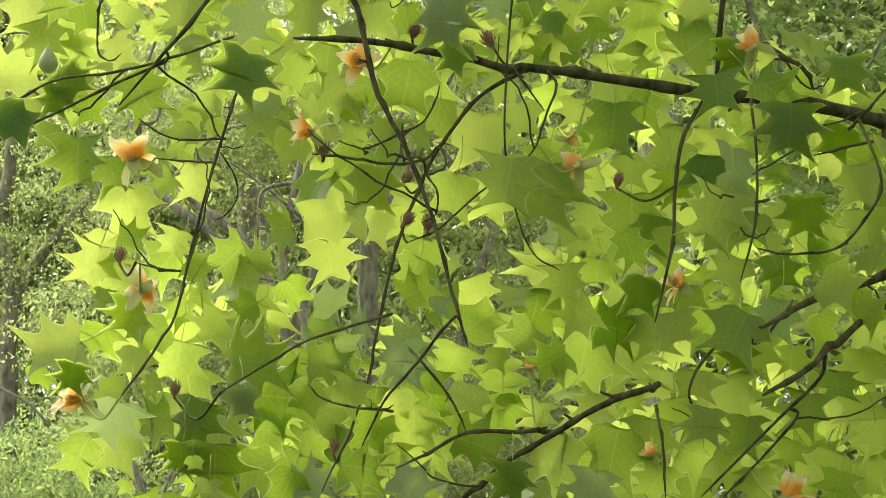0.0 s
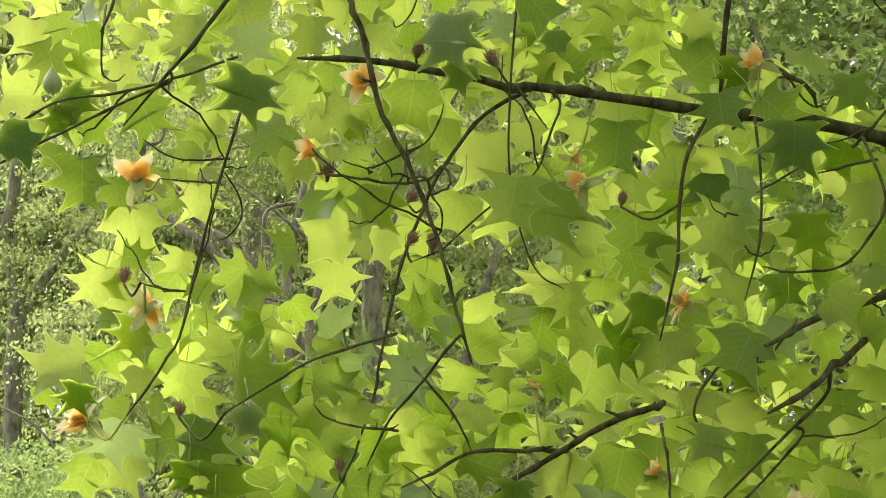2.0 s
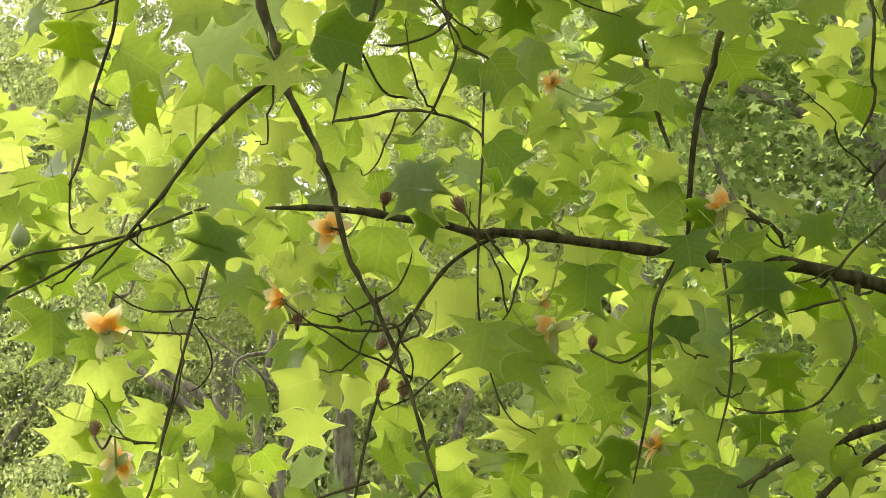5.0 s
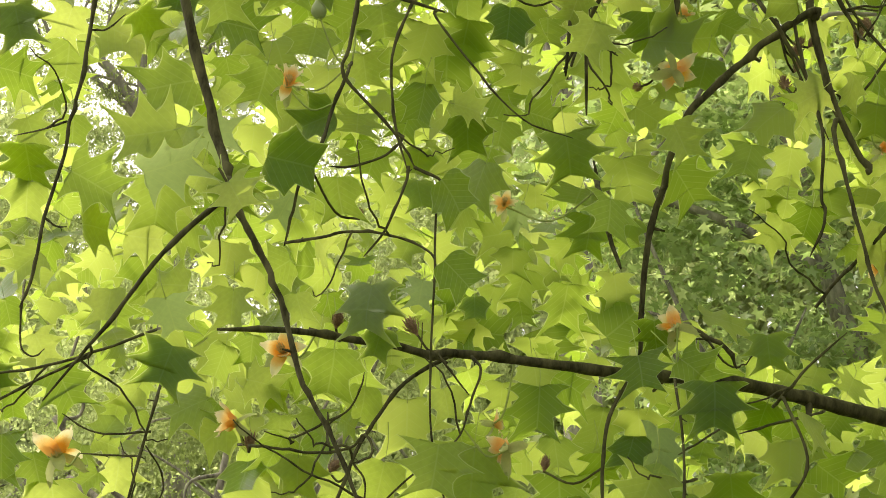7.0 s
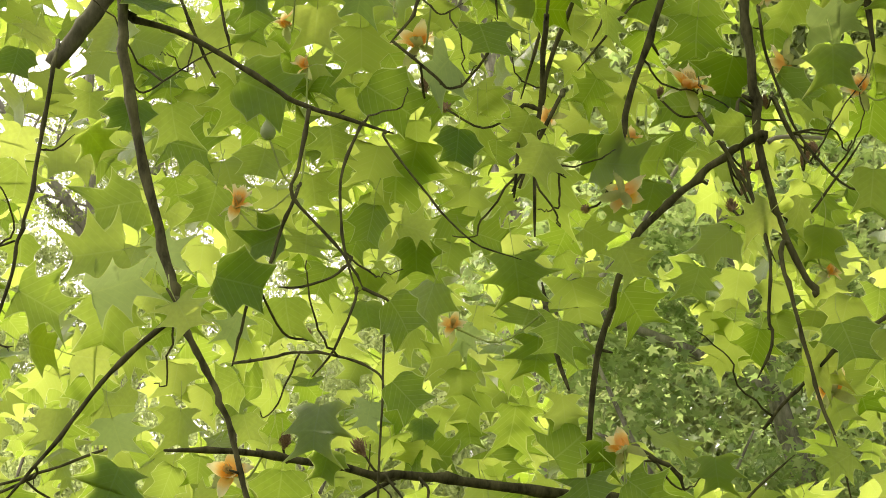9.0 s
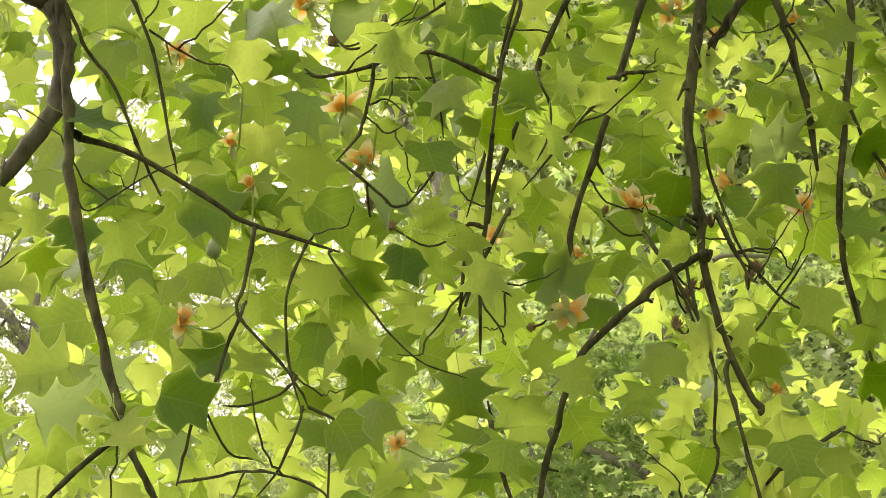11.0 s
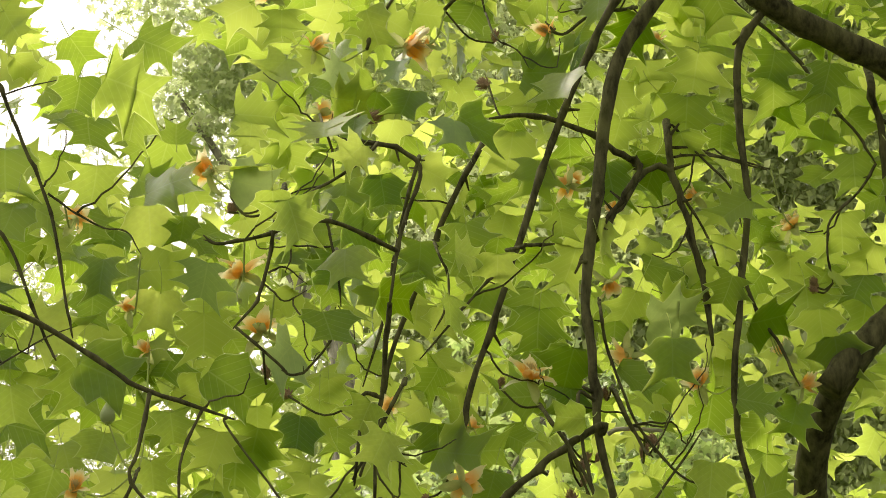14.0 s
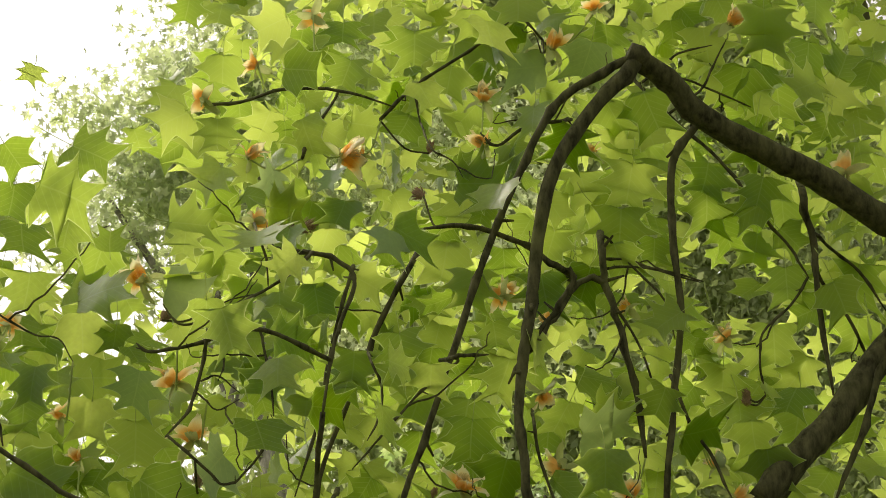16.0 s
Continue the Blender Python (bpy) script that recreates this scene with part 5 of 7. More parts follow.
leaves([(0.81, 5.33, 4.318, 0.083, 166, 19, -19, 0), (0.80, 5.52, 4.415, 0.085, 109, -15, -6, 0), (1.16, 5.39, 4.633, 0.087, 136, -24, -6, 0), (1.26, 5.57, 4.681, 0.101, 90, -48, 14, 0), (1.24, 5.54, 4.543, 0.076, 190, 29, -8, 1), (1.27, 5.45, 4.491, 0.063, 220, 23, -14, 0), (1.10, 4.79, 3.667, 0.104, 180, 3, 0, 1), (1.62, 5.47, 4.612, 0.099, 162, -24, 6, 0), (1.60, 5.66, 4.341, 0.102, 90, 80, -5, 0), (1.68, 5.62, 4.228, 0.111, 215, 10, 7, 0), (1.52, 5.73, 4.137, 0.089, 174, 3, 17, 0), (1.60, 5.47, 3.960, 0.089, 161, 6, -18, 0)])
leaves([(1.21, 5.41, 3.849, 0.084, 204, -27, 27, 0), (1.50, 5.61, 3.929, 0.087, 194, 29, -9, 0), (1.21, 5.46, 4.247, 0.063, 213, -1, -2, 0), (1.36, 5.51, 4.333, 0.085, 185, 2, -3, 0), (1.40, 5.44, 4.236, 0.084, 175, -18, -9, 0), (1.42, 5.68, 4.645, 0.078, 255, 9, -1, 0), (1.33, 5.55, 4.433, 0.076, 262, -1, 5, 0), (1.59, 5.73, 4.754, 0.078, 196, 0, 38, 0), (1.77, 5.68, 4.779, 0.088, 154, -20, 33, 0), (1.69, 5.61, 4.754, 0.077, 173, 19, 23, 0), (1.52, 5.52, 4.320, 0.076, 146, -28, 2, 0), (1.60, 5.53, 4.344, 0.076, 181, -14, -7, 0)])
leaves([(1.37, 5.47, 4.421, 0.085, 159, 31, -35, 0), (1.47, 5.52, 4.477, 0.064, 181, 10, -17, 0), (1.33, 5.41, 4.158, 0.084, 180, 14, 2, 0), (0.48, 5.50, 4.836, 0.085, 148, 35, 5, 0), (0.51, 5.59, 5.327, 0.077, 202, 0, 33, 0), (0.57, 5.45, 4.960, 0.074, 124, 0, -12, 0), (0.82, 5.36, 5.018, 0.062, 90, 32, 11, 1), (1.03, 5.33, 5.057, 0.096, 90, 72, 19, 1), (0.91, 5.51, 5.273, 0.075, 108, -2, 34, 0), (0.74, 5.49, 5.234, 0.089, 173, 11, 29, 0), (0.64, 5.55, 4.954, 0.086, 183, 10, -5, 0), (0.91, 5.51, 4.972, 0.120, 60, -84, -16, 0)])
leaves([(0.80, 5.57, 5.026, 0.086, 226, -1, -14, 0), (0.95, 5.34, 4.871, 0.083, 220, 5, -28, 0), (0.79, 5.53, 4.797, 0.120, 90, 87, -7, 1), (0.76, 5.52, 4.861, 0.090, 90, -78, 1, 0), (0.91, 5.61, 4.845, 0.102, 90, -84, 1, 1), (1.06, 5.43, 4.764, 0.108, 90, 87, 23, 1), (1.08, 5.43, 4.815, 0.098, 152, 24, 13, 0), (1.14, 5.27, 5.106, 0.082, 248, 27, -5, 0), (1.08, 5.35, 5.155, 0.084, 175, -39, -7, 0), (1.29, 5.52, 5.280, 0.064, 161, -31, 26, 0), (0.88, 5.43, 4.583, 0.084, 195, -14, -14, 0), (0.70, 5.42, 4.745, 0.053, 135, -18, 3, 0)])
leaves([(0.90, 5.20, 4.629, 0.084, 135, 15, -14, 0), (0.56, 5.31, 4.709, 0.072, 149, -28, -25, 0), (0.73, 5.72, 5.130, 0.078, 201, -20, 17, 0), (0.51, 5.32, 4.946, 0.061, 194, -5, -4, 0), (1.25, 5.72, 4.799, 0.078, 161, -39, 7, 0), (1.02, 5.37, 5.186, 0.073, 197, 2, 16, 0), (0.78, 5.53, 5.139, 0.064, 190, 14, -37, 0), (1.61, 6.07, 5.574, 0.071, 181, -11, 17, 0), (1.54, 5.51, 5.298, 0.100, 157, -40, -3, 0), (1.87, 5.43, 5.044, 0.108, 239, 24, -7, 0), (2.17, 5.67, 5.372, 0.088, 208, -10, -1, 0), (2.05, 5.43, 5.086, 0.084, 195, -20, 2, 0)])
leaves([(1.60, 5.52, 5.147, 0.085, 221, -6, 2, 0), (1.74, 5.46, 5.008, 0.084, 179, -7, 13, 0), (1.75, 5.65, 5.071, 0.102, 208, -35, -7, 0), (1.94, 5.53, 4.973, 0.090, 212, -24, 24, 0), (1.34, 5.43, 4.843, 0.098, 224, -16, -7, 0), (1.31, 5.46, 4.738, 0.088, 158, 3, 1, 0), (1.50, 5.59, 4.886, 0.076, 194, 5, -7, 0), (1.70, 5.69, 4.778, 0.088, 201, 5, -12, 0), (1.75, 5.35, 4.543, 0.087, 135, 9, 7, 0), (1.98, 5.58, 4.706, 0.090, 134, 23, 51, 0), (2.00, 5.45, 4.856, 0.074, 172, -3, 17, 0), (1.88, 5.61, 5.379, 0.076, 206, 3, 12, 0)])
leaves([(1.31, 5.58, 5.033, 0.076, 242, 15, -22, 0), (1.74, 5.62, 4.654, 0.111, 190, -5, 1, 1), (1.72, 5.64, 4.339, 0.102, 170, -5, 5, 0), (1.76, 5.37, 3.998, 0.084, 187, -22, 3, 0), (1.87, 5.40, 4.040, 0.087, 197, -15, 10, 0), (1.93, 5.47, 4.530, 0.089, 165, -28, -4, 0), (1.84, 5.60, 3.993, 0.091, 212, 14, 5, 0), (1.93, 5.51, 3.986, 0.100, 226, 35, 19, 0), (1.92, 5.46, 4.177, 0.084, 181, 3, 5, 0), (1.50, 5.70, 4.109, 0.113, 90, 81, 19, 0), (1.54, 5.59, 4.344, 0.087, 90, 75, -13, 1), (1.38, 5.46, 4.185, 0.085, 158, 1, -11, 0)])
leaves([(1.49, 5.53, 4.187, 0.076, 218, 0, 0, 0), (1.38, 5.49, 3.928, 0.089, 190, 10, 18, 0), (1.70, 5.44, 3.894, 0.084, 218, 18, 2, 0), (-0.62, 5.17, 3.753, 0.097, 100, 0, -37, 0), (-0.57, 5.15, 3.801, 0.087, 154, 10, -28, 0), (-0.58, 4.91, 3.815, 0.080, 204, 40, -19, 0), (-0.51, 5.10, 3.898, 0.073, 106, -7, -7, 0), (-0.49, 5.12, 3.716, 0.083, 110, 35, -34, 0), (-0.45, 5.08, 3.820, 0.082, 200, 23, 9, 0), (-0.61, 4.87, 3.734, 0.079, 190, 14, -9, 1), (-0.45, 5.27, 3.657, 0.075, 122, -7, -11, 0), (-0.32, 5.13, 3.800, 0.073, 167, 23, -9, 0)])
leaves([(-0.25, 5.19, 3.758, 0.074, 202, -22, 4, 0), (-0.23, 4.34, 2.998, 0.078, 150, 17, 8, 0), (-0.04, 5.19, 3.840, 0.146, 100, -27, 2, 0), (0.40, 5.21, 3.783, 0.084, 150, 14, -2, 0), (0.65, 5.50, 4.377, 0.089, 190, -6, -6, 1), (0.72, 5.38, 4.255, 0.087, 90, 79, 27, 1), (0.40, 5.35, 4.177, 0.087, 100, 50, 4, 1), (0.51, 5.22, 3.998, 0.084, 190, 27, -7, 1), (0.82, 5.46, 4.391, 0.089, 120, -27, 7, 1), (0.59, 4.97, 2.875, 0.077, 190, -23, 32, 1), (0.83, 5.03, 2.855, 0.082, 180, 5, 11, 1), (0.84, 5.24, 2.758, 0.085, 200, -26, -6, 1)])
leaves([(0.53, 5.00, 2.645, 0.082, 190, 20, 20, 1), (0.76, 5.20, 2.590, 0.094, 180, -13, 7, 1), (0.70, 5.17, 2.465, 0.081, 160, 1, -7, 1), (1.07, 5.34, 5.113, 0.086, 190, -29, -25, 1), (1.25, 5.51, 5.225, 0.089, 200, 1, 18, 1), (1.03, 5.52, 5.106, 0.085, 180, -6, 12, 1), (1.16, 5.41, 4.958, 0.084, 90, -75, 7, 1)])
leaves([(-0.23, 5.20, 2.054, 0.063, 208, -50, 3, 0), (-0.34, 5.22, 2.088, 0.073, 213, 6, -8, 0), (-0.19, 5.28, 2.140, 0.091, 162, 8, -38, 0), (-0.25, 5.10, 2.150, 0.067, 180, -3, -12, 0), (-0.06, 5.16, 2.098, 0.091, 176, 4, -9, 0), (-0.22, 5.12, 2.218, 0.092, 231, 41, 4, 0), (-0.33, 5.07, 2.172, 0.079, 204, 2, -36, 0), (-0.03, 5.34, 2.311, 0.074, 198, 5, -26, 0), (-0.79, 4.85, 2.885, 0.087, 162, 2, 14, 0), (-0.76, 5.06, 2.873, 0.077, 218, -39, 23, 0), (-0.85, 5.23, 2.940, 0.080, 196, -23, -7, 0), (-0.84, 4.98, 2.768, 0.086, 209, -42, 32, 0)])
leaves([(-0.73, 4.85, 2.726, 0.056, 218, -27, -35, 0), (-0.53, 5.08, 2.947, 0.089, 156, 28, -3, 0), (-0.61, 5.16, 2.693, 0.074, 198, 10, 9, 0), (-0.50, 4.90, 2.738, 0.057, 201, -39, -6, 0), (-0.47, 4.87, 2.750, 0.062, 221, -25, 1, 0), (-0.31, 4.80, 2.697, 0.061, 220, -9, 21, 0), (-0.27, 4.99, 2.698, 0.069, 233, -11, -14, 0), (-0.37, 5.11, 2.830, 0.084, 212, -25, -7, 0), (-0.31, 5.14, 3.042, 0.059, 240, 3, -17, 0), (-0.23, 5.12, 3.052, 0.088, 189, -27, -6, 0), (-0.32, 5.16, 2.914, 0.092, 139, 10, 24, 0), (-0.16, 4.97, 2.807, 0.082, 243, -6, -46, 0)])
leaves([(-0.27, 5.08, 2.785, 0.068, 267, 25, 16, 0), (-0.24, 5.24, 2.699, 0.096, 155, -35, -22, 0), (-0.19, 4.94, 2.645, 0.095, 199, -19, -33, 0), (-0.11, 4.98, 2.821, 0.093, 190, 2, 22, 0), (-0.16, 5.03, 3.021, 0.092, 185, -20, 51, 0), (-0.01, 5.37, 3.006, 0.075, 196, -40, -51, 0), (-0.11, 5.25, 2.987, 0.064, 209, -2, 3, 0), (-0.22, 5.26, 2.636, 0.099, 237, -25, 20, 0), (-0.07, 5.21, 2.584, 0.089, 190, -22, -7, 0), (-0.10, 5.00, 2.661, 0.092, 189, 1, 39, 0), (-0.01, 5.02, 2.760, 0.089, 201, -30, 24, 0), (-0.56, 4.97, 2.444, 0.090, 220, 9, -32, 0)])
leaves([(-0.38, 5.01, 2.380, 0.092, 197, 25, -14, 0), (-0.42, 4.90, 2.445, 0.090, 227, 16, -26, 0), (-0.39, 4.86, 2.279, 0.081, 188, 14, 23, 0), (-0.54, 5.10, 2.370, 0.067, 149, -1, -30, 0), (-0.63, 4.91, 2.411, 0.090, 205, -21, -4, 0), (-0.62, 4.91, 2.266, 0.086, 215, 4, -23, 0), (-0.78, 4.85, 2.209, 0.065, 154, -28, 55, 0), (-0.76, 5.02, 2.293, 0.062, 151, -57, -17, 0), (-0.55, 5.14, 2.334, 0.095, 209, -19, -30, 0), (-0.52, 5.22, 2.414, 0.059, 201, -28, -19, 0), (-0.44, 5.24, 2.410, 0.096, 206, -32, -3, 0), (-0.51, 5.06, 2.217, 0.089, 210, -14, -14, 0)])
leaves([(-0.37, 5.22, 2.379, 0.071, 188, -4, -44, 0), (-0.59, 4.82, 2.300, 0.060, 199, -21, 33, 0), (-0.55, 4.99, 2.155, 0.087, 198, 31, 2, 0), (-0.45, 5.08, 2.123, 0.081, 184, 25, 22, 0), (-0.53, 5.05, 2.126, 0.077, 149, 25, -23, 0), (-0.69, 5.03, 2.098, 0.066, 264, -26, -18, 0), (-0.63, 4.95, 2.108, 0.084, 250, 3, 3, 0), (-0.44, 4.98, 1.968, 0.083, 245, 2, 36, 0), (-0.50, 4.89, 1.937, 0.085, 190, -20, 18, 0), (-0.27, 5.08, 2.112, 0.065, 196, -44, -27, 0), (-0.06, 5.03, 2.439, 0.081, 207, 18, -18, 0), (-0.07, 5.21, 2.218, 0.095, 153, -2, 8, 0)])
leaves([(-0.10, 5.07, 2.247, 0.072, 225, -6, 8, 0), (-0.15, 4.98, 2.155, 0.060, 203, -45, -21, 0), (-0.15, 5.11, 2.088, 0.062, 191, -6, -22, 0), (-0.32, 5.31, 2.128, 0.083, 179, 15, -28, 0), (-0.33, 5.30, 1.989, 0.070, 197, 6, -22, 0), (-0.26, 5.04, 1.973, 0.097, 169, 22, -35, 0), (-0.12, 5.18, 2.050, 0.104, 203, -43, -14, 0), (-0.76, 5.03, 2.825, 0.075, 168, -3, 17, 0), (-0.05, 5.35, 2.012, 0.090, 236, -15, 15, 0), (-0.40, 5.07, 2.895, 0.075, 266, -24, -7, 0), (-0.40, 4.99, 3.017, 0.082, 279, -8, 1, 0), (-0.64, 4.80, 2.170, 0.059, 274, 13, 6, 0)])
leaves([(-0.05, 4.92, 1.940, 0.090, 128, -21, -11, 0)])
sheen_leaves([(0.11, 4.88, 2.953, 0.064, 193, 0, -9, 0), (0.60, 5.07, 2.667, 0.097, 189, 17, -35, 0), (0.59, 5.14, 2.603, 0.126, 197, -13, -30, 0), (0.67, 4.94, 2.329, 0.086, 186, -2, -24, 0), (0.23, 4.93, 2.180, 0.064, 176, -73, -44, 0), (0.29, 4.88, 1.983, 0.093, 193, -21, 4, 0), (1.09, 5.28, 4.973, 0.113, 264, -13, -19, 0), (1.23, 5.19, 4.945, 0.112, 192, -32, -4, 0), (1.20, 5.18, 3.942, 0.144, 70, 2, 65, 0), (-0.39, 4.87, 2.918, 0.087, 167, -23, 12, 0), (-0.62, 4.65, 2.096, 0.103, 194, -32, -40, 0), (-0.19, 4.79, 2.263, 0.065, 93, -5, 45, 0)])
sheen_leaves([(-0.21, 4.72, 2.325, 0.084, 94, -22, 60, 0), (-0.08, 4.88, 2.243, 0.087, 188, -14, 12, 0), (-0.25, 4.84, 1.993, 0.079, 81, 0, -35, 0), (-0.06, 4.82, 1.991, 0.085, 119, 5, -30, 0), (0.41, 4.93, 4.426, 0.078, 203, 3, -40, 0), (0.55, 4.94, 4.439, 0.062, 198, 3, 40, 0), (0.22, 4.90, 4.122, 0.105, 102, 18, 35, 0), (0.12, 4.98, 3.927, 0.104, 187, 3, -9, 0), (0.27, 4.82, 3.673, 0.120, 236, 31, -40, 0), (-0.37, 4.59, 3.141, 0.122, 65, 12, 66, 0), (-0.16, 4.81, 3.121, 0.076, 197, -22, -45, 0), (0.32, 5.07, 3.168, 0.077, 197, -13, -55, 0)])
sheen_leaves([(-0.30, 4.85, 3.297, 0.101, 97, -15, 50, 0), (0.24, 5.13, 3.778, 0.092, 70, -22, -60, 0), (0.52, 5.36, 3.993, 0.106, 90, -80, -1, 1), (0.68, 4.93, 4.279, 0.088, 190, 23, -23, 1)])
# leaves that hang before the branches
leaves([(-0.23, 5.05, 2.467, 0.095, 175, -20, 10, 0), (-0.30, 5.00, 2.396, 0.071, 150, -30, 15, 0), (-0.05, 5.10, 2.480, 0.099, 185, -10, -15, 0), (0.02, 5.00, 2.593, 0.101, 200, -25, 10, 0), (-0.00, 5.05, 2.380, 0.112, 60, -30, -25, 0), (0.12, 5.10, 2.220, 0.096, 170, -15, 5, 0), (-0.03, 5.00, 2.154, 0.090, 190, -30, -10, 0), (-0.10, 5.15, 2.249, 0.087, 95, -20, -30, 0), (-0.28, 5.15, 2.132, 0.092, 185, -15, -10, 0), (0.07, 5.20, 2.422, 0.083, 165, -20, 10, 0), (-0.36, 5.15, 2.367, 0.087, 200, -20, -10, 0), (0.14, 5.20, 2.338, 0.093, 185, -25, 10, 0)])
# narrow, tilted pale leaves in place of whitish sky glints
sheen_leaves([(-0.22, 4.95, 2.354, 0.069, 85, 68, 10, 0), (-0.16, 4.93, 2.309, 0.078, 75, 66, -8, 0), (-0.06, 4.95, 2.286, 0.089, 60, 55, 20, 0), (-0.01, 4.93, 2.368, 0.078, 55, 62, -12, 0), (-0.27, 4.98, 2.296, 0.062, 80, 70, 0, 0), (-0.07, 4.96, 2.242, 0.095, 185, 20, 35, 0)])
hang_rng = np.random.default_rng(27)
for line in SLIM[8:]:
    for k in range(3, len(line) - 1, 6):
        x, y, z = line[k]
        if 4 < y < 5.6 and 0.02 < x / y < 0.4 and hang_rng.random() < (0.34 if k > len(line) * 0.4 else 0.16):
            m = turn(hang_rng.normal(185, 38), hang_rng.normal(0, 22), hang_rng.normal(0, 24)) * hang_rng.uniform(0.07, 0.115)
            PLACED.append((int(hang_rng.integers(20)), m, line[k] + np.array([hang_rng.normal(0, 0.012), -hang_rng.uniform(0.02, 0.07), 0.03])))
PLACED.sort(key=lambda q: q[2][1])
OWN = PLACED[:260]
MASS = [(k, m, p - HOME) for k, m, p in PLACED[260:] + SHADE_COPIES]
for k, m, p in OWN:
    leaf = new("leaf", LEAF_MESHES[k])
    leaf.parent = tulip_tree
    leaf.matrix_basis = Matrix.Translation(Vector(p - HOME)) @ Matrix(m.tolist()).to_4x4()

for k, m, p in PALE:
    leaf = tagged(new("leaf", PALE_MESHES[k]), "leaf coloured pale grey-green for the sheen of the sky")
    leaf.parent = tulip_tree
    leaf.matrix_basis = Matrix.Translation(Vector(p - HOME)) @ Matrix(m.tolist()).to_4x4()

# the leaves behind them, thinner where the wood shows through; slopes to the side and upwards from the standpoint
GAPS = [(-0.182, 0.135, 0.029, 0.067), (-0.168, 0.096, 0.025, 0.025), (-0.165, 0.167, 0.013, 0.016), (-0.092, 0.188, 0.018, 0.011), (-0.062, 0.144, 0.011, 0.020), (-0.031, 0.167, 0.011, 0.012), (0.017, 0.167, 0.011, 0.022), (-0.040, 0.232, 0.009, 0.006), (-0.131, 0.266, 0.009, 0.006), (-0.070, 0.202, 0.009, 0.010), (0.150, 0.266, 0.025, 0.013), (0.148, 0.202, 0.016, 0.011), (-0.008, 0.119, 0.008, 0.008), (0.119, 0.252, 0.007, 0.006), (-0.101, 0.358, 0.019, 0.021), (-0.063, 0.396, 0.008, 0.009), (0.136, 0.296, 0.025, 0.036), (0.161, 0.275, 0.029, 0.018), (0.149, 0.350, 0.016, 0.012), (-0.012, 0.336, 0.008, 0.008)]
GAPS += [(0.101, 0.359, 0.011, 0.006), (0.023, 0.315, 0.009, 0.007), (-0.067, 0.283, 0.006, 0.006), (-0.058, 0.542, 0.016, 0.010), (0.028, 0.542, 0.013, 0.018), (0.006, 0.555, 0.007, 0.009), (-0.066, 0.424, 0.009, 0.007), (0.289, 0.530, 0.011, 0.009), (-0.008, 0.499, 0.007, 0.007), (-0.013, 0.656, 0.049, 0.074), (0.020, 0.566, 0.031, 0.029), (0.047, 0.649, 0.013, 0.020), (0.128, 0.652, 0.011, 0.013), (0.375, 0.665, 0.011, 0.011), (-0.022, 0.533, 0.013, 0.009), (-0.029, 0.591, 0.022, 0.020)]
GAPS += [(-0.090, 0.372, 0.022, 0.012), (-0.121, 0.357, 0.009, 0.011), (-0.101, 0.334, 0.011, 0.007), (-0.017, 0.330, 0.004, 0.006), (-0.070, 0.283, 0.004, 0.005), (-0.045, 0.280, 0.005, 0.003), (-0.061, 0.361, 0.004, 0.005), (-0.022, 0.370, 0.003, 0.005), (-0.038, 0.537, 0.013, 0.008), (-0.011, 0.527, 0.006, 0.011), (-0.010, 0.507, 0.006, 0.007), (-0.034, 0.512, 0.004, 0.005), (-0.061, 0.421, 0.006, 0.003), (-0.089, 0.378, 0.005, 0.012), (-0.072, 0.477, 0.007, 0.006), (0.033, 0.544, 0.009, 0.010)]
GAPS += [(0.183, 0.277, 0.034, 0.027), (0.290, 0.527, 0.016, 0.015), (0.329, 0.497, 0.009, 0.012), (0.109, 0.381, 0.009, 0.006), (0.164, 0.361, 0.016, 0.014), (0.148, 0.377, 0.007, 0.005), (0.115, 0.493, 0.009, 0.010)]


def in_gap(sx, sz):
    return any(((sx - a) / c) ** 2 + ((sz - b) / d) ** 2 < 1 for a, b, c, d in GAPS)


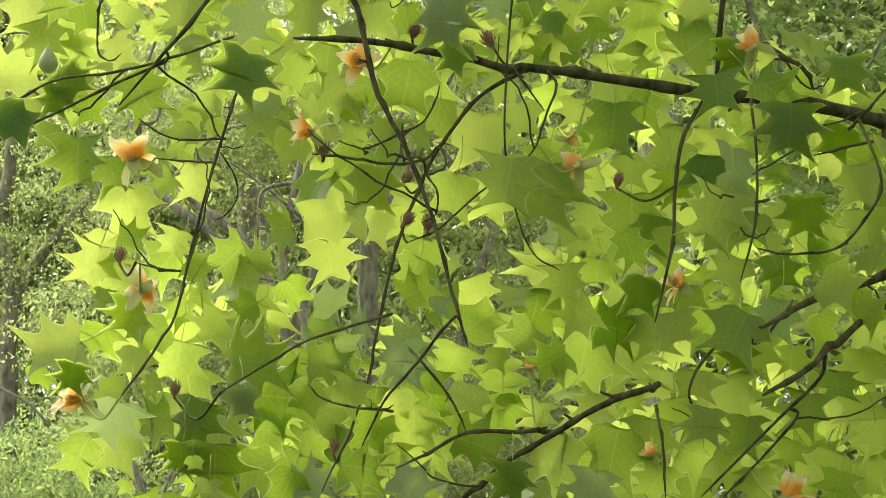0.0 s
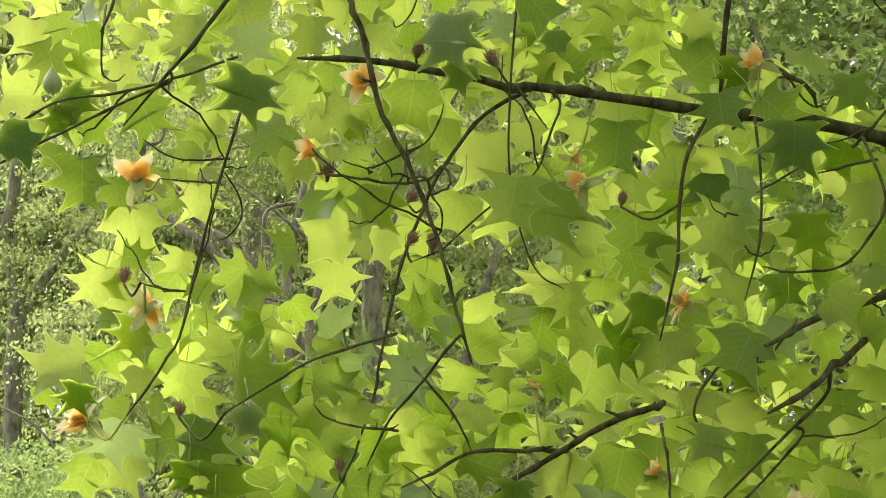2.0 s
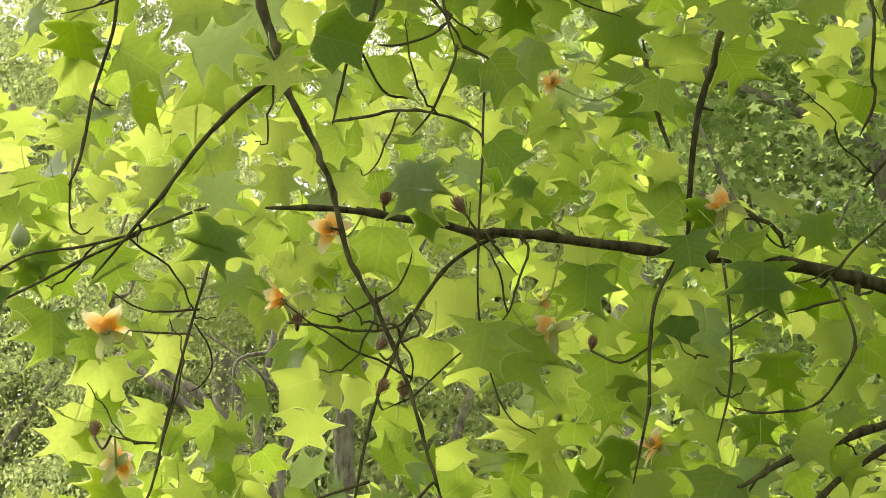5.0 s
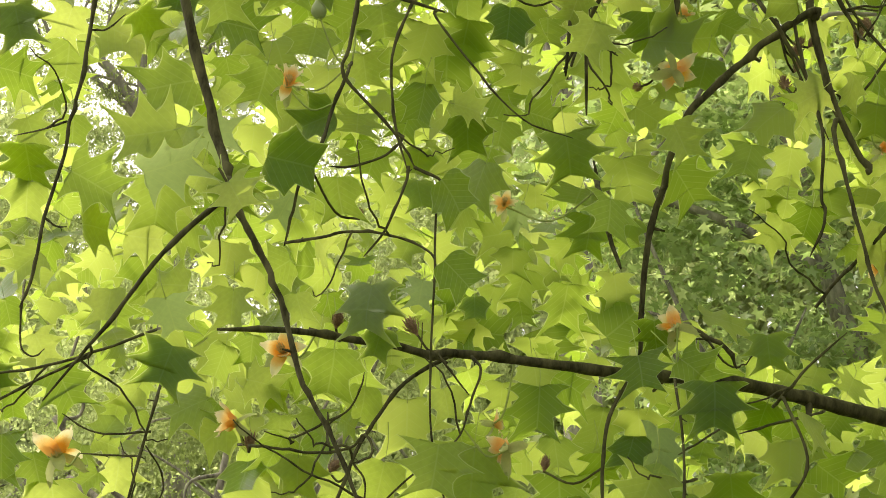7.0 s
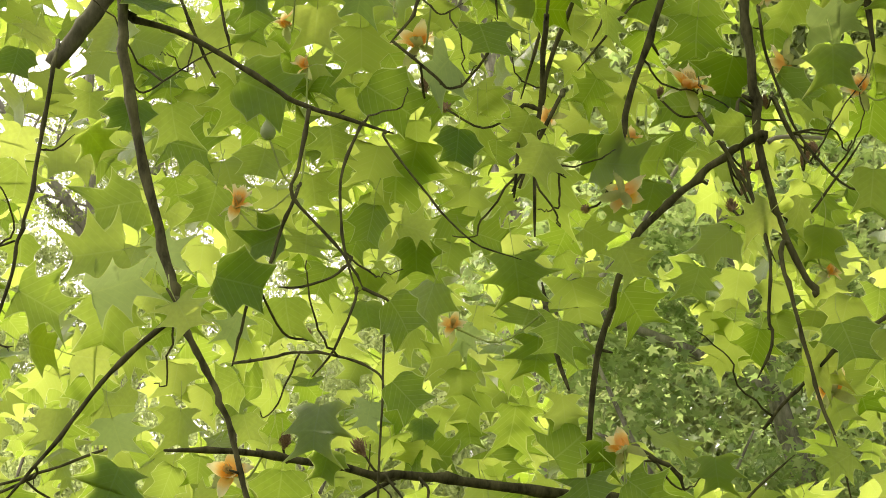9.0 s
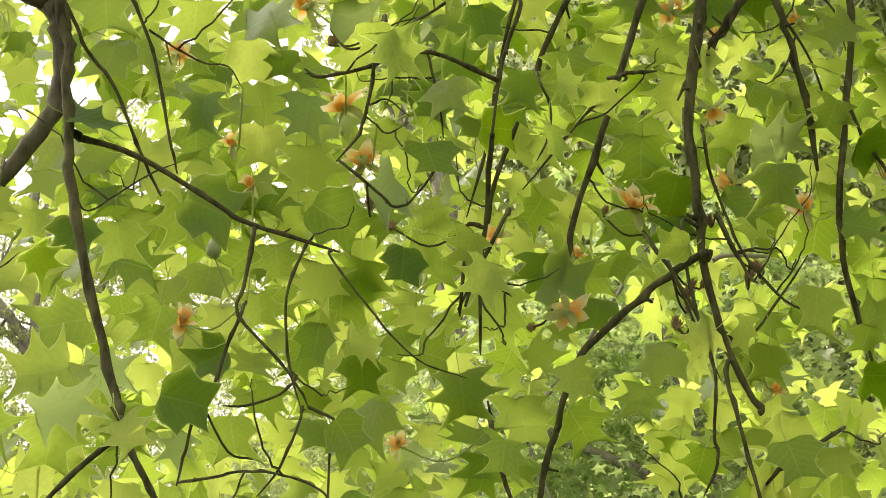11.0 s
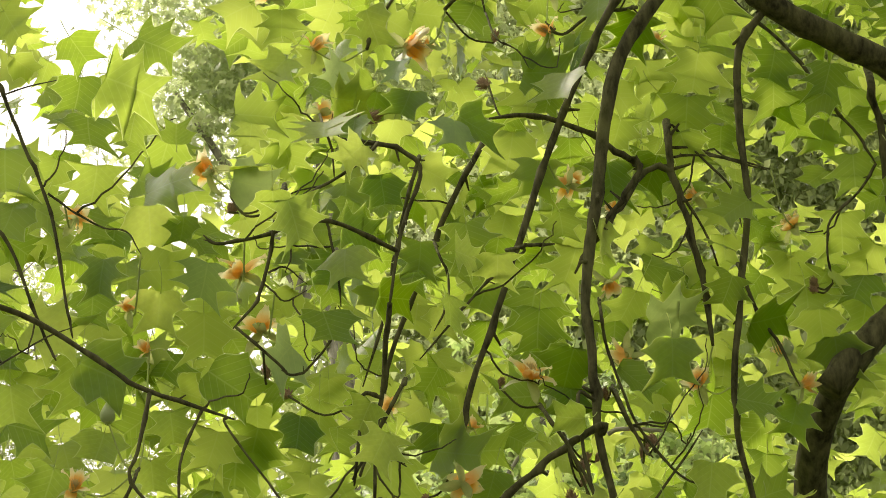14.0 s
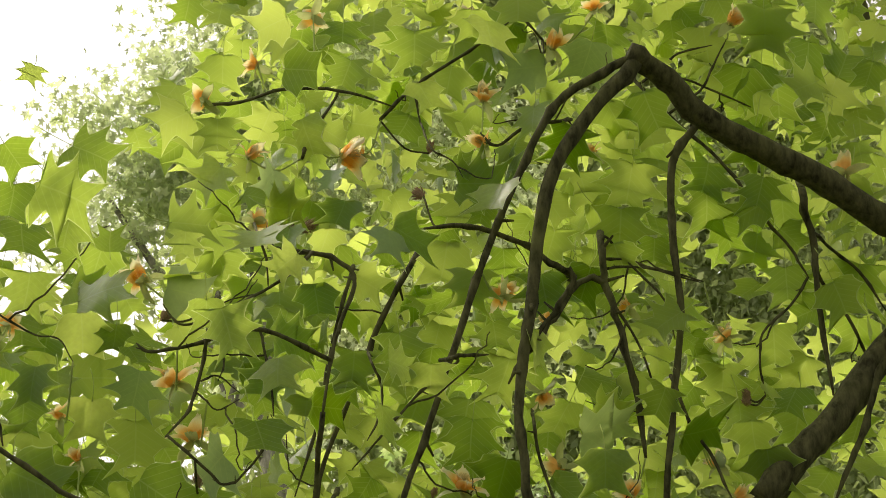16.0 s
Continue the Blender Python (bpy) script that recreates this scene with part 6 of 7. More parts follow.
fill_rng, thin_rng = np.random.default_rng(8), np.random.default_rng(80)
SUNWARD = (math.sin(sb) * math.cos(sr), math.cos(sb) * math.cos(sr), math.sin(sr))
# the rows run on unseen at the left and above, to shade the others
sx = -0.36
while sx < 0.45:
    sz = 0.04 if sx > -0.25 else 0.28
    while sz < (1.05 if sx > 0.08 else 0.75):
        low_left = sx < 0.045 and sz < 0.24
        if sx < -0.21 + 0.55 * max(0.0, sz - 0.24) and sz < 0.44:
            sz += 0.0152
            continue
        open_side = sx > 0.04 and 0.25 < sz < 0.46
        # extra layers, close behind and farthest back, added to dim the leaves in front
        deep = 0.6 if sx > 0.05 and sz < 0.2 else 0.3 if 0.04 < sx < 0.12 and 0.46 < sz < 0.6 else 0.0
        for share, near, far in ((deep, 5.3, 5.6), (0.8 if sx < 0.02 and 0.4 < sz < 0.55 else 0.0, 5.1, 5.35), ((0.2 if sx > -0.11 else 0.05) if low_left else 0.55 if open_side else 0.8, 5.35, 5.9), ((0.12 if sx > -0.11 else 0.03) if low_left else 0.7 if open_side else 0.95, 5.8, 6.9), ((0.55 if 0.24 < sz < 0.46 else 0.95) if sx > 0.08 else 0.04 if low_left else 0.95 if sz > 0.3 else 0.75, 6.8, 8.2), (0.8 if (sx > 0.06 and sz < 0.4) or (sx < 0.06 and 0.28 < sz < 0.5) else 0.0, 8.2, 10.0)):
            if fill_rng.random() > share:
                continue
            gx, gz = sx + fill_rng.uniform(-0.012, 0.012), sz + fill_rng.uniform(-0.012, 0.012)
            if in_gap(gx, gz) or ((gz < 0.34 or gx > 0.12) and noise.noise(Vector((gx * 45, gz * 45, 3.3))) > 0.24 and fill_rng.random() < (0.85 if gz < 0.24 else 0.45)):
                continue
            y = fill_rng.uniform(near, far)
            # higher up they hang flatter over the standpoint
            lean = 1.4 if gz > 0.3 else 1.0
            m = turn(fill_rng.normal(180, 45), lean * fill_rng.normal(0, 32), fill_rng.normal(0, 32)) * fill_rng.uniform(0.055, 0.11)
            k = int(fill_rng.integers(20))
            # some sunward leaves are left out, to let sun onto the lower left
            run = (y - 5.05) / SUNWARD[1]
            if y > 5.25 and -0.13 < (gx * y - run * SUNWARD[0]) / 5.05 < 0.06 and 0.04 < (gz * y - run * SUNWARD[2]) / 5.05 < 0.23 and thin_rng.random() < 0.6 or gx < -0.21 and gz > 0.4 and thin_rng.random() < 0.35:
                continue
            MASS.append((k, m, np.array([gx * y, y, 1.6 + gz * y]) - HOME))
        sz += 0.0152
    sx += 0.0152
# young leaves among the others
for k in range(420):
    gx, gz = fill_rng.uniform(-0.17, 0.4), fill_rng.uniform(0.08, 0.72)
    if (gx < -0.005 and gz < 0.27) or (gx < 0.05 and gz > 0.42) or in_gap(gx, gz):
        continue
    y = 5.0 + 1.4 * gx + fill_rng.uniform(0.0, 0.35)
    m = turn(fill_rng.normal(180, 50), fill_rng.normal(-10, 50), fill_rng.normal(0, 42)) * fill_rng.uniform(0.04, 0.085)
    MASS.append((int(fill_rng.integers(20)), m, np.array([gx * y, y, 1.6 + gz * y]) - HOME))
# unseen leaf clusters, added overhead, at the right and behind to shade the crown
for k in range(2500):
    middle, wide = ((1.7, 5.4, 7.1), (1.5, 1.9, 0.8)) if k < 420 else ((1.45, 3.7, 5.9), (1.2, 1.3, 0.6)) if k < 800 else ((3.5, 5.2, 3.6), (0.9, 1.8, 2.2)) if k < 1500 else ((1.5, 8.6, 9.6), (2.2, 1.6, 0.9))
    d = fill_rng.normal(0, 1, 3)
    d *= fill_rng.uniform(0.2, 1) / np.linalg.norm(d)
    m = turn(fill_rng.uniform(0, 360), fill_rng.normal(70, 25), fill_rng.normal(0, 25)) * fill_rng.uniform(0.09, 0.14)
    MASS.append((int(fill_rng.integers(20)), m, np.array(middle) + d * np.array(wide) - HOME))
tagged(part("foliage", scatter_mesh("foliage", ROUGH_SHAPES, MASS, LEAF_MASS), None, tulip_tree, "mass of yellow-green leaves behind, with unseen ones added for shade"), kind="stuff")

# leaf stalks
STALK = bark_material("green_stalk", (0.3, 0.4, 0.1), (0.45, 0.52, 0.18), 60.0, 0.0005)
sv, sf = [], []
for k, m, p in PLACED + PALE + [(k, m, p + HOME) for k, m, p in MASS[len(PLACED) - 260 + len(SHADE_COPIES):]]:
    if leaf_rng.random() < 0.4:
        continue
    size = np.linalg.norm(m[:, 1])
    back = -m[:, 1] / size
    length = size * leaf_rng.uniform(0.45, 0.8)
    a = p + m[:, 1] * 0.05
    b = p + back * length * 0.5 + np.array([0, 0, 0.1]) * length
    c = p + back * length * 0.8 + np.array([leaf_rng.uniform(-0.2, 0.2), leaf_rng.uniform(0, 0.3), 0.45]) * length
    v, f = tube(smooth_line([a - HOME, b - HOME, c - HOME], 2), [0.0009, 0.0009, 0.001, 0.0011, 0.0012], 3)
    o = len(sv)
    sv += v
    sf += [tuple(i + o for i in q) for q in f]
tagged(part("leaf_stalk", mesh_from("leaf_stalk", sv, sf), STALK, tulip_tree, "thin pale green leaf stalks"), kind="stuff")

# fine shoots off the branches
shoot_rng = np.random.default_rng(17)
for k in range(70):
    line = LINES[int(shoot_rng.integers(1, len(LINES)))]
    a = line[int(shoot_rng.integers(2, len(line) - 2))]
    if a[1] > 5.7:
        continue
    way = shoot_rng.normal(0, 1, 3) * np.array([1, 0.5, 0.7]) + np.array([0, -0.1, -0.35])
    way *= shoot_rng.uniform(0.05, 0.13) / np.linalg.norm(way)
    b = a + way + shoot_rng.normal(0, 0.012, 3)
    c = b + way * 0.7 + shoot_rng.normal(0, 0.025, 3) + np.array([0, 0, 0.02])
    d = c + way * 0.4 + np.array([shoot_rng.normal(0, 0.02), 0, 0.035])
    w = smooth_line([a, b, c, d], 4)
    w[1:-1] += shoot_rng.normal(0, 0.0024, w[1:-1].shape)
    v, f = tube(w - HOME, np.linspace(0.0026, 0.0012, len(w)) * shoot_rng.uniform(0.8, 1.1), 5)
    part("shoot", mesh_from("shoot", v, f), BARK, tulip_tree)

# ---- flowers and dry seed cones ----


def petal_material(name):
    """Pale yellow-green at the rim, a flame-orange band below."""
    m, t, out = material(name)
    where = t.nodes.new("ShaderNodeTexCoord")
    uv = t.nodes.new("ShaderNodeSeparateXYZ")
    t.links.new(where.outputs["UV"], uv.inputs[0])
    rough = node(t, "ShaderNodeTexNoise", Scale=14.0, Detail=3.0)
    t.links.new(where.outputs["UV"], rough.inputs["Vector"])
    add = t.nodes.new("ShaderNodeMath")
    add.operation = "MULTIPLY_ADD"
    t.links.new(rough.outputs[0], add.inputs[0])
    add.inputs[1].default_value = 0.3
    t.links.new(uv.outputs[1], add.inputs[2])
    ramp = t.nodes.new("ShaderNodeValToRGB")
    e = ramp.color_ramp.elements
    e[0].position, e[0].color = 0.2, (0.62, 0.64, 0.26, 1)
    e[1].position, e[1].color = 1.1, (0.94, 0.86, 0.55, 1)
    for at, c in ((0.34, (0.95, 0.55, 0.1, 1)), (0.58, (0.96, 0.48, 0.05, 1)), (0.74, (0.97, 0.66, 0.2, 1)), (0.9, (0.96, 0.83, 0.44, 1))):
        q = e.new(at)
        q.color = c
    t.links.new(add.outputs[0], ramp.inputs[0])
    age = t.nodes.new("ShaderNodeObjectInfo")
    pale = node(t, "ShaderNodeMapRange", From_Min=0.0, From_Max=1.0, To_Min=0.0, To_Max=0.35)
    t.links.new(age.outputs["Random"], pale.inputs["Value"])
    c = mix_colour(t, pale.outputs[0], ramp.outputs[0], (0.94, 0.86, 0.5, 1))
    skin = node(t, "ShaderNodeBsdfPrincipled", Roughness=0.5)
    back = t.nodes.new("ShaderNodeBsdfTranslucent")
    t.links.new(c, skin.inputs["Base Color"])
    t.links.new(c, back.inputs["Color"])
    both = t.nodes.new("ShaderNodeMixShader")
    both.inputs[0].default_value = 0.6
    t.links.new(skin.outputs[0], both.inputs[1])
    t.links.new(back.outputs[0], both.inputs[2])
    t.links.new(both.outputs[0], out.inputs[0])
    return m


PETAL = petal_material("petal")
SEPAL = leaf_material("sepal", (0.3, 0.36, 0.12), (0.6, 0.66, 0.25), (0.36, 0.4, 0.16), (0.68, 0.72, 0.3), 0.45, False)
STAMEN = bark_material("stamen", (0.55, 0.4, 0.12), (0.75, 0.62, 0.3), 200.0, 0.0004)
DRY = bark_material("dry_cone", (0.16, 0.1, 0.055), (0.44, 0.3, 0.18), 120.0, 0.001)


def petal_mesh(name, chance, mat, open_out):
    """A petal, 1 long, base at the origin and standing along z, bowed outwards to x, wavy, with a ragged and rolled tip."""
    verts, uvs, faces = [], [], []
    lean, phase = chance.normal(0, 0.08), chance.uniform(0, 6)
    for i in range(9):
        r = i / 8
        half = 0.3 * math.sin(math.pi * min(1, 0.2 + 0.62 * r)) * (1 if i < 8 else 0.6)
        out_x = 0.22 * math.sin(r * 2.2) + open_out * r ** 2.2 + 0.05 + 0.05 * math.sin(6 * r + phase) * r
        drop = 0.28 * open_out * max(0, r - 0.6) ** 1.3 * 2
        for j in range(7):
            w = j / 3 - 1
            ragged = chance.normal(0, 0.07) if i == 8 else chance.normal(0, 0.012)
            verts.append((out_x - 0.13 * w * w + 0.05 * r * math.sin(7 * w + phase) + chance.normal(0, 0.012), half * w + lean * r, r - drop - 0.09 * w * w * r + ragged))
            uvs.append((w, r))
    for i in range(8):
        for j in range(6):
            a = i * 7 + j
            faces.append((a, a + 1, a + 8, a + 7))
    me = mesh_from(name, verts, faces, True, uvs)
    me.materials.append(mat)
    return me


bloom_rng = np.random.default_rng(4)
PETALS = [petal_mesh("petal", bloom_rng, PETAL, o) for o in (0.1, 0.3, 0.55, 0.85, 1.1, 0.7)]
SEPALS = [petal_mesh("sepal", bloom_rng, SEPAL, 0.9)]
cv, cf = [], []
for k in range(26):
    a = k * 2.4
    r = 0.05 + 0.13 * (k / 26)
    v, f = tube(np.array([[0.04 * math.cos(a), 0.04 * math.sin(a), 0.1], [r * math.cos(a), r * math.sin(a), 0.45], [r * 1.1 * math.cos(a), r * 1.1 * math.sin(a), 0.62]]), [0.02, 0.018, 0.012], 4)
    o = len(cv)
    cv += v
    cf += [tuple(i + o for i in q) for q in f]
STAMENS = mesh_from("stamen_tuft", cv, cf)
STAMENS.materials.append(STAMEN)


def stem_to_branch(top, reach=0.3):
    """The nearest point of a branch, or a point above if none is near."""
    best, gap = top + np.array([0.02, 0.04, -0.08]), reach
    for line in LINES:
        d = np.linalg.norm(line - top, axis=1)
        i = int(d.argmin())
        if d[i] < gap:
            best, gap = line[i], d[i]
    return best


def flowers(rows):
    for x, y, z, size in rows:
        s = size * 1.0
        p = np.array([x, y, z - s * 0.4])
        flower = new("flower")
        flower.parent = tulip_tree
        flower.location = Vector(p - HOME)
        lean = Euler((radians(bloom_rng.normal(14, 42)), radians(bloom_rng.normal(0, 44)), bloom_rng.uniform(0, 6.28)))
        tagged(flower, "orange and cream cup-shaped tulip tree flower")
        flower.rotation_euler = lean
        opened = int(bloom_rng.integers(1, 4))
        for k in range(6):
            q = part("petal", PETALS[opened + int(bloom_rng.integers(0, 3))], None, flower)
            q.rotation_euler = (radians(bloom_rng.normal(0, 9)), radians(bloom_rng.normal(6, 17)), radians(60 * k + bloom_rng.normal(0, 10)))
            q.scale = (s * 0.68, s * 0.9, s * bloom_rng.uniform(0.66, 1.0))
        part("stamen_tuft", STAMENS, None, flower, "cream stamens").scale = (s, s, s)
        for k in range(3):
            q = part("sepal", SEPALS[0], None, flower, "drooping pale green sepal")
            q.rotation_euler = (0, radians(bloom_rng.uniform(60, 110)), radians(120 * k + 30))
            q.scale = (s * 0.6, s * 0.7, s * bloom_rng.uniform(0.8, 1.05))
        end = stem_to_branch(p)
        mid = (p + end) / 2 + np.array([0, 0.005, -0.25 * np.linalg.norm(end - p)])
        v, f = tube(smooth_line([p, mid, end], 4) - HOME, np.full(9, 0.0022), 5)
        part("flower_stalk", mesh_from("flower_stalk", v, f), STALK, tulip_tree)


def seed_cone_mesh(chance):
    """A dry upright cone of narrow pointed scales, 1 long."""
    verts, faces = [], []
    for k in range(34):
        a, h = k * 2.4, 0.04 + 0.012 * k
        spread = 0.38 - 0.007 * k + chance.uniform(-0.06, 0.08)
        base = np.array([0.07 * math.cos(a), 0.07 * math.sin(a), h])
        tip = np.array([spread * math.cos(a), spread * math.sin(a), h + 0.55 + chance.uniform(-0.08, 0.06)])
        side = np.array([-math.sin(a), math.cos(a), 0]) * 0.05
        rise = np.array([math.cos(a), math.sin(a), 0]) * 0.02
        o = len(verts)
        mid = (base + tip) / 2 + np.array([math.cos(a), math.sin(a), 0]) * 0.05
        verts += [base - side * 0.6, base + side * 0.6, mid + side, mid - side, tip, mid + rise]
        faces += [(o, o + 1, o + 5), (o + 1, o + 2, o + 5), (o + 2, o + 4, o + 5), (o + 4, o + 3, o + 5), (o + 3, o, o + 5)]
    v, f = tube(np.array([[0, 0, -0.02], [0, 0, 0.3], [0, 0, 0.8]]), [0.06, 0.1, 0.02], 6)
    o = len(verts)
    verts += v
    faces += [tuple(i + o for i in q) for q in f]
    me = mesh_from("seed_cone", verts, faces, False)
    me.materials.append(DRY)
    return me


CONES = [seed_cone_mesh(bloom_rng) for k in range(3)]


def seed_cones(rows):
    for x, y, z, size in rows:
        p = np.array([x, y, z - size * 0.4])
        cone = part("seed_cone", CONES[int(bloom_rng.integers(3))], None, tulip_tree, "dry brown seed cone")
        cone.location = Vector(p - HOME)
        cone.rotation_euler = (radians(bloom_rng.normal(0, 25)), radians(bloom_rng.normal(0, 30)), bloom_rng.uniform(0, 6))
        cone.scale = (size, size, size)
        end = stem_to_branch(p)
        mid = (p + end) / 2 + np.array([0, 0.005, -0.2 * np.linalg.norm(end - p)])
        v, f = tube(smooth_line([p, mid, end], 4) - HOME, np.full(9, 0.0026), 5)
        part("cone_stalk", mesh_from("cone_stalk", v, f), BARK, tulip_tree)


flowers([(-0.56, 4.60, 2.359, 0.052), (-0.66, 4.57, 2.150, 0.060), (-0.58, 4.60, 2.603, 0.064), (-0.25, 4.69, 2.675, 0.053), (-0.16, 4.72, 2.818, 0.053), (0.27, 4.83, 2.638, 0.052), (0.25, 4.94, 2.707, 0.033), (0.63, 4.92, 2.902, 0.055), (0.47, 4.88, 2.405, 0.048), (0.17, 4.92, 2.242, 0.035), (0.68, 4.94, 1.996, 0.060), (0.42, 4.98, 2.081, 0.038), (0.66, 4.98, 3.480, 0.056), (-0.15, 4.78, 3.384, 0.045), (0.29, 4.97, 3.177, 0.034), (0.53, 5.09, 3.695, 0.039), (1.09, 5.03, 3.046, 0.057), (0.99, 5.16, 3.463, 0.037), (0.24, 4.93, 3.804, 0.062), (0.83, 5.05, 3.749, 0.064)])
flowers([(0.00, 4.98, 3.772, 0.036), (1.25, 5.26, 3.824, 0.043), (-0.04, 4.99, 3.874, 0.040), (-0.16, 4.90, 3.433, 0.029), (0.13, 4.95, 4.196, 0.062), (0.20, 4.93, 3.940, 0.064), (0.38, 5.02, 4.387, 0.047), (0.42, 5.03, 4.354, 0.050), (-0.16, 4.99, 4.094, 0.034), (0.97, 5.13, 4.269, 0.048), (1.28, 5.19, 4.270, 0.044), (1.10, 5.27, 4.271, 0.038), (1.04, 5.12, 4.017, 0.048), (1.52, 5.23, 4.216, 0.052), (1.23, 5.13, 3.769, 0.051), (1.48, 5.18, 3.787, 0.047)])
flowers([(1.07, 5.11, 3.835, 0.053), (1.49, 5.31, 3.921, 0.043), (0.40, 5.08, 4.847, 0.048), (0.27, 5.04, 4.724, 0.050), (0.37, 5.05, 4.575, 0.050), (0.59, 5.09, 4.618, 0.076), (0.66, 5.22, 4.681, 0.033), (0.96, 5.19, 4.837, 0.056), (0.96, 5.17, 4.700, 0.056), (0.93, 5.20, 5.076, 0.051), (1.15, 5.24, 5.035, 0.068), (1.65, 5.33, 5.185, 0.062), (1.89, 5.28, 4.715, 0.064), (1.26, 5.34, 4.779, 0.038), (1.28, 5.26, 5.161, 0.047)])
flowers([(0.54, 5.12, 5.025, 0.051), (0.99, 5.25, 4.334, 0.043), (-0.16, 4.87, 4.036, 0.044), (0.71, 5.12, 3.650, 0.035), (1.13, 5.18, 3.354, 0.037)])
seed_cones([(0.10, 4.78, 2.861, 0.049), (-0.06, 4.74, 2.867, 0.045), (-0.60, 4.59, 2.398, 0.041), (-0.08, 4.74, 2.497, 0.043), (-0.03, 4.75, 2.488, 0.043), (-0.51, 4.74, 2.165, 0.038), (-0.21, 4.82, 2.065, 0.039), (-0.08, 4.86, 2.604, 0.037), (-0.23, 4.70, 2.618, 0.046), (0.35, 4.97, 2.616, 0.038), (1.13, 5.22, 3.653, 0.040), (0.93, 5.16, 3.494, 0.035), (0.95, 5.17, 3.571, 0.042), (0.99, 5.18, 3.595, 0.035), (-0.01, 4.90, 3.132, 0.031), (0.17, 4.95, 4.097, 0.045), (0.48, 5.04, 4.380, 0.057), (0.25, 4.92, 3.685, 0.042), (0.30, 5.04, 3.697, 0.041), (1.59, 5.33, 4.099, 0.036)])
seed_cones([(0.78, 5.15, 3.760, 0.030), (0.47, 5.05, 4.384, 0.048), (0.83, 5.26, 4.721, 0.040), (0.79, 5.12, 4.525, 0.051), (0.97, 5.18, 4.719, 0.047), (1.59, 5.33, 4.089, 0.041), (1.12, 5.10, 3.607, 0.044), (0.93, 5.15, 3.493, 0.042), (0.95, 5.16, 3.529, 0.035), (1.10, 5.20, 3.613, 0.040), (0.96, 5.17, 3.588, 0.037), (1.03, 5.20, 3.752, 0.037), (0.60, 5.08, 3.474, 0.034)])

# a bare dead twig
DEAD = bark_material("dead_wood", (0.42, 0.38, 0.33), (0.66, 0.62, 0.56), 60.0, 0.001)
v, f = tube(smooth_line([(1.056, 5.340, 3.711), (1.078, 5.340, 3.722), (1.122, 5.340, 3.724), (1.184, 5.340, 3.719)]) - HOME, np.linspace(0.0062, 0.0042, 16), 7, 0.08, knot_rng)
part("dead_twig", mesh_from("dead_twig", v, f), DEAD, tulip_tree, "bare bleached dead twig")


def bud_mesh():
    """A closed flower bud, 1 long, egg-shaped and pointed, of three lapping scales."""
    verts, faces = [], []
    for k in range(3):
        o = len(verts)
        for i in range(9):
            r = i / 8
            wide = 0.36 * math.sin(math.pi * (0.12 + 0.88 * r) ** 0.8) + 0.01
            for j in range(7):
                a = 2.094 * k + (j / 6 - 0.5) * 2.5
                lift = 1 + 0.05 * (1 - abs(j / 3 - 1))
                verts.append((wide * lift * math.cos(a), wide * lift * math.sin(a), r))
        for i in range(8):
            for j in range(6):
                q = o + i * 7 + j
                faces.append((q, q + 1, q + 8, q + 7))
    me = mesh_from("flower_bud", verts, faces)
    me.materials.append(BUD)
    return me


BUD = leaf_material("bud_scale", (0.36, 0.45, 0.2), (0.5, 0.6, 0.22), (0.42, 0.5, 0.26), (0.56, 0.66, 0.28), 0.35, False)
BUD_MESH = bud_mesh()
for x, y, z, size in [(-0.754, 4.680, 2.794, 0.050), (1.492, 5.300, 3.919, 0.040), (1.460, 5.200, 3.869, 0.036), (-0.080, 4.750, 3.523, 0.042)]:
    p = np.array([x, y, z - size * 0.5])
    bud = part("flower_bud", BUD_MESH, None, tulip_tree, "closed pale grey-green flower bud")
    bud.location = Vector(p - HOME)
    bud.rotation_euler = (radians(bloom_rng.normal(0, 12)), radians(bloom_rng.normal(0, 12)), bloom_rng.uniform(0, 6))
    bud.scale = (size, size, size)
    end = stem_to_branch(p)
    mid = (p + end) / 2 + np.array([0, 0.005, -0.2 * np.linalg.norm(end - p)])
    v, f = tube(smooth_line([p, mid, end], 4) - HOME, np.full(9, 0.0022), 5)
    part("bud_stalk", mesh_from("bud_stalk", v, f), STALK, tulip_tree)


# ---- the wood behind ----
DIAMOND = (np.array([(0, 0, 0), (0.28, 0.4, 0.06), (0, 1, -0.05), (-0.28, 0.4, 0.06)]), [(0, 1, 2), (0, 2, 3)])
LOBED = (np.array([(0, 0, 0), (0.42, -0.04, 0.03), (0.2, 0.25, 0.04), (0.66, 0.6, 0.0), (0.17, 0.6, 0.04), (0.0, 1.12, -0.08),
                   (-0.17, 0.6, 0.04), (-0.66, 0.6, 0.0), (-0.2, 0.25, 0.04), (-0.42, -0.04, 0.03), (0, 0.42, 0.0)]),
         [(10, i, (i + 1) % 10) for i in range(10)])


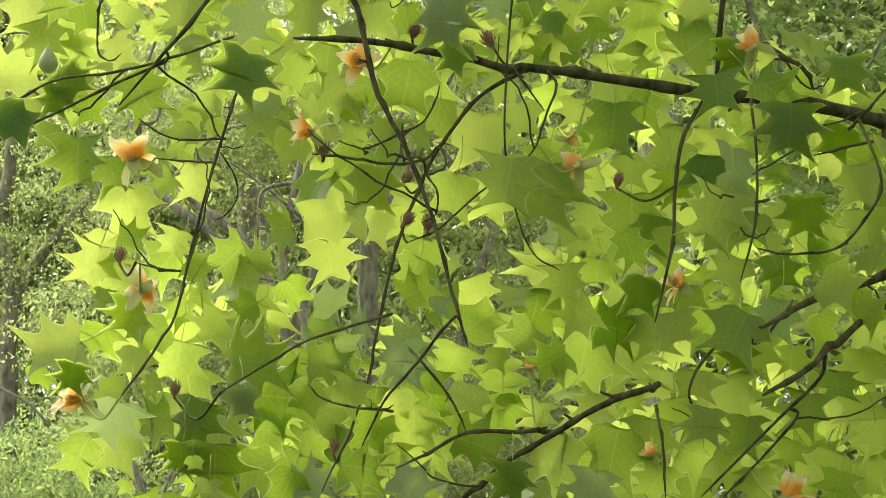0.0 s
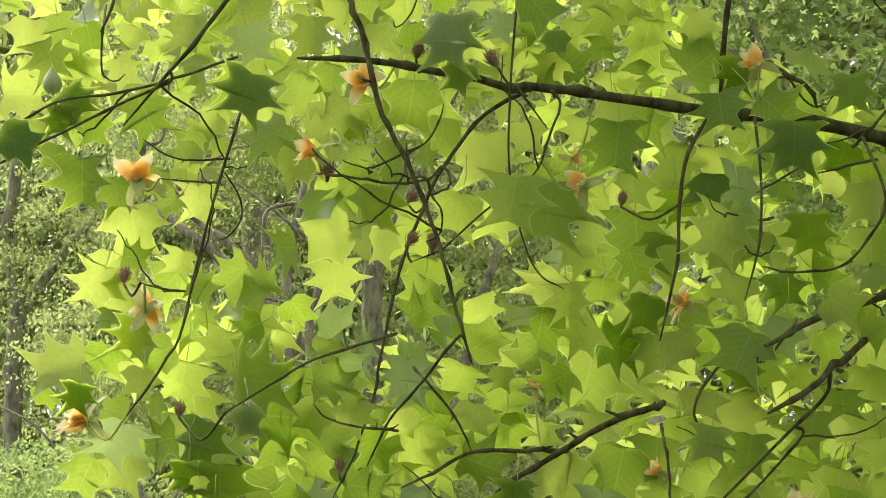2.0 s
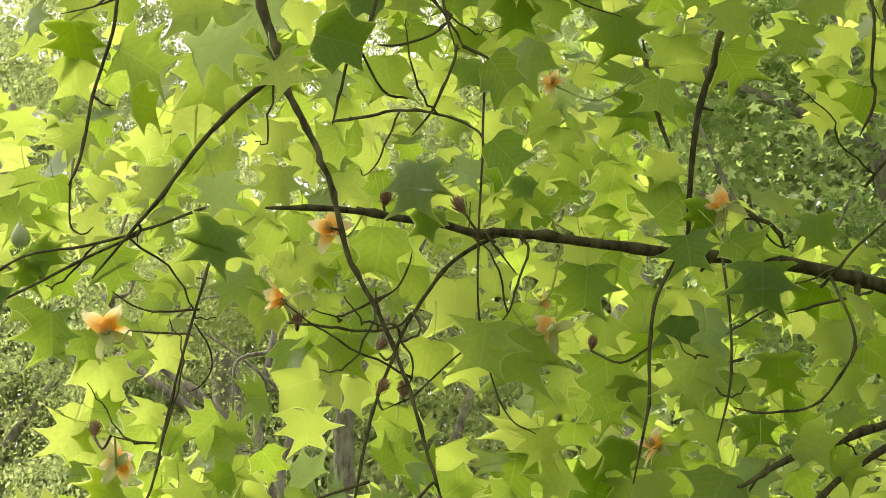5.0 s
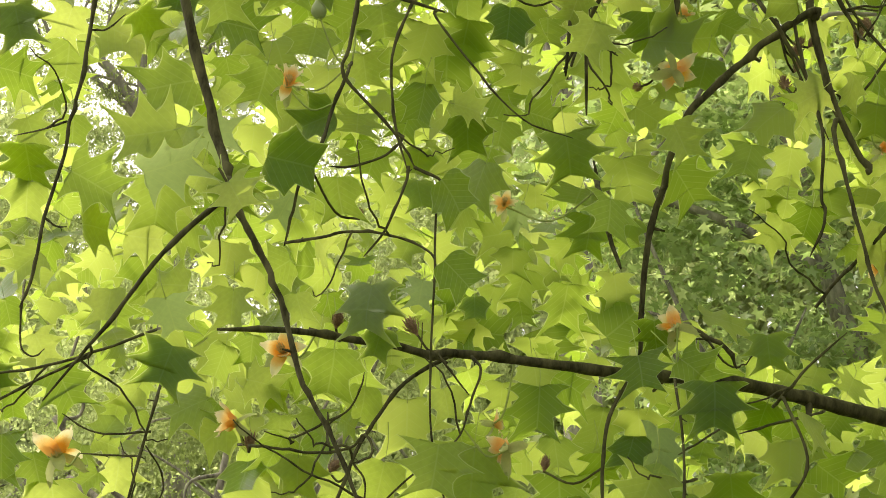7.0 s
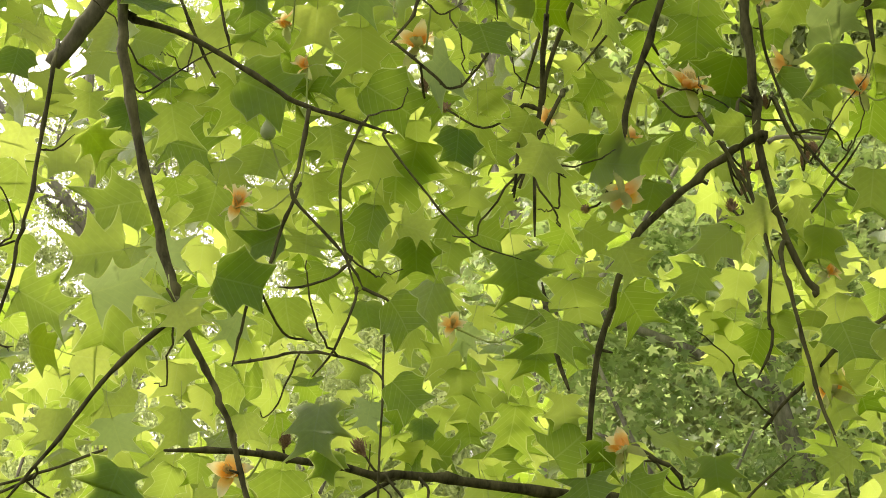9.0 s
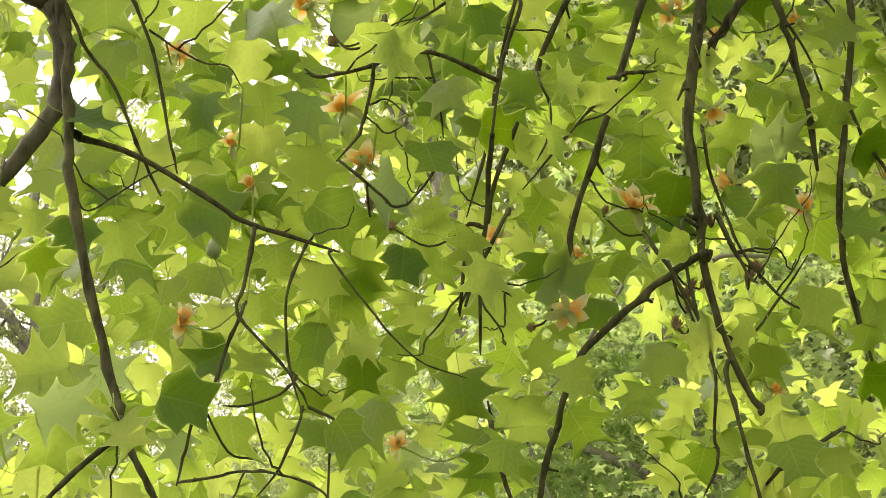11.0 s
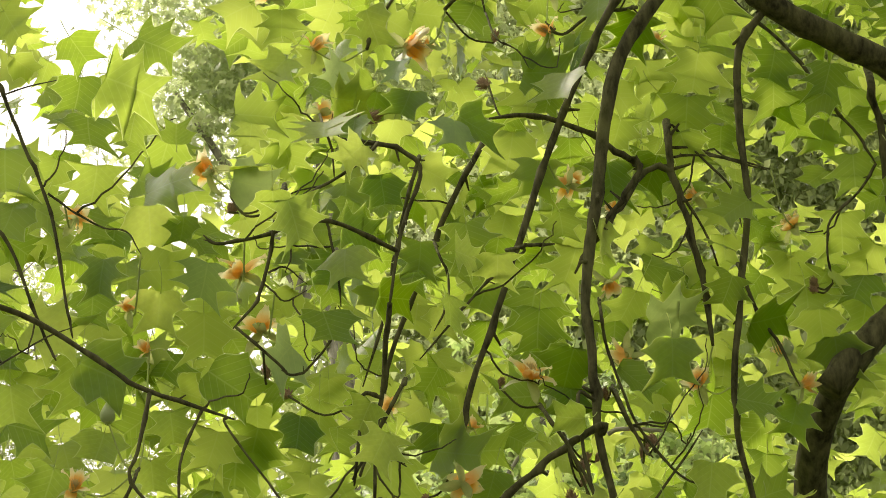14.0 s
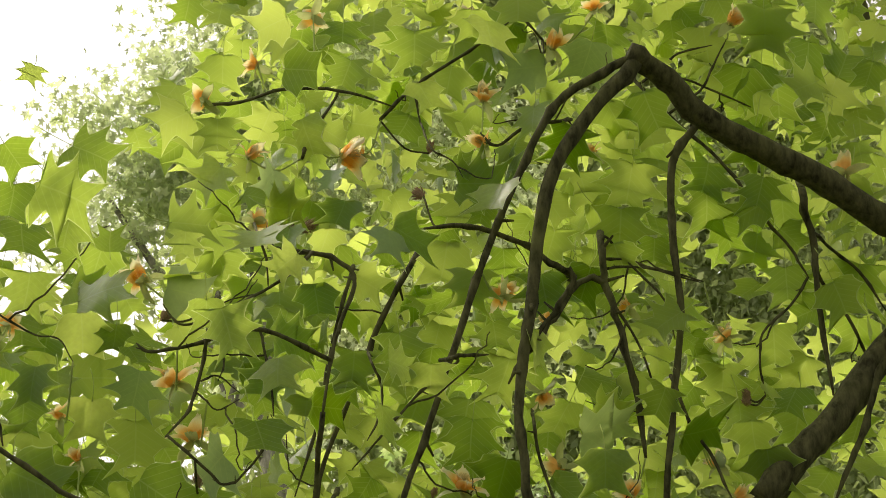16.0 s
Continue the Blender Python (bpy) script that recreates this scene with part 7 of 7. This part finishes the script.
def crown_mesh(name, shape, mat, blobs, seed, size, flat=1.0, spread=3.3):
    """Leaves in clumps: each blob is a middle, three radii, how many clumps it holds, and how many leaves a clump has."""
    chance = np.random.default_rng(seed)
    spots, sizes = [], []
    for cx, cy, cz, rx, ry, rz, clumps, each in blobs:
        d = chance.normal(0, 1, (clumps, 3))
        d /= np.linalg.norm(d, axis=1)[:, None]
        d *= chance.uniform(0.15, 1, (clumps, 1)) ** 0.45
        mid = np.array([cx, cy, cz]) + d * np.array([rx, ry, rz])
        wide = chance.uniform(0.5, 1.25, (clumps, 1, 1)) * size * spread
        off = chance.normal(0, 1, (clumps, each, 3)) * wide * np.array([1.15, 1.15, 0.24])
        off[..., 2] -= 0.25 * np.hypot(off[..., 0], off[..., 1])
        spots.append((mid[:, None, :] + off).reshape(-1, 3))
    p = np.concatenate(spots)
    n = len(p)
    s = chance.uniform(0.6, 1.25, n) * size
    yaw, pitch, roll = chance.uniform(0, 2 * math.pi, n), chance.normal(-0.35, flat, n), chance.normal(0, flat, n)
    cy_, sy_, cp, sp, cr, sr = np.cos(yaw), np.sin(yaw), np.cos(pitch), np.sin(pitch), np.cos(roll), np.sin(roll)
    fwd = np.stack([cy_ * cp, sy_ * cp, sp], 1)
    side0 = np.stack([sy_, -cy_, 0 * yaw], 1)
    up0 = np.cross(side0, fwd)
    side = side0 * cr[:, None] + up0 * sr[:, None]
    up = np.cross(side, fwd)
    tv, tf = shape
    v = p[:, None, :] + s[:, None, None] * (tv[None, :, 0, None] * side[:, None, :] + tv[None, :, 1, None] * fwd[:, None, :] + tv[None, :, 2, None] * up[:, None, :])
    k = len(tv)
    f = (np.array(tf)[None] + (np.arange(n) * k)[:, None, None]).reshape(-1, 3)
    me = bpy.data.meshes.new(name)
    me.vertices.add(n * k)
    me.vertices.foreach_set("co", v.astype(np.float32).ravel())
    me.loops.add(f.size)
    me.loops.foreach_set("vertex_index", f.astype(np.int32).ravel())
    me.polygons.add(len(f))
    me.polygons.foreach_set("loop_start", np.arange(0, f.size, 3, dtype=np.int32))
    me.update(calc_edges=True)
    me.materials.append(mat)
    return me


def wood_tree(name, label, foot, stems, blobs, leaf, mat, size, seed, bark=FAR_BARK, flat=0.9, twigs=0):
    """A tree of the wood: stems are (part name, points, radius below, radius above)."""
    chance = np.random.default_rng(seed)
    tree = tagged(new(name), label, "shrub" if name == "shrub" else "tree")
    tree.location = foot
    o = np.array(foot)
    for part_name, points, r0, r1 in stems:
        line = smooth_line(points, 6)
        radii = np.linspace(r0, r1, len(line))
        line[1:-1] += chance.normal(0, 0.12, line[1:-1].shape) * radii[1:-1, None]
        v, f = tube(line - o, radii, 9, 0.06, chance)
        part(part_name, mesh_from(part_name, v, f), bark, tree)
    for k in range(twigs):
        _, points, r0, r1 = stems[int(chance.integers(len(stems)))]
        line = smooth_line(points, 6)
        i = int(chance.integers(len(line) // 2, len(line)))
        a = line[i]
        way = chance.normal(0, 1, 3) * np.array([1, 0.3, 0.5]) + np.array([0, 0, 0.7])
        b = a + way * 0.3
        c = b + way * 0.25 + chance.normal(0, 0.12, 3) + np.array([0, 0, 0.12])
        d = c + way * 0.2 + chance.normal(0, 0.12, 3)
        w = smooth_line([a, b, c, d], 4)
        v, f = tube(w - o, np.linspace(0.018, 0.006, len(w)), 5)
        part("branch", mesh_from("branch", v, f), bark, tree)
    me = crown_mesh("crown", leaf, mat, [(a - o[0], b - o[1], c - o[2], *rest) for a, b, c, *rest in blobs], seed, size, flat)
    tagged(part("crown", me, None, tree), kind="stuff")
    return tree


wood_tree("beech_tree", "tall grey-stemmed woodland tree with small green leaves", (-3.8, 22, -0.1),
          [("trunk", [(-3.8, 22, -0.2), (-3.8, 22, 3.2), (-3.83, 22, 4.2), (-3.82, 22, 5.2), (-3.91, 22, 5.75), (-3.88, 22, 6.2), (-3.7, 22.2, 8.5)], 0.1, 0.05),
           ("limb", [(-3.83, 22, 5), (-3.2, 22.3, 6.0), (-2.3, 22.5, 6.6)], 0.05, 0.02)],
          [(-3.6, 22.5, 6.2, 1.9, 1.5, 1.6, 210, 110), (-3.5, 22.8, 3.6, 1.6, 1.3, 1.2, 120, 110), (-2.0, 23, 7.6, 1.8, 1.2, 1.2, 120, 90)],
          DIAMOND, WOOD_LEAF, 0.05, 31, twigs=10)
wood_tree("beech_tree", "woodland tree with a straight pale grey trunk", (-0.6, 20, -0.1),
          [("trunk", [(-0.6, 20, -0.2), (-0.62, 20, 3), (-0.63, 20, 4.2), (-0.61, 20, 4.6), (-0.6, 20, 5.1), (-0.59, 20, 5.4), (-0.66, 20, 6), (-0.6, 20.1, 7.5)], 0.1, 0.06),
           ("limb", [(-0.6, 20, 5.2), (-0.2, 20.2, 6.0), (0.2, 20.4, 7.0)], 0.04, 0.02),
           ("stem", [(0.0, 20.5, -0.2), (0.03, 20.5, 3.1), (0.07, 20.5, 4.0), (0.19, 20.5, 4.65), (0.35, 20.5, 5.17), (0.45, 20.5, 5.46), (0.6, 20.6, 6)], 0.06, 0.03)],
          [(-0.2, 21.2, 6.4, 2.0, 1.0, 1.5, 200, 110), (0.5, 21.3, 4.2, 1.4, 0.8, 1.1, 120, 110), (1.0, 21.5, 8.4, 2.0, 1.0, 1.4, 160, 90)],
          DIAMOND, WOOD_LEAF, 0.052, 32, twigs=8)
wood_tree("leaning_tree", "leaning brown many-stemmed tree with fine foliage", (-0.93, 18.6, -0.1),
          [("trunk", [(-0.9, 18.6, -0.2), (-0.93, 18.6, 2.9), (-1.0, 18.6, 3.77), (-1.09, 18.6, 4.07), (-1.24, 18.6, 4.41), (-1.46, 18.6, 4.71), (-1.7, 18.6, 4.95), (-1.98, 18.6, 5.18), (-2.28, 18.7, 5.41)], 0.075, 0.03),
           ("stem", [(-1.22, 18.7, 4.4), (-1.43, 18.8, 4.88), (-1.65, 18.8, 5.09), (-1.96, 18.8, 5.34), (-2.4, 18.8, 5.9)], 0.04, 0.02),
           ("stem", [(-0.96, 18.5, 2.8), (-1.0, 18.5, 3.76), (-1.07, 18.5, 4.18), (-1.17, 18.5, 4.52), (-1.2, 18.5, 4.87), (-1.12, 18.5, 5.3), (-1.04, 18.5, 5.7)], 0.065, 0.02),
           ("stem", [(-0.9, 18.4, 2.6), (-0.93, 18.4, 3.5), (-1.0, 18.4, 4.0), (-1.02, 18.4, 4.42), (-0.94, 18.4, 4.8), (-0.9, 18.4, 5.1)], 0.055, 0.018),
           ("stem", [(-1.95, 18, -0.2), (-2.0, 18, 2.5), (-2.1, 18, 2.9), (-2.28, 18, 3.3)], 0.06, 0.035)],
          [(-2.2, 19.6, 4.4, 1.3, 0.6, 0.9, 130, 110), (-1.6, 19.6, 6.3, 1.5, 0.6, 0.7, 120, 110), (-0.9, 19.6, 3.4, 1.2, 0.6, 0.6, 80, 110)],
          DIAMOND, WOOD_LEAF, 0.048, 33, bark_material("brown_bark", (0.12, 0.112, 0.075), (0.46, 0.43, 0.32), 20.0, 0.02), twigs=14)
wood_tree("ash_tree", "tall grey forked tree with thin foliage against the sky", (-1.7, 24, -0.1),
          [("trunk", [(-1.6, 24, -0.2), (-1.86, 24, 6.4), (-2.0, 24, 8.7), (-2.16, 24, 10.2)], 0.16, 0.1),
           ("limb", [(-2.16, 24, 10.1), (-2.38, 24, 10.47), (-2.61, 24, 10.78), (-2.84, 24, 11.18), (-3.2, 24, 11.7)], 0.07, 0.03),
           ("limb", [(-2.16, 24, 10.1), (-2.22, 24, 10.8), (-2.18, 24, 11.23), (-2.25, 24, 11.8), (-2.2, 24, 13)], 0.08, 0.03),
           ("limb", [(-2.1, 24, 9.9), (-2.38, 24, 10.3), (-2.67, 24, 10.56), (-2.96, 24, 10.88)], 0.05, 0.02),
           ("limb", [(-2.1, 24, 9.9), (-1.5, 24, 11.0), (-0.9, 24, 11.8)], 0.05, 0.025)],
          [(-2.4, 24.4, 10.4, 2.1, 0.8, 1.9, 250, 100), (-1.0, 24.6, 11.5, 1.8, 0.8, 1.9, 200, 100), (-3.2, 24.6, 9.0, 1.4, 0.8, 1.5, 120, 100)],
          DIAMOND, WOOD_LEAF, 0.05, 34, bark_material("pale_grey_bark", (0.2, 0.185, 0.15), (0.44, 0.41, 0.35), 14.0, 0.01), twigs=44)
wood_tree("maple_tree", "maple with mid-green lobed leaves in shade", (3.3, 13.5, -0.1),
          [("trunk", [(3.4, 13.6, -0.2), (3.2, 13.6, 2.5), (2.9, 13.5, 4.2), (2.6, 13.5, 5.4), (2.2, 13.5, 7.4)], 0.11, 0.04),
           ("limb", [(2.9, 13.4, 4.0), (2.35, 13.2, 4.4), (2.05, 13.1, 4.55), (1.8, 13.1, 4.8)], 0.04, 0.025),
           ("limb", [(2.6, 13.5, 5.4), (1.9, 13.4, 5.75), (1.2, 13.3, 5.9)], 0.04, 0.015)],
          [(2.3, 13.6, 5.4, 1.1, 0.5, 1.2, 120, 34), (2.2, 13.6, 4.2, 1.2, 0.4, 0.8, 85, 34), (2.6, 13.8, 6.9, 1.1, 0.5, 0.9, 70, 34), (1.5, 13.8, 6.3, 0.7, 0.4, 0.8, 40, 34)],
          LOBED, MAPLE_LEAF, 0.072, 35, flat=0.6, twigs=10)
wood_tree("lime_tree", "tall bright green tree crown against the white sky", (1.6, 18, -0.1),
          [("trunk", [(1.7, 18.3, -0.2), (1.6, 18.3, 6), (1.5, 18.3, 9.5), (1.4, 18.3, 12.5)], 0.2, 0.06),
           ("limb", [(1.5, 18.3, 9.5), (0.8, 18.2, 10.8), (0.2, 18.2, 11.8)], 0.07, 0.02)],
          [(1.7, 18.4, 11.0, 1.5, 0.6, 1.7, 50, 30), (-0.02, 18.3, 12.68, 0.20, 0.25, 0.20, 17, 17), (0.33, 18.3, 12.80, 0.17, 0.25, 0.17, 12, 17), (0.69, 18.3, 12.53, 0.26, 0.25, 0.26, 26, 17), (0.41, 18.3, 12.22, 0.31, 0.25, 0.31, 32, 17), (0.39, 18.3, 11.71, 0.38, 0.25, 0.38, 48, 17), (0.71, 18.3, 12.01, 0.38, 0.25, 0.38, 48, 17), (0.14, 18.3, 11.41, 0.28, 0.25, 0.28, 28, 17), (0.83, 18.3, 13.02, 0.26, 0.25, 0.26, 28, 17), (1.9, 18.4, 13.4, 1.3, 0.5, 1.5, 150, 60),
           (2.9, 18.5, 12.0, 1.4, 0.5, 2.0, 90, 40), (1.1, 18.3, 12.6, 0.45, 0.5, 0.7, 50, 60)],
          LOBED, LIME_LEAF, 0.07, 36)
wood_tree("shrub", "pale green feathery shrub under the trees", (-2.3, 14, -0.1),
          [("stem", [(-2.3, 14, -0.2), (-2.35, 14, 1.5), (-2.2, 14, 2.6)], 0.04, 0.012), ("stem", [(-2.2, 14, -0.2), (-2.0, 14, 1.4), (-1.8, 14, 2.4)], 0.03, 0.01)],
          [(-2.25, 14, 2.45, 0.75, 0.5, 0.75, 150, 110), (-1.6, 14.2, 2.0, 0.7, 0.5, 0.55, 90, 110)],
          DIAMOND, MAPLE_LEAF, 0.034, 37)
far_rng = np.random.default_rng(9)
far_blobs = []
for k in range(24):
    x = -12 + k * 1.35
    high = 12.5 + 3 * math.sin(k * 2.3) if -4 < x < 1.5 else 16 + 3 * math.sin(k * 2.3) if x < 1.5 else 17 if x < 4 else 32 if x < 6 else 50
    z = 1.0
    while z < high:
        far_blobs.append((x + far_rng.uniform(-0.6, 0.6), 36 + z * 0.5 + far_rng.uniform(-1, 1), z, 1.5, 1.0, 1.7, 34, 46))
        z += 1.9
far = new("far_wood", crown_mesh("far_wood", DIAMOND, WOOD_LEAF, far_blobs, 40, 0.25, 1.1, 3.6))
tagged(far, "distant green wood behind the trees", "wood", kind="stuff")
